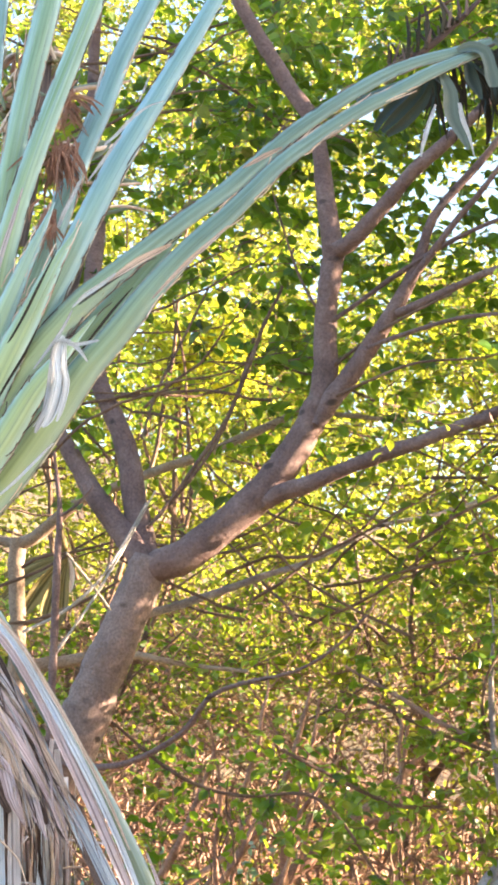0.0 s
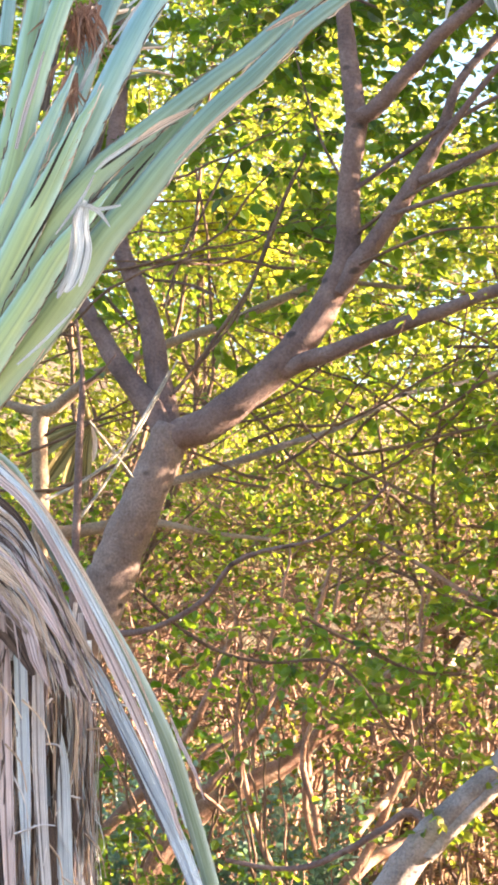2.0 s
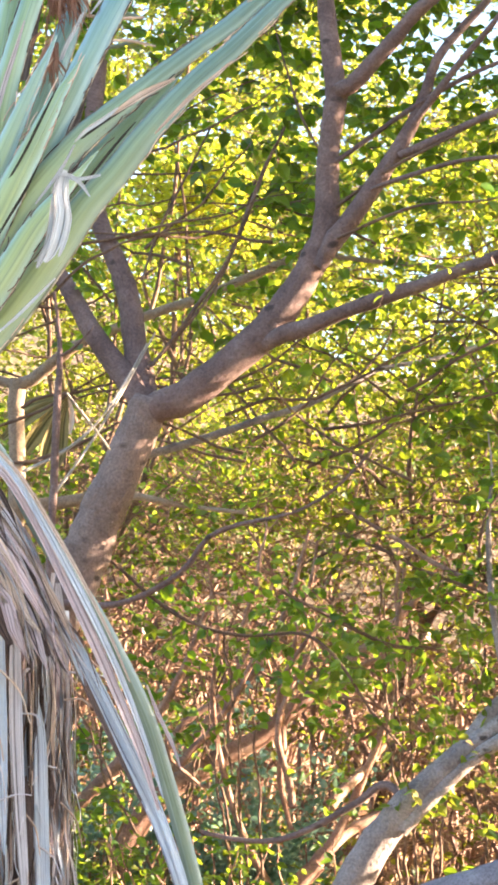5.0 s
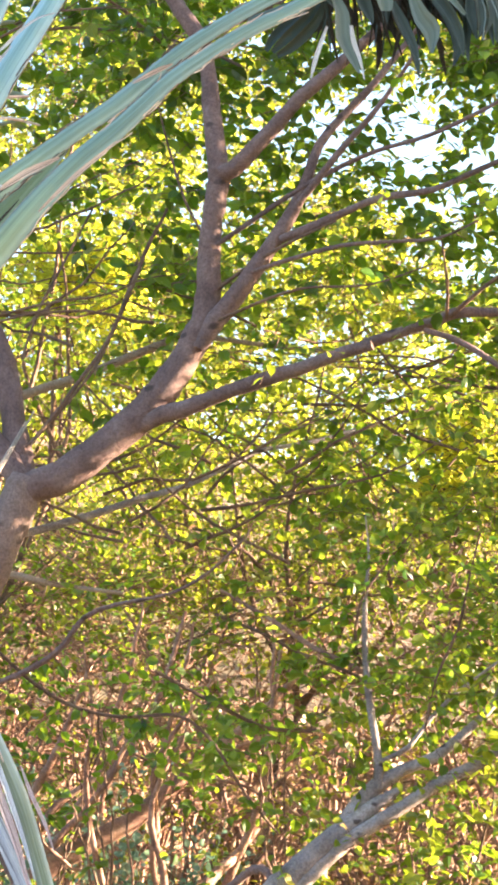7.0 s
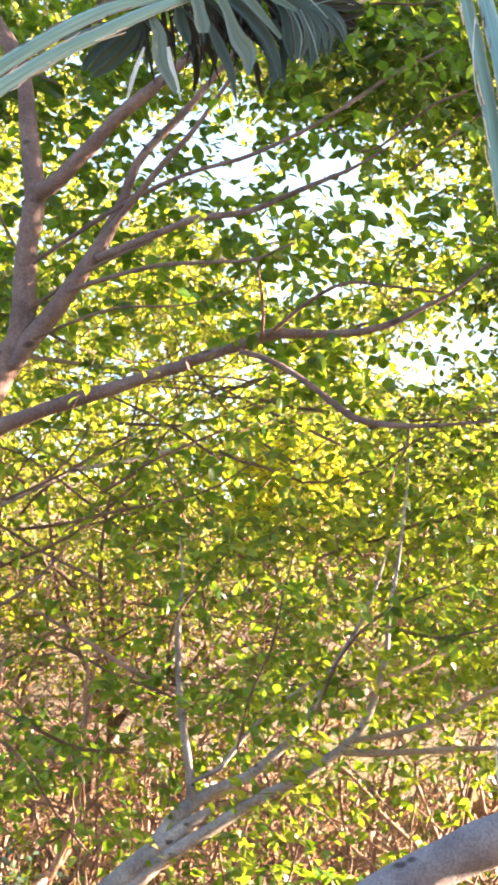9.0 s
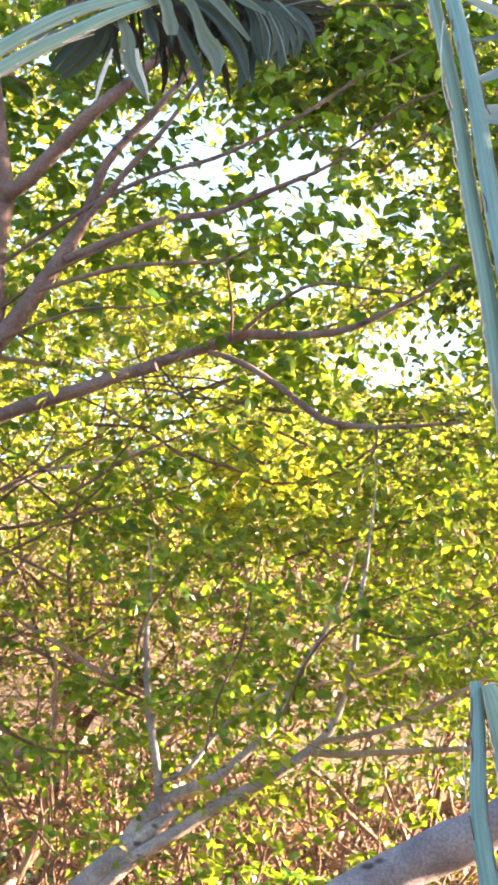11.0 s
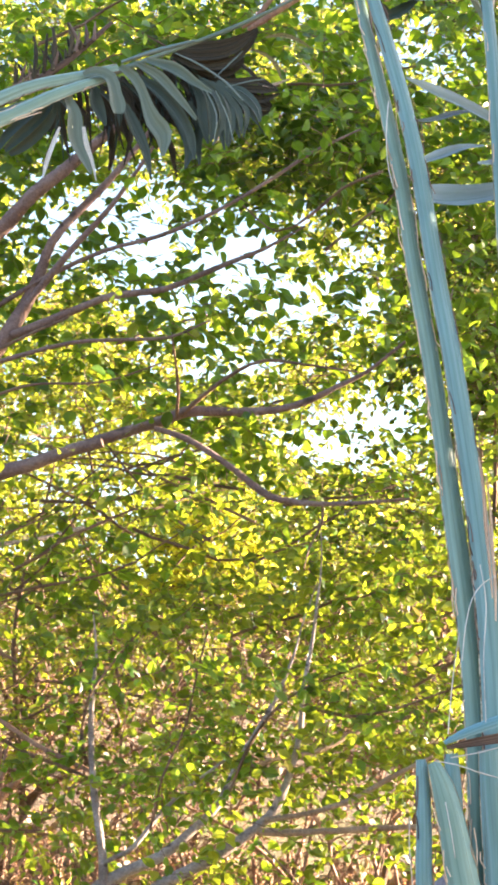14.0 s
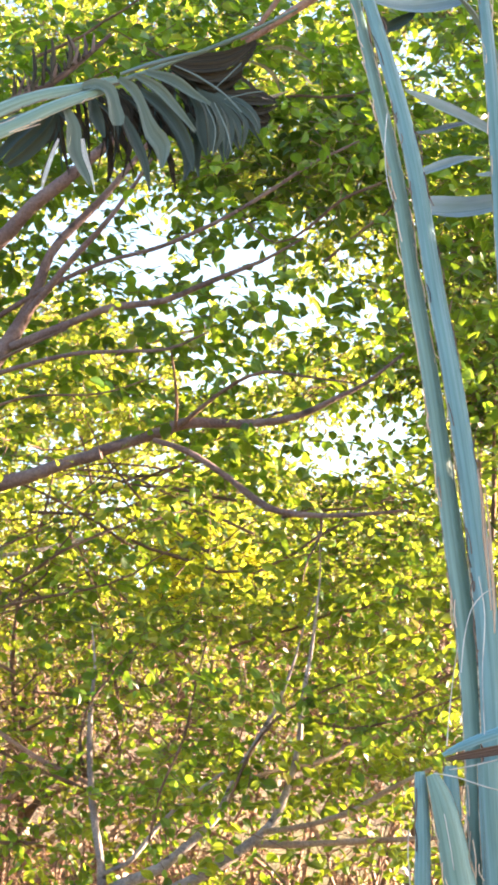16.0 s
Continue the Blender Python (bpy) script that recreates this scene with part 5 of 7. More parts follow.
part("husk_strip", ribbon(Geo(), [(-0.751, 4.360, 1.770, 0.0045), (-0.747, 4.358, 1.691, 0.0124), (-0.740, 4.356, 1.555, 0.0135), (-0.733, 4.354, 1.421, 0.0124), (-0.727, 4.352, 1.288, 0.0079), (-0.723, 4.350, 1.221, 0.0022)], STRAP_SECTION, 0.03), HUSK_GREY, palm)
part("husk_strip", ribbon(Geo(), [(-0.715, 4.355, 1.713, 0.0034), (-0.709, 4.353, 1.612, 0.0112), (-0.704, 4.351, 1.466, 0.0135), (-0.695, 4.349, 1.321, 0.0124), (-0.684, 4.347, 1.200, 0.0101), (-0.676, 4.345, 1.090, 0.0045)], STRAP_SECTION, 0.03), HUSK, palm)
part("husk_strip", ribbon(Geo(), [(-0.784, 4.355, 1.759, 0.0056), (-0.778, 4.353, 1.657, 0.0135), (-0.773, 4.351, 1.499, 0.0146), (-0.765, 4.349, 1.343, 0.0135), (-0.756, 4.347, 1.199, 0.0112), (-0.747, 4.345, 1.045, 0.0067)], STRAP_SECTION, 0.03), HUSK_PINK, palm)
part("husk_strip", ribbon(Geo(), [(-0.689, 4.390, 1.375, 0.0023), (-0.683, 4.388, 1.319, 0.0068), (-0.678, 4.387, 1.252, 0.0074), (-0.676, 4.385, 1.185, 0.0023)], STRAP_SECTION, 0.03), HUSK_DARK, palm)
part("husk_strip", ribbon(Geo(), [(-0.647, 4.430, 1.589, 0.0017), (-0.641, 4.428, 1.532, 0.0046), (-0.642, 4.427, 1.453, 0.0051), (-0.637, 4.425, 1.385, 0.0017)], STRAP_SECTION, 0.03), HUSK_TAN, palm)


def fringe(rows, facing, seed, per_metre=26):
    """Dry fibres that fray from both edges of a stalk and lie along it."""
    r, geo = random.Random(seed), Geo()
    line = spline(rows, 0.01)
    n = len(line)
    for k in range(int(per_metre * 0.01 * n)):
        i = r.randrange(0, max(1, n - 6))
        p, q = Vector(line[i][:3]), Vector(line[i + 5][:3] if i + 5 < n else line[-1][:3])
        d = (q - p).normalized()
        side = d.cross(Vector(facing)).normalized() * r.choice((-1, 1))
        w = line[i][3]
        a = p + side * w * r.uniform(0.86, 1.02) + Vector(facing).normalized() * w * 0.16
        e = a + d * r.choice((-1, 1)) * r.uniform(0.02, 0.075) + side * r.uniform(-0.004, 0.010) + Vector((0, -0.004, 0))
        m = (a + e) / 2 + side * r.uniform(-0.004, 0.005)
        thick = r.uniform(0.0006, 0.0012)
        tube(geo, [(*a, thick), (*m, thick), (*e, 0.0004)], 4, 0.03, 0, k)
    return geo


def petiole(rows, mat=STALK, name="stalk", label="", parent=None, margins=True, facing=(0, -1, 0.15)):
    ob = part(name, ribbon(Geo(), rows, STALK_SECTION, 0.03, facing=facing), mat, parent or palm, label)
    if margins:
        for side in (-1, 1):
            edge = [(a * side, b) for a, b in ((0.975, 0.10), (1.02, 0.05), (1.02, -0.04), (0.96, -0.08))]
            part("margin", ribbon(Geo(), rows, edge, 0.03, facing=facing), MARGIN, ob, "thin dry margin of the stalk")
        seed = next(SEEDS)
        tagged(part("fringe", fringe(rows, facing, seed), (HUSK_DARK, HUSK_TAN)[seed % 2], ob), "frayed dry fibres along the stalk edge", kind="stuff")
    return ob


petiole([(-0.827, 4.750, 3.564, 0.0135), (-0.839, 4.750, 3.400, 0.0135), (-0.852, 4.750, 3.237, 0.0147), (-0.871, 4.750, 3.050, 0.0160)], STALK_BLUE)
petiole([(-0.704, 4.700, 3.541, 0.0291), (-0.719, 4.683, 3.440, 0.0290), (-0.758, 4.667, 3.247, 0.0283), (-0.790, 4.650, 3.057, 0.0276), (-0.810, 4.633, 2.910, 0.0275), (-0.841, 4.617, 2.753, 0.0298), (-0.896, 4.600, 2.548, 0.0357)], STALK)
petiole([(-0.576, 4.600, 3.497, 0.0225), (-0.602, 4.590, 3.408, 0.0225), (-0.652, 4.580, 3.267, 0.0230), (-0.703, 4.570, 3.121, 0.0236), (-0.747, 4.560, 2.978, 0.0247), (-0.780, 4.550, 2.848, 0.0270), (-0.814, 4.540, 2.683, 0.0305), (-0.880, 4.530, 2.460, 0.0351)], STALK)
petiole([(-0.454, 4.800, 3.590, 0.0211), (-0.498, 4.783, 3.488, 0.0229), (-0.560, 4.767, 3.346, 0.0246), (-0.602, 4.750, 3.219, 0.0258), (-0.644, 4.733, 3.107, 0.0257), (-0.678, 4.717, 2.997, 0.0280), (-0.719, 4.700, 2.875, 0.0316), (-0.765, 4.683, 2.742, 0.0351), (-0.810, 4.667, 2.611, 0.0374), (-0.889, 4.650, 2.407, 0.0397)], STALK_BLUE)
petiole([(-0.294, 4.660, 3.515, 0.0157), (-0.337, 4.645, 3.430, 0.0174), (-0.380, 4.631, 3.346, 0.0203), (-0.447, 4.616, 3.223, 0.0239), (-0.514, 4.602, 3.102, 0.0273), (-0.567, 4.587, 2.996, 0.0284), (-0.614, 4.573, 2.890, 0.0295), (-0.659, 4.558, 2.786, 0.0318), (-0.717, 4.544, 2.670, 0.0352), (-0.773, 4.529, 2.557, 0.0386), (-0.840, 4.515, 2.420, 0.0408), (-0.906, 4.500, 2.261, 0.0419)], STALK_BLUE)
petiole([(-0.405, 4.611, 2.886, 0.0024), (-0.431, 4.605, 2.859, 0.0107), (-0.455, 4.600, 2.829, 0.0155), (-0.491, 4.593, 2.787, 0.0214), (-0.551, 4.580, 2.708, 0.0308), (-0.609, 4.567, 2.634, 0.0342), (-0.668, 4.555, 2.557, 0.0353), (-0.736, 4.540, 2.458, 0.0364), (-0.837, 4.518, 2.315, 0.0409)], STALK)
petiole([(0.291, 4.845, 3.399, 0.0100), (0.198, 4.814, 3.360, 0.0137), (0.133, 4.792, 3.336, 0.0149), (0.067, 4.769, 3.305, 0.0160), (0.003, 4.747, 3.264, 0.0172), (-0.061, 4.724, 3.217, 0.0171), (-0.125, 4.702, 3.167, 0.0182), (-0.187, 4.679, 3.112, 0.0181), (-0.249, 4.657, 3.049, 0.0193), (-0.310, 4.634, 2.987, 0.0204), (-0.370, 4.612, 2.937, 0.0203), (-0.430, 4.589, 2.884, 0.0213), (-0.489, 4.567, 2.829, 0.0236), (-0.547, 4.544, 2.774, 0.0270), (-0.605, 4.522, 2.717, 0.0304), (-0.661, 4.499, 2.647, 0.0314), (-0.717, 4.477, 2.571, 0.0335), (-0.771, 4.454, 2.478, 0.0345), (-0.835, 4.427, 2.360, 0.0355), (-0.897, 4.400, 2.227, 0.0364)], STALK_LONG)
petiole([(0.263, 4.817, 3.363, 0.0112), (0.197, 4.794, 3.328, 0.0136), (0.132, 4.771, 3.291, 0.0160), (0.066, 4.749, 3.246, 0.0172), (0.002, 4.726, 3.207, 0.0183), (-0.061, 4.704, 3.162, 0.0182), (-0.124, 4.681, 3.112, 0.0181), (-0.186, 4.659, 3.058, 0.0193), (-0.248, 4.636, 2.989, 0.0204), (-0.309, 4.614, 2.921, 0.0227), (-0.369, 4.591, 2.861, 0.0237), (-0.428, 4.569, 2.792, 0.0260), (-0.486, 4.546, 2.715, 0.0294), (-0.543, 4.524, 2.633, 0.0316), (-0.600, 4.502, 2.559, 0.0337), (-0.644, 4.484, 2.486, 0.0371), (-0.710, 4.457, 2.376, 0.0392), (-0.764, 4.434, 2.296, 0.0390), (-0.828, 4.407, 2.210, 0.0410), (-0.900, 4.375, 2.108, 0.0430)], STALK_LONG)
petiole([(-0.547, 4.600, 2.725, 0.0024), (-0.589, 4.580, 2.667, 0.0130), (-0.633, 4.560, 2.611, 0.0236), (-0.688, 4.530, 2.519, 0.0351), (-0.742, 4.500, 2.429, 0.0407), (-0.807, 4.475, 2.329, 0.0439), (-0.894, 4.450, 2.195, 0.0460)], STALK)

petiole([(-0.624, 4.560, 2.893, 0.0024), (-0.646, 4.530, 2.838, 0.0094), (-0.669, 4.500, 2.783, 0.0174), (-0.706, 4.475, 2.691, 0.0254), (-0.749, 4.450, 2.588, 0.0310), (-0.803, 4.435, 2.465, 0.0344), (-0.868, 4.420, 2.320, 0.0365)], STALK)
petiole([(-0.577, 4.500, 2.677, 0.0023), (-0.615, 4.470, 2.621, 0.0092), (-0.651, 4.440, 2.561, 0.0184), (-0.695, 4.420, 2.497, 0.0263), (-0.748, 4.400, 2.399, 0.0307), (-0.813, 4.380, 2.290, 0.0340), (-0.887, 4.360, 2.160, 0.0361)], STALK)
petiole([(-0.679, 4.560, 2.945, 0.0024), (-0.696, 4.544, 2.893, 0.0076), (-0.715, 4.528, 2.841, 0.0140), (-0.749, 4.508, 2.749, 0.0198), (-0.791, 4.484, 2.633, 0.0255), (-0.844, 4.460, 2.495, 0.0288)], STALK_BLUE)

# added backings that paint the shade between the stalk bases
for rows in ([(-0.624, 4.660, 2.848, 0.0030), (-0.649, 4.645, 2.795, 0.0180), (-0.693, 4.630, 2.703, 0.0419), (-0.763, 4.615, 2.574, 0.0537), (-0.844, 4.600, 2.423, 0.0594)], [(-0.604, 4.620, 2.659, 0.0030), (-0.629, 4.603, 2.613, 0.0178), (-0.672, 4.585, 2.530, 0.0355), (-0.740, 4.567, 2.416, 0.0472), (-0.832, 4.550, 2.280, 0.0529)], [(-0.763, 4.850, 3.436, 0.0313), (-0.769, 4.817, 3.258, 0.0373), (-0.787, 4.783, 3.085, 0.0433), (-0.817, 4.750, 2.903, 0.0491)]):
    part("sheath", ribbon(Geo(), rows, STRAP_SECTION, 0.03), HUSK_DARK, palm, "dark backing with gap shade between the stalk bases")

# Tan strips paint sun patches, near-black ones shaded grooves; pale ones are torn edges.
part("scar_strip", ribbon(Geo(), [(-0.403, 4.360, 2.793, 0.0023), (-0.431, 4.353, 2.777, 0.0062), (-0.471, 4.345, 2.754, 0.0079), (-0.505, 4.338, 2.729, 0.0056), (-0.533, 4.330, 2.707, 0.0022)], STRAP_SECTION, 0.02), HUSK_TAN, palm, "stalk strip for sun patches, groove shade and torn edges")
part("scar_strip", ribbon(Geo(), [(-0.483, 4.350, 2.741, 0.0017), (-0.517, 4.340, 2.718, 0.0034), (-0.556, 4.330, 2.687, 0.0034), (-0.589, 4.320, 2.658, 0.0017)], STRAP_SECTION, 0.02), BLADE_DEAD_SHADE, palm, "stalk strip for sun patches, groove shade and torn edges")
part("scar_strip", ribbon(Geo(), [(-0.296, 4.420, 2.840, 0.0017), (-0.330, 4.405, 2.805, 0.0046), (-0.370, 4.390, 2.765, 0.0051), (-0.409, 4.375, 2.720, 0.0040), (-0.443, 4.360, 2.678, 0.0017)], STRAP_SECTION, 0.02), HUSK_TAN, palm, "stalk strip for sun patches, groove shade and torn edges")
part("scar_strip", ribbon(Geo(), [(-0.181, 4.520, 3.047, 0.0018), (-0.207, 4.520, 3.035, 0.0053), (-0.235, 4.520, 3.020, 0.0053), (-0.266, 4.520, 3.003, 0.0018)], STRAP_SECTION, 0.02), HUSK_TAN, palm, "stalk strip for sun patches, groove shade and torn edges")
part("scar_strip", ribbon(Geo(), [(-0.477, 4.300, 2.687, 0.0011), (-0.517, 4.300, 2.640, 0.0028), (-0.557, 4.300, 2.588, 0.0028), (-0.585, 4.300, 2.553, 0.0011)], STRAP_SECTION, 0.02), BLADE_DEAD_SHADE, palm, "stalk strip for sun patches, groove shade and torn edges")
part("scar_strip", ribbon(Geo(), [(-0.603, 4.320, 2.646, 0.0017), (-0.623, 4.320, 2.605, 0.0033), (-0.651, 4.320, 2.564, 0.0033), (-0.680, 4.320, 2.524, 0.0017)], STRAP_SECTION, 0.02), STRIP, palm, "stalk strip for sun patches, groove shade and torn edges")
part("scar_strip", ribbon(Geo(), [(-0.634, 4.300, 2.368, 0.0017), (-0.673, 4.300, 2.328, 0.0033), (-0.713, 4.300, 2.288, 0.0033), (-0.752, 4.300, 2.254, 0.0022)], STRAP_SECTION, 0.02), STRIP, palm, "stalk strip for sun patches, groove shade and torn edges")
part("scar_strip", ribbon(Geo(), [(-0.676, 4.360, 2.627, 0.0011), (-0.704, 4.360, 2.568, 0.0028), (-0.738, 4.360, 2.509, 0.0028), (-0.778, 4.360, 2.439, 0.0017)], STRAP_SECTION, 0.02), BLADE_DEAD_SHADE, palm, "stalk strip for sun patches, groove shade and torn edges")
part("scar_strip", ribbon(Geo(), [(-0.655, 4.440, 2.804, 0.0011), (-0.690, 4.440, 2.731, 0.0029), (-0.724, 4.440, 2.659, 0.0029), (-0.765, 4.440, 2.586, 0.0017)], STRAP_SECTION, 0.02), BLADE_DEAD_SHADE, palm, "stalk strip for sun patches, groove shade and torn edges")
part("scar_strip", ribbon(Geo(), [(-0.739, 4.500, 2.960, 0.0017), (-0.760, 4.500, 2.885, 0.0047), (-0.779, 4.500, 2.822, 0.0052), (-0.796, 4.500, 2.748, 0.0035)], STRAP_SECTION, 0.02), HUSK, palm, "stalk strip for sun patches, groove shade and torn edges")

# torn papery strip, rusty fibre and old flower stalks
for rows in ([(-0.618, 4.300, 2.589, 0.0044), (-0.628, 4.294, 2.550, 0.0111), (-0.622, 4.288, 2.502, 0.0122), (-0.629, 4.282, 2.450, 0.0122), (-0.641, 4.276, 2.412, 0.0088), (-0.652, 4.270, 2.395, 0.0028)], [(-0.628, 4.310, 2.584, 0.0033), (-0.638, 4.304, 2.549, 0.0067), (-0.635, 4.298, 2.501, 0.0078), (-0.644, 4.292, 2.445, 0.0078), (-0.661, 4.286, 2.406, 0.0066), (-0.669, 4.280, 2.385, 0.0022)], [(-0.613, 4.300, 2.577, 0.0028), (-0.614, 4.292, 2.529, 0.0055), (-0.607, 4.285, 2.485, 0.0061), (-0.615, 4.277, 2.437, 0.0055), (-0.624, 4.270, 2.406, 0.0022)], [(-0.632, 4.290, 2.568, 0.0017), (-0.641, 4.290, 2.528, 0.0028), (-0.647, 4.290, 2.470, 0.0033), (-0.657, 4.290, 2.424, 0.0028), (-0.675, 4.290, 2.399, 0.0011)]):
    part("torn_strip", ribbon(Geo(), rows, STRAP_SECTION, 0.01, facing=(0.3, -1, 0.1)), STRIP, palm, "torn papery white strip")
part("torn_strip", ribbon(Geo(), [(-0.630, 4.290, 2.577, 0.0028), (-0.607, 4.290, 2.575, 0.0044), (-0.584, 4.290, 2.557, 0.0044), (-0.566, 4.290, 2.532, 0.0017)], STRAP_SECTION, 0.01), STRIP, palm, "torn papery white strip")
part("torn_strip", ribbon(Geo(), [(-0.544, 4.290, 2.576, 0.0022), (-0.572, 4.290, 2.570, 0.0039), (-0.601, 4.290, 2.568, 0.0039), (-0.621, 4.290, 2.580, 0.0017)], STRAP_SECTION, 0.01), STRIP, palm, "torn papery white strip")
part("torn_strip", ribbon(Geo(), [(-0.512, 4.300, 2.717, 0.0022), (-0.541, 4.300, 2.694, 0.0044), (-0.575, 4.300, 2.671, 0.0044), (-0.600, 4.300, 2.647, 0.0017)], STRAP_SECTION, 0.01), STRIP, palm)


def tuft(anchor, reach, n, name, label, spread, seed, fan_out=0.35):
    """A bunch of stiff strands that hang from one knot."""
    r, geo = random.Random(seed), Geo()
    for k in range(n):
        p = Vector(anchor) + Vector([r.gauss(0, s) for s in spread])
        d = Vector((r.gauss(0, fan_out), r.gauss(-0.15, 0.25), -1 + r.gauss(0, 0.3))).normalized() * reach * r.uniform(0.35, 1.1)
        mid = p + d * 0.5 + Vector((r.gauss(0, 0.006), r.gauss(0, 0.006), 0.004))
        w = r.uniform(0.0016, 0.0042)
        ribbon(geo, [(*p, w * 0.8), (*mid, w), (*(p + d), w * 0.25)], STRAP_SECTION, 0.02, facing=(r.gauss(0, 0.6), -1, r.gauss(0, 0.4)))
    return part(name, geo, RUST, palm, label)


K1 = (-0.678, 4.640, 3.089)
K2 = (-0.697, 4.600, 2.935)
K3 = (-0.665, 4.680, 3.220)
tuft(K1, 0.115, 95, "fibre_clump", "rusty brown fibre clump between the stalks", (0.020, 0.02, 0.016), 1)
tuft(K2, 0.11, 26, "fibre_clump", "rusty brown fibre strands", (0.007, 0.01, 0.01), 2, 0.2)
tuft(K3, 0.08, 55, "fibre_clump", "rusty brown fibre clump between the stalks", (0.014, 0.02, 0.02), 3, 0.7)
for rows in ([(-0.714, 4.800, 3.259, 0.0037), (-0.666, 4.833, 3.296, 0.0056), (-0.604, 4.867, 3.314, 0.0050), (-0.555, 4.900, 3.338, 0.0032)], [(-0.699, 4.800, 3.156, 0.0050), (-0.640, 4.850, 3.155, 0.0063), (-0.593, 4.900, 3.180, 0.0044)], [(-0.645, 4.800, 3.061, 0.0037), (-0.586, 4.850, 3.069, 0.0044), (-0.526, 4.900, 3.087, 0.0025)], [(-0.619, 4.800, 3.000, 0.0031), (-0.560, 4.850, 3.018, 0.0038), (-0.499, 4.900, 3.018, 0.0025)]):
    limb(palm, "flower_stalk", HUSK_TAN, rows, sides=8, label="old cream flower stalk", step=0.02)
r = random.Random(23)
for k in range(120):
    c = Vector((r.uniform(-0.851, -0.714), r.uniform(4.82, 4.92), r.uniform(3.197, 3.400)))
    d = Vector((r.gauss(0.25, 0.5), r.gauss(-0.3, 0.4), r.gauss(0.5, 0.5))).normalized() * r.uniform(0.018, 0.036)
    w = r.uniform(0.004, 0.0095)
    limb(palm, "bud_scale", (STALK_DRY, HUSK_TAN, OLIVE, RUST)[k % 4], [(*(c - d), w * 0.5), (*(c - d * 0.3), w), (*(c + d * 0.4), w * 0.8), (*(c + d), w * 0.15)], sides=7, step=0.012, label="withered bud scale")
for rows in ([(-0.691, 4.900, 3.319, 0.0065), (-0.662, 4.900, 3.324, 0.0077), (-0.622, 4.900, 3.331, 0.0065)], [(-0.699, 4.900, 3.272, 0.0077), (-0.661, 4.900, 3.268, 0.0090), (-0.608, 4.900, 3.262, 0.0077), (-0.565, 4.900, 3.266, 0.0039)], [(-0.598, 4.900, 3.091, 0.0052), (-0.564, 4.900, 3.093, 0.0077), (-0.529, 4.900, 3.084, 0.0052)], [(-0.631, 4.900, 3.012, 0.0039), (-0.585, 4.900, 3.020, 0.0052), (-0.531, 4.900, 3.035, 0.0026)]):
    limb(palm, "flower_stalk", STALK_DRY, rows, sides=8, label="pale green old flower stalk", step=0.02)
for rows in ([(-0.644, 4.880, 3.140, 0.0064), (-0.630, 4.880, 3.159, 0.0167), (-0.612, 4.880, 3.172, 0.0167), (-0.596, 4.880, 3.178, 0.0039)], [(-0.618, 4.880, 3.014, 0.0064), (-0.608, 4.880, 3.027, 0.0129), (-0.595, 4.880, 3.041, 0.0039)]):
    part("bract", ribbon(Geo(), rows, BLADE_SECTION, 0.01, facing=(0.2, -1, 0.3)), STALK_DRY, palm, "pale dry bract between the stalks")
for rows in ([(-0.570, 4.560, 3.074, 0.0024), (-0.546, 4.560, 3.094, 0.0036), (-0.513, 4.560, 3.130, 0.0036), (-0.476, 4.560, 3.158, 0.0024), (-0.441, 4.560, 3.170, 0.0012)], [(-0.582, 4.620, 3.277, 0.0018), (-0.589, 4.620, 3.246, 0.0030), (-0.601, 4.620, 3.206, 0.0012)], [(-0.472, 4.560, 3.232, 0.0012), (-0.482, 4.560, 3.204, 0.0024), (-0.496, 4.560, 3.171, 0.0012)], [(-0.533, 4.560, 3.094, 0.0018), (-0.557, 4.560, 3.061, 0.0036), (-0.581, 4.560, 3.026, 0.0036), (-0.606, 4.560, 2.991, 0.0012)], [(-0.626, 4.600, 3.008, 0.0024), (-0.643, 4.600, 2.973, 0.0048), (-0.665, 4.600, 2.929, 0.0048), (-0.679, 4.600, 2.894, 0.0018)], [(-0.626, 4.560, 2.991, 0.0018), (-0.647, 4.560, 2.940, 0.0024), (-0.666, 4.560, 2.890, 0.0012)]):
    part("loose_fibre", ribbon(Geo(), rows, STRAP_SECTION, 0.01), STRIP, palm, "pale fibre peeling from a stalk edge")

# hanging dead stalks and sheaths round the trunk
# added backings that paint the shade between the folded straps
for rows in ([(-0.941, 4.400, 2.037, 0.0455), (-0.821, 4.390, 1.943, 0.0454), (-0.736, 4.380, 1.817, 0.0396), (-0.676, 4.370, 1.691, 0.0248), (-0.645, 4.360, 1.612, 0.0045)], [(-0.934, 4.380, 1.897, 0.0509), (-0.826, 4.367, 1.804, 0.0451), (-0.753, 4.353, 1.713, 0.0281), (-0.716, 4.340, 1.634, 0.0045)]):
    part("sheath", ribbon(Geo(), rows, STRAP_SECTION, 0.03), HUSK_DARK, palm, "dark backing with gap shade on the trunk")
part("dead_stalk", ribbon(Geo(), [(-0.837, 4.340, 2.100, 0.0123), (-0.765, 4.329, 2.043, 0.0134), (-0.714, 4.318, 1.966, 0.0151), (-0.668, 4.307, 1.881, 0.0167), (-0.609, 4.296, 1.792, 0.0172), (-0.551, 4.285, 1.710, 0.0172), (-0.487, 4.275, 1.601, 0.0166), (-0.435, 4.264, 1.497, 0.0160), (-0.394, 4.253, 1.379, 0.0154), (-0.359, 4.242, 1.266, 0.0153), (-0.327, 4.231, 1.150, 0.0153), (-0.286, 4.220, 0.982, 0.0153)], STALK_SECTION, 0.03), STALK_DRY, palm, "drying green stalk hanging against the trunk")
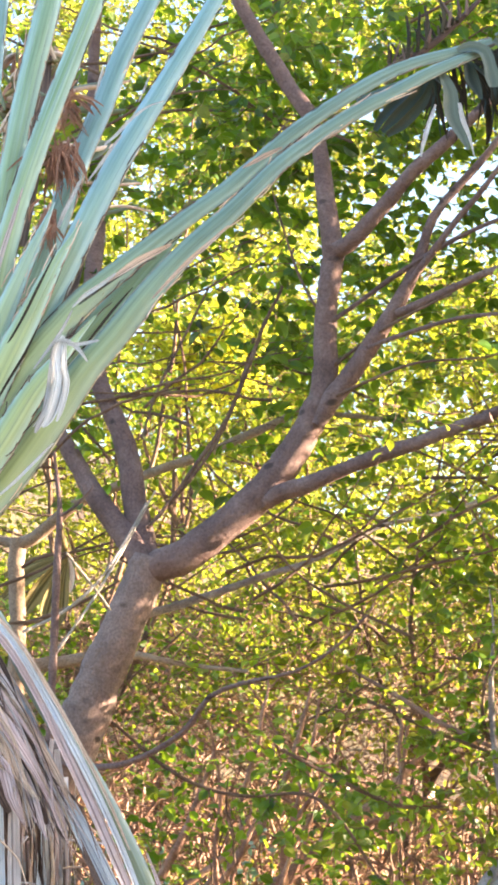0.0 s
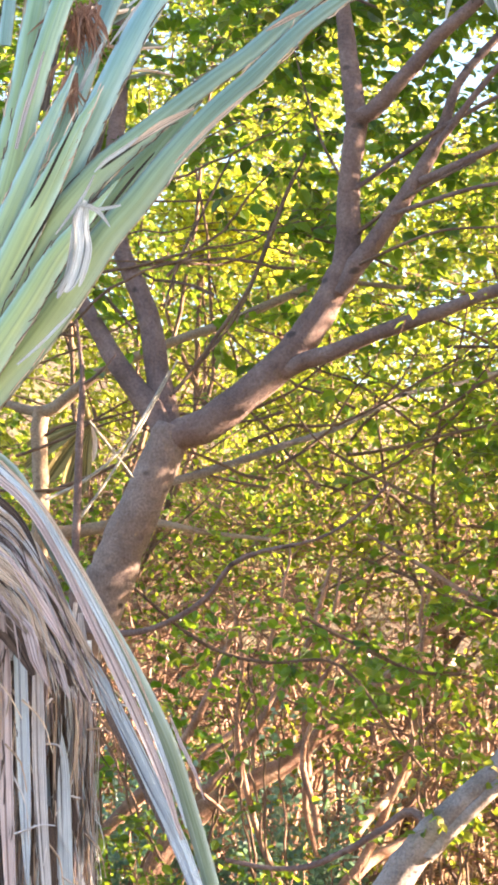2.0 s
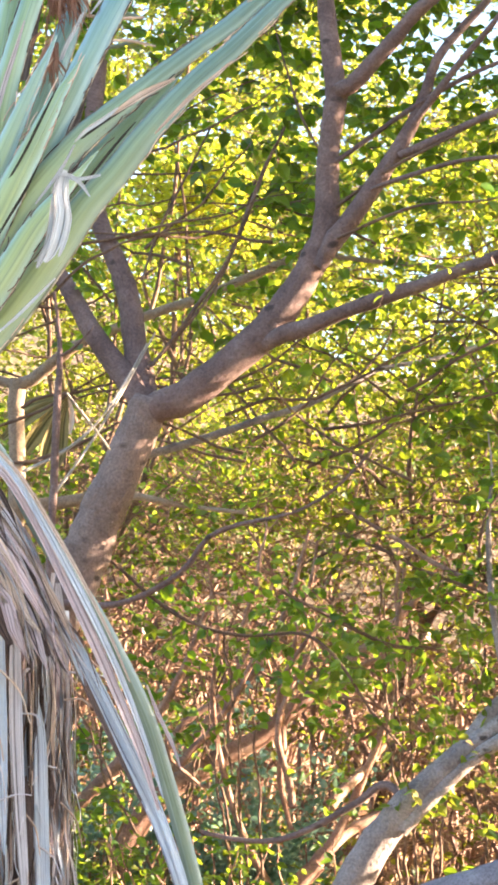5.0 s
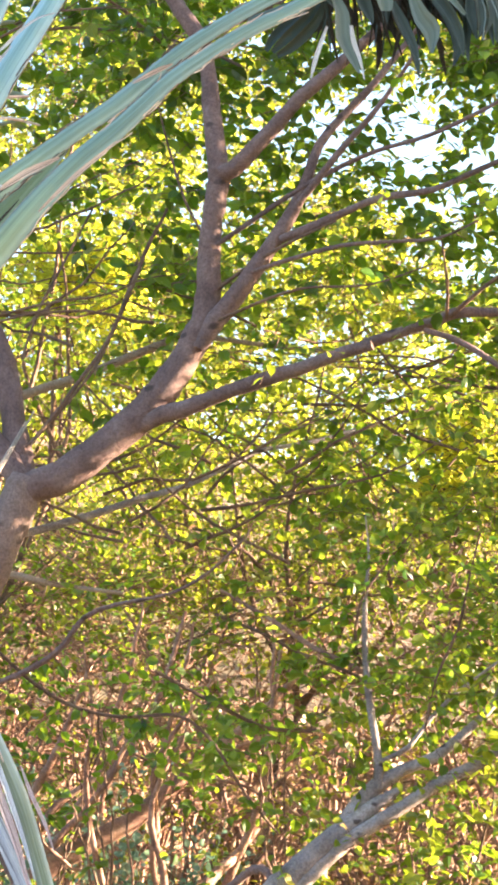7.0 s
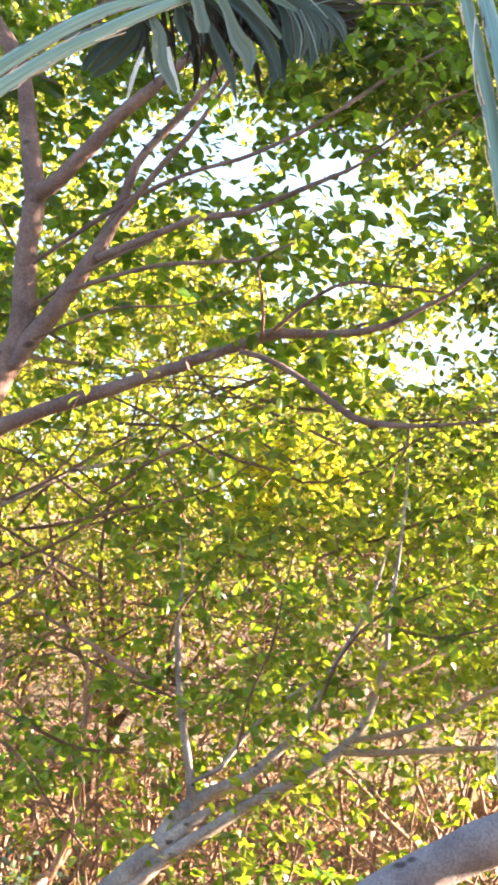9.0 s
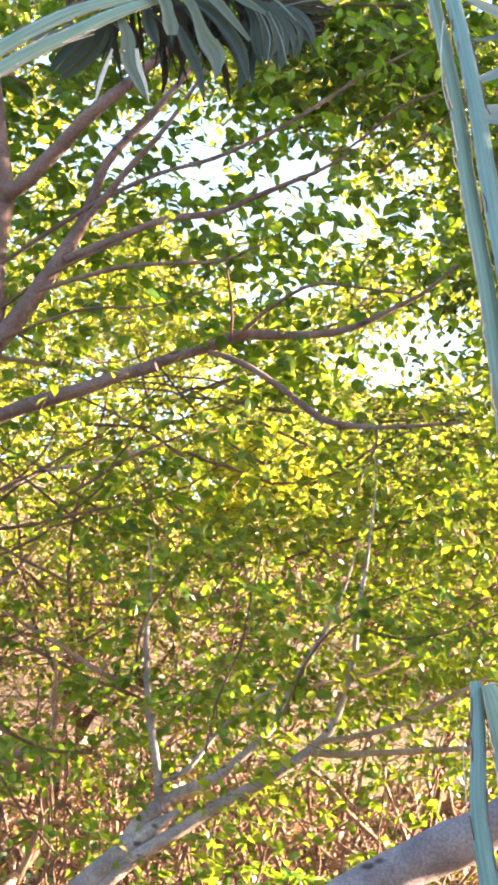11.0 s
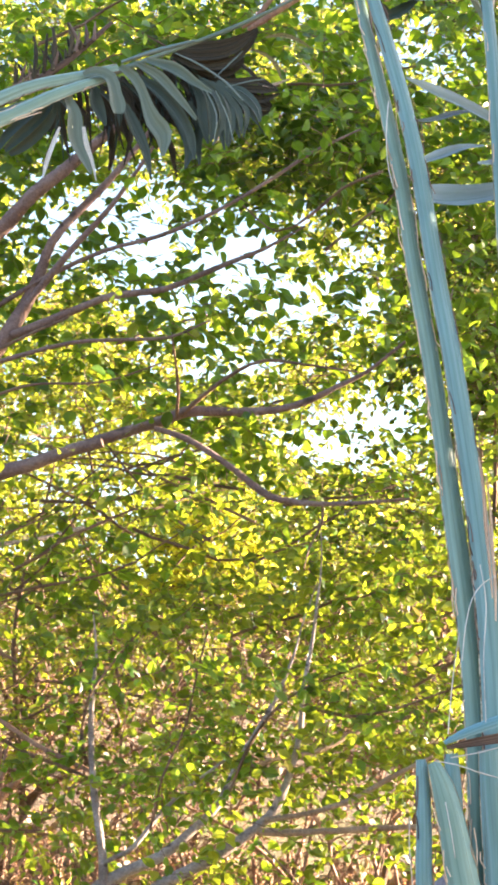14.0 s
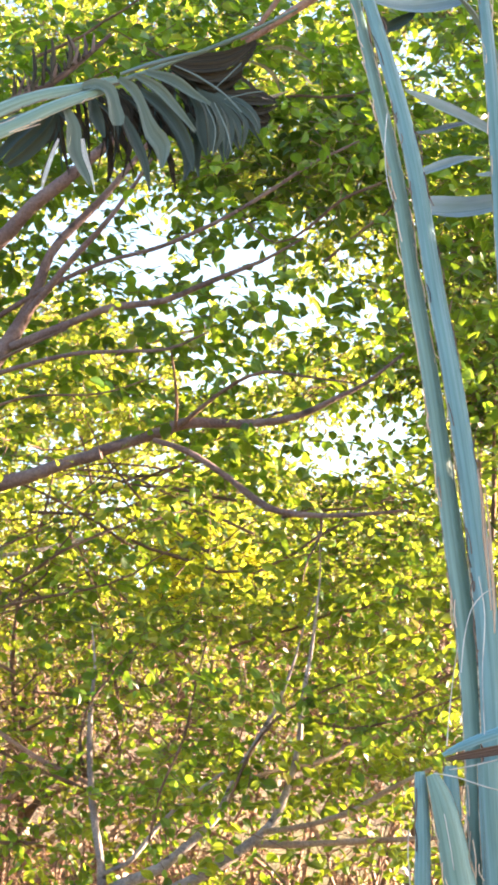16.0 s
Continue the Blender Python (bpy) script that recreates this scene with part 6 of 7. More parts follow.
part("dead_stalk", ribbon(Geo(), [(-0.736, 4.300, 1.925, 0.0100), (-0.664, 4.287, 1.795, 0.0122), (-0.605, 4.275, 1.673, 0.0133), (-0.546, 4.263, 1.566, 0.0149), (-0.480, 4.250, 1.438, 0.0154), (-0.422, 4.237, 1.331, 0.0153), (-0.380, 4.225, 1.235, 0.0142), (-0.349, 4.213, 1.143, 0.0131), (-0.317, 4.200, 1.016, 0.0098)], STRAP_SECTION, 0.03, facing=(0.2, -1, 0.1)), HUSK_GREY, palm, "frayed dead stalk hanging against the trunk")
part("dead_stalk", ribbon(Geo(), [(-0.642, 4.290, 1.756, 0.0028), (-0.588, 4.276, 1.662, 0.0066), (-0.531, 4.261, 1.563, 0.0077), (-0.466, 4.247, 1.440, 0.0077), (-0.411, 4.233, 1.333, 0.0071), (-0.372, 4.219, 1.238, 0.0065), (-0.344, 4.204, 1.153, 0.0054), (-0.322, 4.190, 1.060, 0.0022)], STRAP_SECTION, 0.03, facing=(0.2, -1, 0.1)), HUSK_GREY, palm, "frayed dead stalk hanging against the trunk")
part("dead_stalk", ribbon(Geo(), [(-0.679, 4.310, 1.802, 0.0033), (-0.618, 4.285, 1.676, 0.0055), (-0.562, 4.260, 1.570, 0.0061), (-0.498, 4.235, 1.449, 0.0049), (-0.439, 4.210, 1.338, 0.0027)], STRAP_SECTION, 0.03, facing=(0.2, -1, 0.1)), HUSK_DARK, palm, "frayed dead stalk hanging against the trunk")
part("dead_stalk", ribbon(Geo(), [(-0.808, 4.310, 2.045, 0.0111), (-0.725, 4.297, 1.974, 0.0122), (-0.653, 4.284, 1.866, 0.0122), (-0.594, 4.271, 1.750, 0.0110), (-0.540, 4.259, 1.643, 0.0110), (-0.489, 4.246, 1.536, 0.0099), (-0.442, 4.233, 1.428, 0.0077), (-0.405, 4.220, 1.321, 0.0027)], STRAP_SECTION, 0.03, facing=(0.2, -1, 0.1)), HUSK_PINK, palm, "frayed dead stalk hanging against the trunk")
part("dead_stalk", ribbon(Geo(), [(-0.795, 4.300, 2.055, 0.0067), (-0.712, 4.289, 1.978, 0.0078), (-0.639, 4.277, 1.862, 0.0077), (-0.575, 4.266, 1.750, 0.0077), (-0.522, 4.254, 1.651, 0.0066), (-0.473, 4.243, 1.547, 0.0060), (-0.426, 4.231, 1.428, 0.0044), (-0.397, 4.220, 1.343, 0.0016)], STRAP_SECTION, 0.03, facing=(0.2, -1, 0.1)), HUSK_GREY, palm, "frayed dead stalk hanging against the trunk")
part("dead_stalk", ribbon(Geo(), [(-0.783, 4.300, 2.061, 0.0033), (-0.698, 4.284, 1.973, 0.0044), (-0.626, 4.268, 1.865, 0.0044), (-0.565, 4.252, 1.764, 0.0038), (-0.509, 4.236, 1.661, 0.0033), (-0.464, 4.220, 1.564, 0.0016)], STRAP_SECTION, 0.03, facing=(0.2, -1, 0.1)), HUSK_TAN, palm, "frayed dead stalk hanging against the trunk")
part("dead_stalk", ribbon(Geo(), [(-0.436, 4.270, 1.558, 0.0017), (-0.412, 4.247, 1.504, 0.0038), (-0.382, 4.223, 1.450, 0.0033), (-0.361, 4.200, 1.398, 0.0011)], STRAP_SECTION, 0.03, facing=(0.2, -1, 0.1)), HUSK_PINK, palm, "frayed dead stalk hanging against the trunk")


def hanging_straps():
    """Dead leaf bases that fold over the top of the trunk, one over another, with frayed tips."""
    upper = [(-0.871, 4.340, 2.060), (-0.804, 4.323, 1.995), (-0.731, 4.307, 1.926), (-0.671, 4.290, 1.818), (-0.616, 4.273, 1.706), (-0.577, 4.257, 1.634), (-0.538, 4.240, 1.552)]
    lower = [(-0.878, 4.280, 1.817), (-0.836, 4.270, 1.805), (-0.789, 4.260, 1.783), (-0.745, 4.250, 1.749), (-0.714, 4.240, 1.705), (-0.696, 4.230, 1.661), (-0.682, 4.220, 1.611)]
    r = random.Random(31)
    for k in range(120):
        s = (k * 0.618) % 1.0
        layer = 0.010 * (k % 5)
        n = r.choice((4, 5, 6, 6, 7))
        w = r.uniform(0.011, 0.018) if k < 14 else r.uniform(0.003, 0.008) if k < 60 else r.uniform(0.0012, 0.0035)
        lean, side = r.gauss(0, 0.10), r.gauss(0, 0.25)
        rows = []
        for i in range(n):
            e = i / (n - 1)
            p = [lo + (hi - lo) * (s + lean * e) for lo, hi in zip(lower[i], upper[i])]
            rows.append((p[0] + r.gauss(0, 0.007), p[1] - layer - 0.02 * e * r.random(), p[2] + r.gauss(0, 0.007), w * (1.2 - 0.5 * e) * r.uniform(0.6, 1.25) * (0.12 if i == n - 1 else 1)))
        part("dead_stalk", ribbon(Geo(), rows, STRAP_SECTION, 0.02, twist=r.gauss(0, 0.5), facing=(0.1 + side, -1, r.gauss(0.1, 0.3))), r.choice((HUSK, HUSK_PINK, HUSK_PINK, HUSK_TAN, HUSK_TAN, HUSK_DARK) if k < 60 else (HUSK_DARK, HUSK_DARK, HUSK_TAN, HUSK_PINK, HUSK)), palm, "frayed dead stalk folded over the trunk")


hanging_straps()


def loose_fibres(seed, n):
    r = random.Random(seed)
    for k in range(n):
        a = radians(r.uniform(-150, -20))
        q = 0.20 + r.uniform(0, 0.03)
        p = Vector((PX0 + q * math.cos(a), PY0 + q * math.sin(a), r.uniform(1.1, 1.65)))
        d = Vector((r.gauss(0.2, 0.5), r.gauss(-0.2, 0.2), r.gauss(-0.7, 0.5))) * 0.10
        limb(palm, "loose_fibre", HUSK_TAN if k % 2 else HUSK, [(*p, 0.0022), (*(p + d * 0.5 + Vector((0.01, 0, 0.01))), 0.0018), (*(p + d), 0.0008)], sides=4, step=0.02)


loose_fibres(9, 60)

# the fan leaf at the end of the long stalk
fan = limb(palm, "rib", BLADE_PALE, [(-0.019, 4.850, 3.257, 0.0113), (0.097, 4.864, 3.309, 0.0113), (0.188, 4.879, 3.359, 0.0101), (0.281, 4.893, 3.402, 0.0076), (0.415, 4.914, 3.469, 0.0057), (0.552, 4.943, 3.540, 0.0064), (0.652, 4.971, 3.602, 0.0045), (0.739, 5.000, 3.662, 0.0026)], sides=10, label="rib of the drooping fan leaf")


def leaflet(rows, mat, r, twist=0.0):
    """A folded leaflet; the broad ones of the fan are split into three pleats with torn tips."""
    rows = [(x + r.gauss(0, 0.003), y, z + r.gauss(0, 0.003), w * r.uniform(0.85, 1.12)) for x, y, z, w in rows]
    face = (r.uniform(-0.2, 0.5), -1, r.uniform(0, 0.4))
    across = Vector((rows[-1][0] - rows[0][0], 0, rows[-1][2] - rows[0][2])).normalized().cross(Vector((0, 1, 0)))
    pleats = (-0.66, 0.0, 0.66) if mat is not BLADE_PALE and max(q[3] for q in rows) > 0.018 else (0.0,)
    for k in pleats:
        n = len(rows) - 1
        cut = 1.0 if len(pleats) == 1 else r.uniform(0.78, 1.04)
        line = []
        for i, (x, y, z, w) in enumerate(rows):
            e = i / n
            spread = k * w * (1 + 0.5 * e)
            slack = (1 - cut) * e
            x0, z0 = rows[max(i - 1, 0)][0], rows[max(i - 1, 0)][2]
            line.append((x + (x0 - x) * slack + across.x * spread, y + 0.005 * (k != 0), z + (z0 - z) * slack + across.z * spread, w * (0.46 if len(pleats) == 3 else 1.0)))
        part("leaflet", ribbon(Geo(), line, BLADE_SECTION, 0.015, twist=twist, facing=(face[0] + k * 0.6, face[1], face[2])), mat, fan)


def fan_leaf():
    """The folded front leaflets, the pleated fan behind them, and ragged ones at the back, dark with painted shade."""
    r = random.Random(11)
    leaflet([(0.214, 4.800, 3.358, 0.0063), (0.242, 4.800, 3.368, 0.0139), (0.270, 4.800, 3.353, 0.0164), (0.283, 4.800, 3.321, 0.0164), (0.285, 4.800, 3.289, 0.0190), (0.284, 4.800, 3.269, 0.0114)], BLADE_PALE, r)
    leaflet([(0.294, 4.810, 3.388, 0.0076), (0.324, 4.810, 3.365, 0.0139), (0.344, 4.810, 3.330, 0.0114), (0.359, 4.810, 3.296, 0.0139), (0.380, 4.810, 3.259, 0.0215), (0.399, 4.810, 3.219, 0.0190), (0.395, 4.810, 3.181, 0.0038)], BLADE_PALE, r)
    leaflet([(0.330, 4.830, 3.403, 0.0064), (0.383, 4.830, 3.381, 0.0115), (0.430, 4.830, 3.331, 0.0115), (0.473, 4.830, 3.278, 0.0038)], BLADE_PALE, r)
    leaflet([(0.362, 4.850, 3.426, 0.0077), (0.421, 4.850, 3.404, 0.0141), (0.474, 4.850, 3.374, 0.0115), (0.512, 4.850, 3.351, 0.0038)], BLADE_PALE, r)
    leaflet([(0.176, 4.800, 3.304, 0.0101), (0.188, 4.800, 3.259, 0.0202), (0.196, 4.800, 3.206, 0.0215), (0.213, 4.800, 3.158, 0.0164), (0.231, 4.800, 3.124, 0.0025)], BLADE_PALE, r)
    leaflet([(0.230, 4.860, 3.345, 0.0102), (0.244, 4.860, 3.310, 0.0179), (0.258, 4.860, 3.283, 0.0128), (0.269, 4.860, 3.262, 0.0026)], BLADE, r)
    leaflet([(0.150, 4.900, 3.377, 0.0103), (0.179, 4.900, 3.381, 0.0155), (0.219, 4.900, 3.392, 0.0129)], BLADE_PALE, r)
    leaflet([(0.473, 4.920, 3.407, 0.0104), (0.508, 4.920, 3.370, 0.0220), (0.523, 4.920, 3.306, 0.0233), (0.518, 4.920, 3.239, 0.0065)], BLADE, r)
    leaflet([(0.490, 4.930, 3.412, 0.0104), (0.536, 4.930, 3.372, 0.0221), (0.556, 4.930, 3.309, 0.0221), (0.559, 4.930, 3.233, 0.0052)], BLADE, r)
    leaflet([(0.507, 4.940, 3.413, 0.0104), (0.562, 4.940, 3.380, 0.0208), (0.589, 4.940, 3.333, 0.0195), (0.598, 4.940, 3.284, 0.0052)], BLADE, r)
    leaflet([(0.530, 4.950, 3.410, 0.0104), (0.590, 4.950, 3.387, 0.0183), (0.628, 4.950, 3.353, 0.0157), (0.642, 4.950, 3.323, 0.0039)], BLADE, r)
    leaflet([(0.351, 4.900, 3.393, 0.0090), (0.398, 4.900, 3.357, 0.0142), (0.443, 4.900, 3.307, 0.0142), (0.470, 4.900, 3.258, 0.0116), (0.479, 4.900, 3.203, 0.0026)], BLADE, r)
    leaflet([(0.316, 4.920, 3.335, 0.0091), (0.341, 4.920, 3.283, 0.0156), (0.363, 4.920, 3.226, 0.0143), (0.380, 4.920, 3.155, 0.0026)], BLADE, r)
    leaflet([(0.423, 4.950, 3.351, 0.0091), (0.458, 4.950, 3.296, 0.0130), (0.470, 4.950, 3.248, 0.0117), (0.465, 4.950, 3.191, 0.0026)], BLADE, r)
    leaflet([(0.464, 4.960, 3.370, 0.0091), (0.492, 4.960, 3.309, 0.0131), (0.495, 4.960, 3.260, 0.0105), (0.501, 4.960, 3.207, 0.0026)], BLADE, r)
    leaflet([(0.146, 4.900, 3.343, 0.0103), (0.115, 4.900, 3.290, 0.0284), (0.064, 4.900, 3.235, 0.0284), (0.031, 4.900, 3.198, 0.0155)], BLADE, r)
    leaflet([(0.423, 4.980, 3.497, 0.0131), (0.492, 4.980, 3.492, 0.0289), (0.560, 4.980, 3.502, 0.0315), (0.615, 4.980, 3.536, 0.0184), (0.644, 4.980, 3.567, 0.0052)], BLADE_DEAD_SHADE, r)
    leaflet([(0.452, 5.000, 3.484, 0.0105), (0.516, 5.000, 3.470, 0.0211), (0.576, 5.000, 3.476, 0.0184), (0.612, 5.000, 3.501, 0.0053)], BLADE_DEAD_SHADE, r)
    leaflet([(0.522, 5.000, 3.433, 0.0105), (0.590, 5.000, 3.423, 0.0211), (0.648, 5.000, 3.411, 0.0237), (0.692, 5.000, 3.420, 0.0066)], BLADE_DEAD_SHADE, r)
    leaflet([(0.550, 5.010, 3.427, 0.0106), (0.608, 5.010, 3.393, 0.0238), (0.655, 5.010, 3.375, 0.0211), (0.677, 5.010, 3.371, 0.0053)], BLADE_DEAD_SHADE, r)
    leaflet([(0.292, 5.020, 3.417, 0.0159), (0.314, 5.020, 3.370, 0.0317), (0.337, 5.020, 3.328, 0.0291), (0.348, 5.020, 3.292, 0.0066)], BLADE_DEAD_SHADE, r)
    leaflet([(0.387, 5.020, 3.444, 0.0159), (0.428, 5.020, 3.395, 0.0317), (0.454, 5.020, 3.354, 0.0291), (0.465, 5.020, 3.312, 0.0066)], BLADE_DEAD_SHADE, r)
    leaflet([(0.468, 5.020, 3.472, 0.0159), (0.499, 5.020, 3.416, 0.0291), (0.519, 5.020, 3.351, 0.0291), (0.526, 5.020, 3.295, 0.0066)], BLADE_DEAD_SHADE, r)
    leaflet([(0.171, 5.020, 3.390, 0.0159), (0.148, 5.020, 3.346, 0.0265), (0.121, 5.020, 3.317, 0.0238), (0.100, 5.020, 3.280, 0.0053)], BLADE_DEAD_SHADE, r)
    leaflet([(0.270, 5.000, 3.332, 0.0066), (0.288, 5.000, 3.290, 0.0092), (0.288, 5.000, 3.242, 0.0079), (0.284, 5.000, 3.192, 0.0026)], BLADE_DEAD_SHADE, r)
    leaflet([(0.403, 4.990, 3.305, 0.0066), (0.425, 4.990, 3.259, 0.0105), (0.436, 4.990, 3.225, 0.0079), (0.442, 4.990, 3.180, 0.0026)], BLADE_DEAD_SHADE, r)
    line = spline([(0.150, 4.900, 3.352, 0.0165), (0.282, 4.925, 3.411, 0.0127), (0.418, 4.950, 3.480, 0.0090), (0.556, 4.975, 3.533, 0.0064), (0.656, 5.000, 3.577, 0.0045)], 0.01)
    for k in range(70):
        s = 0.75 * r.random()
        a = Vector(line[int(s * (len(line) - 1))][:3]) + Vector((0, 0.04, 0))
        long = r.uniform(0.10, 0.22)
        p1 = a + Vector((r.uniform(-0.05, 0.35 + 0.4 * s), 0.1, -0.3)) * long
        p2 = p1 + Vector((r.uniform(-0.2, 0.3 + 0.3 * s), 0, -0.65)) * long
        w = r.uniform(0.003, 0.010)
        leaflet([(*a, w * 0.5), (*p1, w), (*p2, w * 0.15)], BLADE_DEAD_SHADE if k % 4 else BLADE, r, r.uniform(-1, 1))


fan_leaf()
for rows in ([(0.296, 4.780, 3.388, 0.0038), (0.357, 4.780, 3.413, 0.0057), (0.413, 4.780, 3.432, 0.0057), (0.465, 4.780, 3.449, 0.0038)], [(0.425, 4.840, 3.439, 0.0019), (0.481, 4.840, 3.415, 0.0026), (0.545, 4.840, 3.374, 0.0026), (0.585, 4.840, 3.332, 0.0019)], [(0.525, 4.900, 3.406, 0.0013), (0.558, 4.900, 3.441, 0.0019), (0.591, 4.900, 3.476, 0.0013)], [(0.549, 4.880, 3.377, 0.0013), (0.603, 4.880, 3.394, 0.0019), (0.643, 4.880, 3.402, 0.0013)], [(0.497, 4.860, 3.365, 0.0013), (0.526, 4.860, 3.300, 0.0019), (0.520, 4.860, 3.231, 0.0013)], [(0.523, 4.860, 3.360, 0.0013), (0.551, 4.860, 3.298, 0.0019), (0.567, 4.860, 3.236, 0.0013)]):
    limb(fan, "fibre", BLADE_SKY, rows, sides=5, step=0.02)
part("dry_strip", ribbon(Geo(), [(0.211, 4.750, 3.218, 0.0037), (0.218, 4.750, 3.178, 0.0055), (0.232, 4.750, 3.138, 0.0037), (0.242, 4.750, 3.092, 0.0012)], STRAP_SECTION, 0.01), STRIP, fan)
part("dry_strip", ribbon(Geo(), [(0.157, 4.750, 3.215, 0.0025), (0.143, 4.750, 3.174, 0.0049), (0.129, 4.750, 3.127, 0.0049), (0.122, 4.750, 3.093, 0.0018)], STRAP_SECTION, 0.01), STRIP, fan)

old_spike = limb(palm, "flower_spike", HUSK_DARK, [(-0.792, 4.720, 2.567, 0.0122), (-0.492, 4.786, 2.885, 0.0117), (-0.133, 4.851, 3.200, 0.0113), (-0.033, 4.917, 3.303, 0.0114), (0.058, 4.957, 3.371, 0.0109), (0.137, 4.971, 3.422, 0.0090), (0.217, 4.986, 3.496, 0.0077), (0.284, 5.000, 3.570, 0.0045)], sides=8, label="dried brown flower stalk with dark remnants")
for rows in ([(0.097, 4.950, 3.391, 0.0051), (0.104, 4.950, 3.455, 0.0051), (0.097, 4.950, 3.504, 0.0032)], [(0.143, 4.950, 3.422, 0.0051), (0.148, 4.950, 3.479, 0.0058), (0.142, 4.950, 3.528, 0.0032)], [(0.182, 4.950, 3.459, 0.0051), (0.188, 4.950, 3.509, 0.0058), (0.176, 4.950, 3.544, 0.0032)], [(0.123, 4.950, 3.414, 0.0045), (0.127, 4.950, 3.470, 0.0045), (0.129, 4.950, 3.513, 0.0026)]):
    limb(old_spike, "remnant", BLADE_DEAD_SHADE, rows, sides=6, step=0.02)

r = random.Random(17)
S0 = (0.045, 4.950, 3.360)
S1 = (0.242, 4.950, 3.505)
for k in range(26):
    q = Vector(S0).lerp(Vector(S1), r.random())
    d = Vector((r.gauss(0, 0.3), r.gauss(0, 0.3), 1)).normalized() * r.uniform(0.02, 0.07)
    limb(old_spike, "remnant", BLADE_DEAD_SHADE if k % 3 else HUSK_DARK, [(*q, r.uniform(0.003, 0.006)), (*(q + d * 0.6), 0.004), (*(q + d), 0.001)], sides=5, step=0.02)

# the brown dead frond that hangs behind the fan leaf
for rows in ([(0.819, 5.100, 3.756, 0.0119), (0.769, 5.100, 3.715, 0.0119), (0.719, 5.100, 3.679, 0.0105), (0.669, 5.100, 3.638, 0.0092), (0.627, 5.100, 3.609, 0.0053)], [(0.711, 5.100, 3.734, 0.0079), (0.680, 5.100, 3.687, 0.0066), (0.648, 5.100, 3.641, 0.0066), (0.613, 5.100, 3.614, 0.0040)]):
    limb(palm, "dead_rib", BARK_PINK, rows, sides=8, label="reddish-brown dead rib", step=0.03)
for k, rows in enumerate((
    [(0.737, 5.140, 3.501, 0.0014), (0.706, 5.140, 3.487, 0.0041), (0.675, 5.140, 3.477, 0.0041), (0.647, 5.140, 3.470, 0.0014)],
    [(0.774, 5.160, 3.558, 0.0014), (0.791, 5.160, 3.538, 0.0041), (0.802, 5.160, 3.529, 0.0014)],
    [(0.682, 5.180, 3.623, 0.0027), (0.725, 5.180, 3.631, 0.0068), (0.768, 5.180, 3.619, 0.0055), (0.800, 5.180, 3.599, 0.0014)],
    [(0.642, 5.200, 3.598, 0.0027), (0.685, 5.200, 3.585, 0.0055), (0.714, 5.200, 3.557, 0.0055), (0.725, 5.200, 3.522, 0.0014)],
)):
    part("dead_leaflet", ribbon(Geo(), rows, BLADE_SECTION, 0.02, facing=(0.3 - 0.1 * k, -1, 0.2)), (HUSK_TAN, OLIVE)[k // 2], palm, "brown shrivelled leaflet")

# ---- the second palm: two tall stalks and cut bases ----
palm_b = thing("palm_tree", "young fan palm with tall blue-green stalks and cut bases", "palm tree", at=(1.06, 4.35, 0))
limb(palm_b, "trunk", HUSK, [(1.06, 4.4, -0.05, 0.16), (1.06, 4.4, 0.4, 0.14), (1.06, 4.4, 1.0, 0.13), (1.06, 4.4, 1.35, 0.08)], sides=20, step=0.1)
RIGHT = (0.25, -1, 0.0)
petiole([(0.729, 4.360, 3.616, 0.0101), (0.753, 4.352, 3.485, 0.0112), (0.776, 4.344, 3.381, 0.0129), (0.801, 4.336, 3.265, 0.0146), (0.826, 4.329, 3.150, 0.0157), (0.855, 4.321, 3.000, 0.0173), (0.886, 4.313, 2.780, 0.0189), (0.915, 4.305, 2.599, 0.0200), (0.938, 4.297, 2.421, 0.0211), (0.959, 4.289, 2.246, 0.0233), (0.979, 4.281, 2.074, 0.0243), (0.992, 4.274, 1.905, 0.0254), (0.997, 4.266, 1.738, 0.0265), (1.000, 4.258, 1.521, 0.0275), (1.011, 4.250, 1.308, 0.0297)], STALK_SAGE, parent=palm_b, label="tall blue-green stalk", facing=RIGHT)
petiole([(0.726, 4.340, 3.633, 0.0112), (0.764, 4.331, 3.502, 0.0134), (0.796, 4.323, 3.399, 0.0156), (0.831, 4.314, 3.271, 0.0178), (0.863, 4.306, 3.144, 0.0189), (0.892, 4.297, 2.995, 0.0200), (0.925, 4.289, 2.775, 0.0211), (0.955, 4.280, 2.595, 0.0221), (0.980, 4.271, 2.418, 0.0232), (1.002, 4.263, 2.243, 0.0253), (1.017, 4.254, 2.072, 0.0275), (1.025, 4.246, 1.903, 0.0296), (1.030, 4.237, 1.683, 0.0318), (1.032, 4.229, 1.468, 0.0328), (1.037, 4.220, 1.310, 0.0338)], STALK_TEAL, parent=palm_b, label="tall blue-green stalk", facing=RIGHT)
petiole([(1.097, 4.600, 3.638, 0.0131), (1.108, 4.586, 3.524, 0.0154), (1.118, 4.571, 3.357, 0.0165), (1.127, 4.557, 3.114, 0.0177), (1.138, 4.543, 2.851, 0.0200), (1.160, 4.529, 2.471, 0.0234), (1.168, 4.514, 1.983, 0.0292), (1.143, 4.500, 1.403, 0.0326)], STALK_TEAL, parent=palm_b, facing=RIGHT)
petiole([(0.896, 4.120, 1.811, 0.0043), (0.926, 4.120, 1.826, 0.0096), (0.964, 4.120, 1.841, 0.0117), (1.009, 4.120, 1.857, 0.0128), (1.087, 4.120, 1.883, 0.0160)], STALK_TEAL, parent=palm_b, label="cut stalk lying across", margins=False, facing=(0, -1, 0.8))
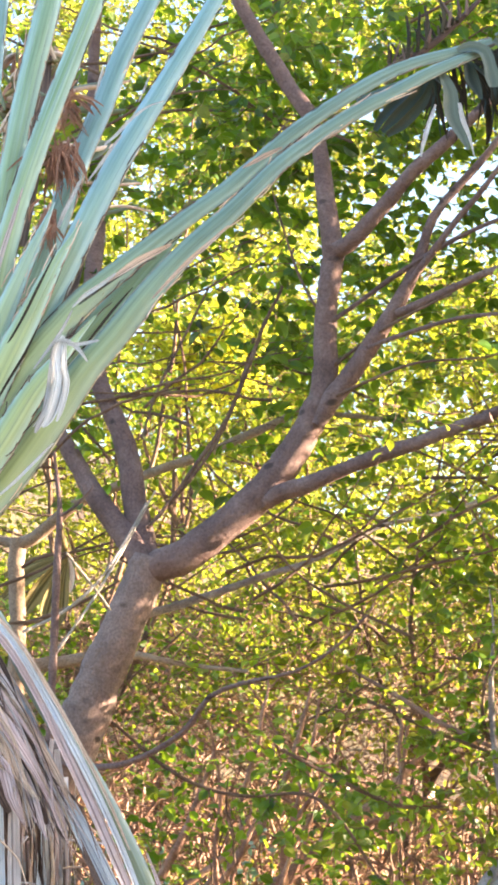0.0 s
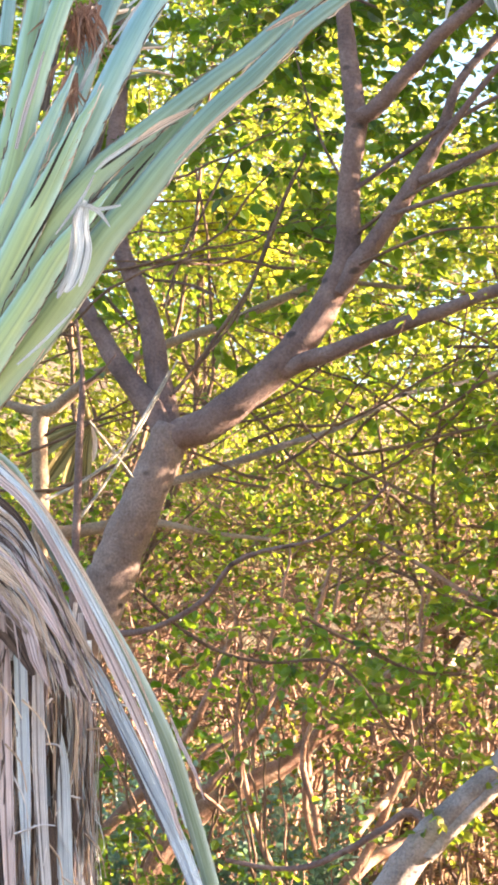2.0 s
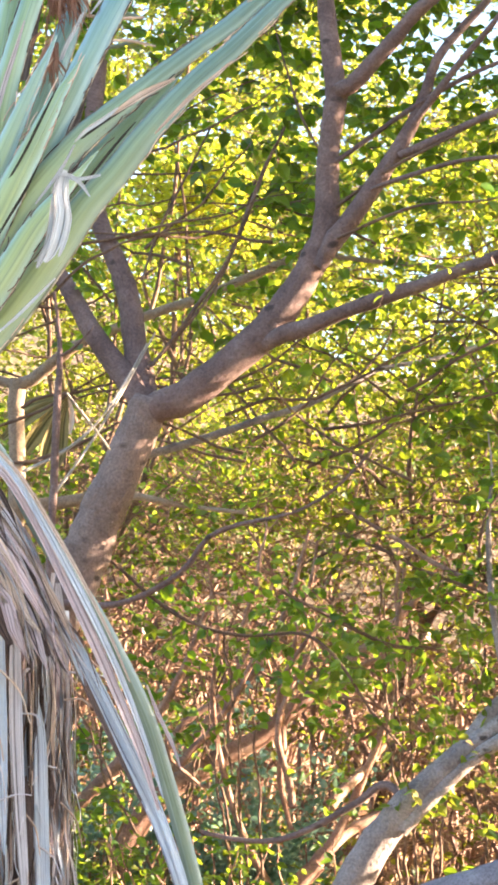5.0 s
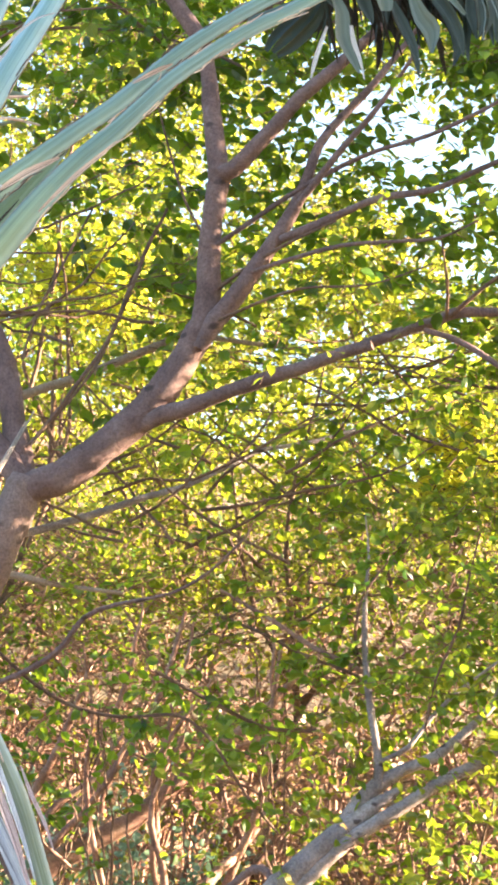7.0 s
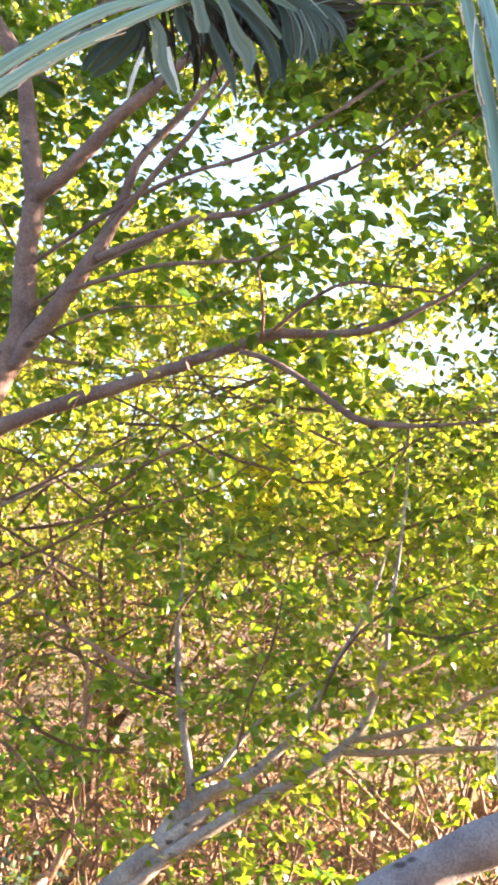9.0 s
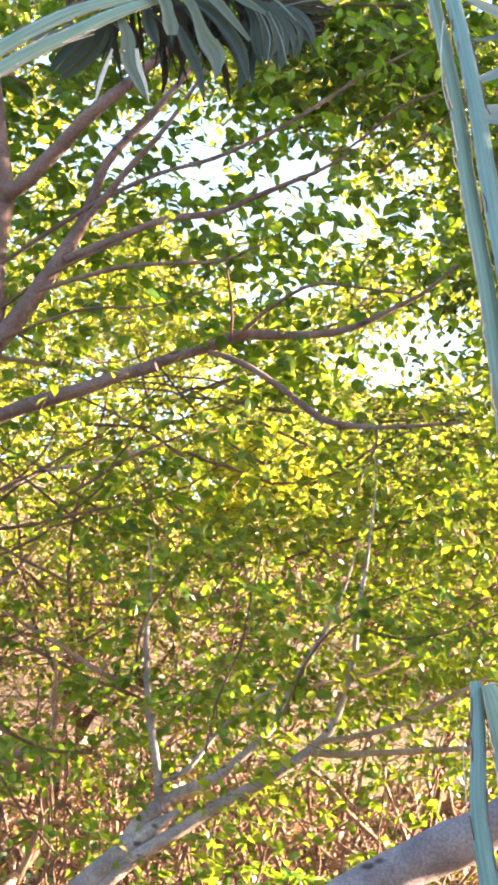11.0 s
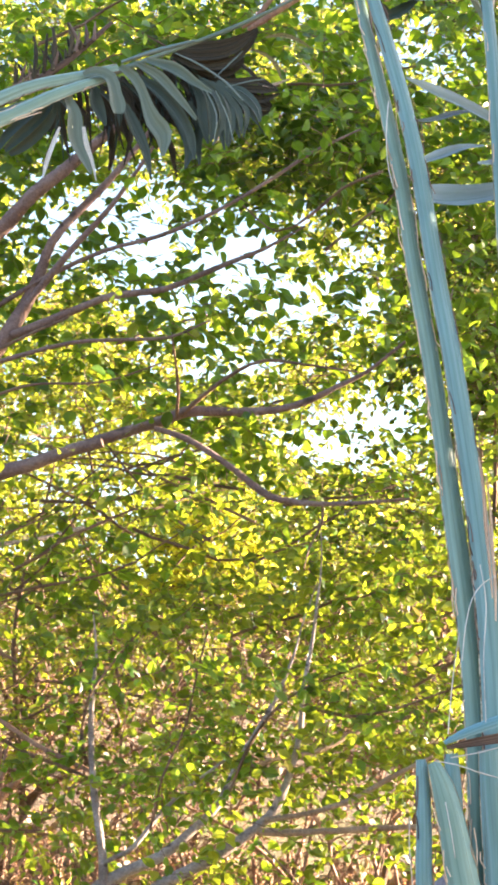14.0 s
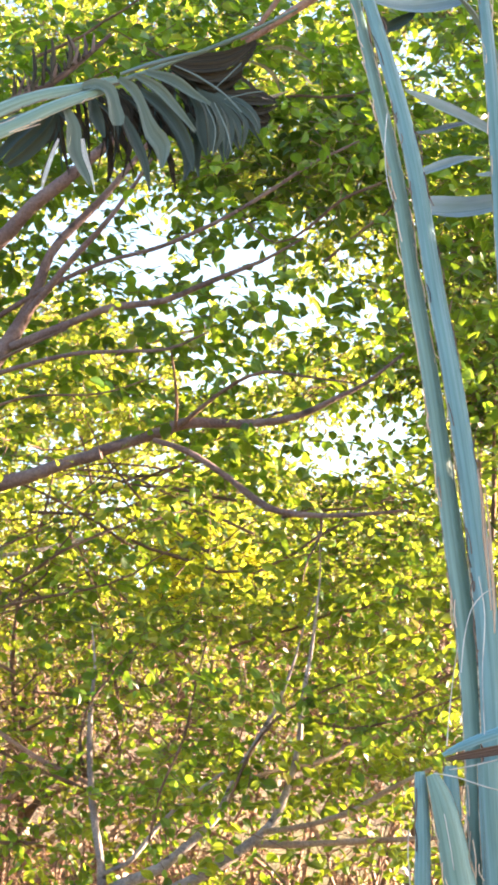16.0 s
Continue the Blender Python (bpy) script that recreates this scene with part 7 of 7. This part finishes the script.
# dark strip that paints the shade beneath the stalk lying across
part("cut_end", ribbon(Geo(), [(0.905, 4.140, 1.804, 0.0032), (0.947, 4.140, 1.812, 0.0075), (1.002, 4.140, 1.822, 0.0096), (1.069, 4.140, 1.836, 0.0096)], STRAP_SECTION, 0.02), HUSK_DARK, palm_b, "dark brown strip, painted shade under the cut stalk")
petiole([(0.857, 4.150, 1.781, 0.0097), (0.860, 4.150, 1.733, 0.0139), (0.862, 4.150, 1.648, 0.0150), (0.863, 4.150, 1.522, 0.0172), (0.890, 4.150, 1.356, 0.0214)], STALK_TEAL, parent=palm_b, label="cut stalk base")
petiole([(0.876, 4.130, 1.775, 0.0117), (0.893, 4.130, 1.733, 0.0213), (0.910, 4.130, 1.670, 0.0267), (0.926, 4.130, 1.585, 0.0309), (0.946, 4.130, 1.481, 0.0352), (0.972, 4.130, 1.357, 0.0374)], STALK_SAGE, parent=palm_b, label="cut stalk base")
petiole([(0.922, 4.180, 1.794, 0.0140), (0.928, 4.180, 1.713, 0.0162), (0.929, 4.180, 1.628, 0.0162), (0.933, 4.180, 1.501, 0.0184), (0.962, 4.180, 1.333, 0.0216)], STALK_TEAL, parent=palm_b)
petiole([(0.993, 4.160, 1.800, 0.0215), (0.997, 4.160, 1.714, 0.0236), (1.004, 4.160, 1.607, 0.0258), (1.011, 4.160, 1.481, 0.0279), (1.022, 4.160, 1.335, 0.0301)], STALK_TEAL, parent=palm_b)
limb(palm_b, "loose_fibre", FIBRE_PALE, [(0.928, 4.100, 1.967, 0.0007), (0.935, 4.100, 2.032, 0.0010), (0.949, 4.100, 2.087, 0.0010), (0.972, 4.100, 2.118, 0.0010), (0.996, 4.100, 2.132, 0.0007)], sides=5, step=0.02, label="pale loose fibre")
limb(palm_b, "loose_fibre", FIBRE_PALE, [(0.899, 4.100, 1.827, 0.0007), (0.905, 4.100, 1.892, 0.0007), (0.911, 4.100, 1.945, 0.0007), (0.923, 4.100, 2.021, 0.0007)], sides=5, step=0.02, label="pale loose fibre")
limb(palm_b, "loose_fibre", FIBRE_PALE, [(0.874, 4.100, 1.776, 0.0010), (0.915, 4.100, 1.770, 0.0013), (0.959, 4.100, 1.756, 0.0016), (1.013, 4.100, 1.742, 0.0010)], sides=5, step=0.02, label="pale loose fibre")
limb(palm_b, "loose_fibre", FIBRE_PALE, [(0.904, 4.100, 1.783, 0.0010), (0.948, 4.100, 1.791, 0.0013), (0.992, 4.100, 1.802, 0.0013), (1.036, 4.100, 1.814, 0.0010)], sides=5, step=0.02, label="pale loose fibre")
limb(palm_b, "loose_fibre", FIBRE_PALE, [(0.825, 4.100, 1.673, 0.0007), (0.823, 4.100, 1.626, 0.0010), (0.829, 4.100, 1.543, 0.0010)], sides=5, step=0.02, label="pale loose fibre")
limb(palm_b, "loose_fibre", FIBRE_PALE, [(0.893, 4.100, 1.700, 0.0007), (0.903, 4.100, 1.648, 0.0010), (0.911, 4.100, 1.596, 0.0007)], sides=5, step=0.02, label="pale loose fibre")
limb(palm_b, "loose_fibre", FIBRE_PALE, [(0.965, 4.100, 2.153, 0.0010), (0.976, 4.100, 2.077, 0.0010), (0.970, 4.100, 1.968, 0.0007), (0.973, 4.100, 1.850, 0.0007)], sides=5, step=0.02, label="pale loose fibre")
limb(palm_b, "loose_fibre", FIBRE_PALE, [(0.789, 4.100, 3.081, 0.0007), (0.784, 4.100, 3.010, 0.0007), (0.789, 4.100, 2.939, 0.0007), (0.800, 4.100, 2.899, 0.0003)], sides=5, step=0.02, label="pale loose fibre")
# tan strips paint the orange sunlight at the stalk's right edge
for rows in ([(0.989, 4.200, 2.382, 0.0022), (0.998, 4.200, 2.314, 0.0038), (1.001, 4.200, 2.246, 0.0038), (1.007, 4.200, 2.178, 0.0027), (1.013, 4.200, 2.100, 0.0016)], [(1.003, 4.200, 2.348, 0.0016), (1.013, 4.200, 2.246, 0.0027), (1.016, 4.200, 2.167, 0.0022)], [(1.008, 4.200, 2.246, 0.0022), (1.018, 4.200, 2.133, 0.0033), (1.019, 4.200, 2.055, 0.0016)]):
    part("dry_strip", ribbon(Geo(), rows, STRAP_SECTION, 0.02), HUSK_TAN, palm_b, "tan strip with orange sunlight in its colour")


def blade(rows, mat, label="grey-green palm leaflet"):
    part("leaflet", ribbon(Geo(), rows, BLADE_SECTION, 0.03, facing=(0, -1, 0.5)), mat, palm_b, label)


blade([(0.943, 4.500, 3.012, 0.0302), (1.002, 4.550, 3.028, 0.0364), (1.077, 4.600, 3.050, 0.0309), (1.154, 4.650, 3.081, 0.0240), (1.260, 4.700, 3.119, 0.0061)], BLADE_SKY)
blade([(0.907, 4.500, 3.280, 0.0047), (0.965, 4.550, 3.277, 0.0200), (1.041, 4.600, 3.270, 0.0226), (1.117, 4.650, 3.257, 0.0204), (1.222, 4.700, 3.232, 0.0073)], BLADE_SKY)
blade([(0.935, 4.500, 3.089, 0.0081), (0.993, 4.567, 3.130, 0.0142), (1.060, 4.633, 3.173, 0.0108), (1.128, 4.700, 3.203, 0.0030)], BLADE_SKY)
blade([(0.923, 4.500, 3.183, 0.0029), (0.981, 4.567, 3.212, 0.0083), (1.041, 4.633, 3.252, 0.0084), (1.116, 4.700, 3.288, 0.0024)], BLADE)
blade([(0.786, 4.400, 3.455, 0.0114), (0.857, 4.450, 3.460, 0.0264), (0.931, 4.500, 3.478, 0.0314), (1.019, 4.550, 3.515, 0.0259), (1.096, 4.600, 3.570, 0.0083)], BLADE_SKY)
blade([(1.027, 4.500, 3.511, 0.0116), (1.074, 4.567, 3.501, 0.0212), (1.119, 4.633, 3.475, 0.0216), (1.171, 4.700, 3.421, 0.0121)], BLADE_SKY)
blade([(0.848, 4.500, 3.447, 0.0116), (0.867, 4.500, 3.422, 0.0174), (0.905, 4.500, 3.444, 0.0140), (0.931, 4.500, 3.465, 0.0047)], BLADE)
blade([(1.067, 4.500, 3.093, 0.0058), (1.143, 4.600, 3.129, 0.0119), (1.234, 4.700, 3.152, 0.0049)], BLADE_SKY)

# ---- a dead folded palm leaf hanging behind the small tree ----
dead_leaf = thing("dead_palm_leaf", "olive-brown dead palm leaf hanging in folds", "palm leaf", at=(-2.5, 10.2, 2.6))
for k, rows in enumerate((
    [(-1.428, 10.200, 2.852, 0.0066), (-1.502, 10.200, 2.777, 0.0290), (-1.580, 10.200, 2.671, 0.0369), (-1.651, 10.200, 2.564, 0.0132)],
    [(-1.422, 10.160, 2.847, 0.0066), (-1.469, 10.160, 2.746, 0.0263), (-1.509, 10.160, 2.624, 0.0341), (-1.540, 10.160, 2.523, 0.0105)],
    [(-1.419, 10.140, 2.839, 0.0066), (-1.434, 10.140, 2.727, 0.0210), (-1.442, 10.140, 2.611, 0.0262), (-1.462, 10.140, 2.516, 0.0079)],
    [(-1.436, 10.220, 2.860, 0.0066), (-1.543, 10.220, 2.812, 0.0264), (-1.649, 10.220, 2.743, 0.0343), (-1.739, 10.220, 2.663, 0.0158)],
    [(-1.439, 10.240, 2.867, 0.0066), (-1.530, 10.240, 2.857, 0.0238), (-1.638, 10.240, 2.820, 0.0291), (-1.734, 10.240, 2.772, 0.0132)],
    [(-1.411, 10.120, 2.842, 0.0052), (-1.394, 10.120, 2.789, 0.0118), (-1.394, 10.120, 2.725, 0.0131), (-1.403, 10.120, 2.677, 0.0052)],
)):
    part("fold", ribbon(Geo(), rows, BLADE_SECTION, 0.03, facing=(0.4 - 0.15 * k, -1, 0.1)), HUSK_TAN if k == 5 else OLIVE, dead_leaf)
limb(dead_leaf, "stalk", OLIVE, [(-1.428, 10.200, 2.841, 0.0132), (-1.416, 10.000, 2.885, 0.0155), (-1.396, 9.740, 2.911, 0.0138), (-1.361, 9.420, 2.935, 0.0110)], sides=8, label="dry stalk of the dead leaf", step=0.03)
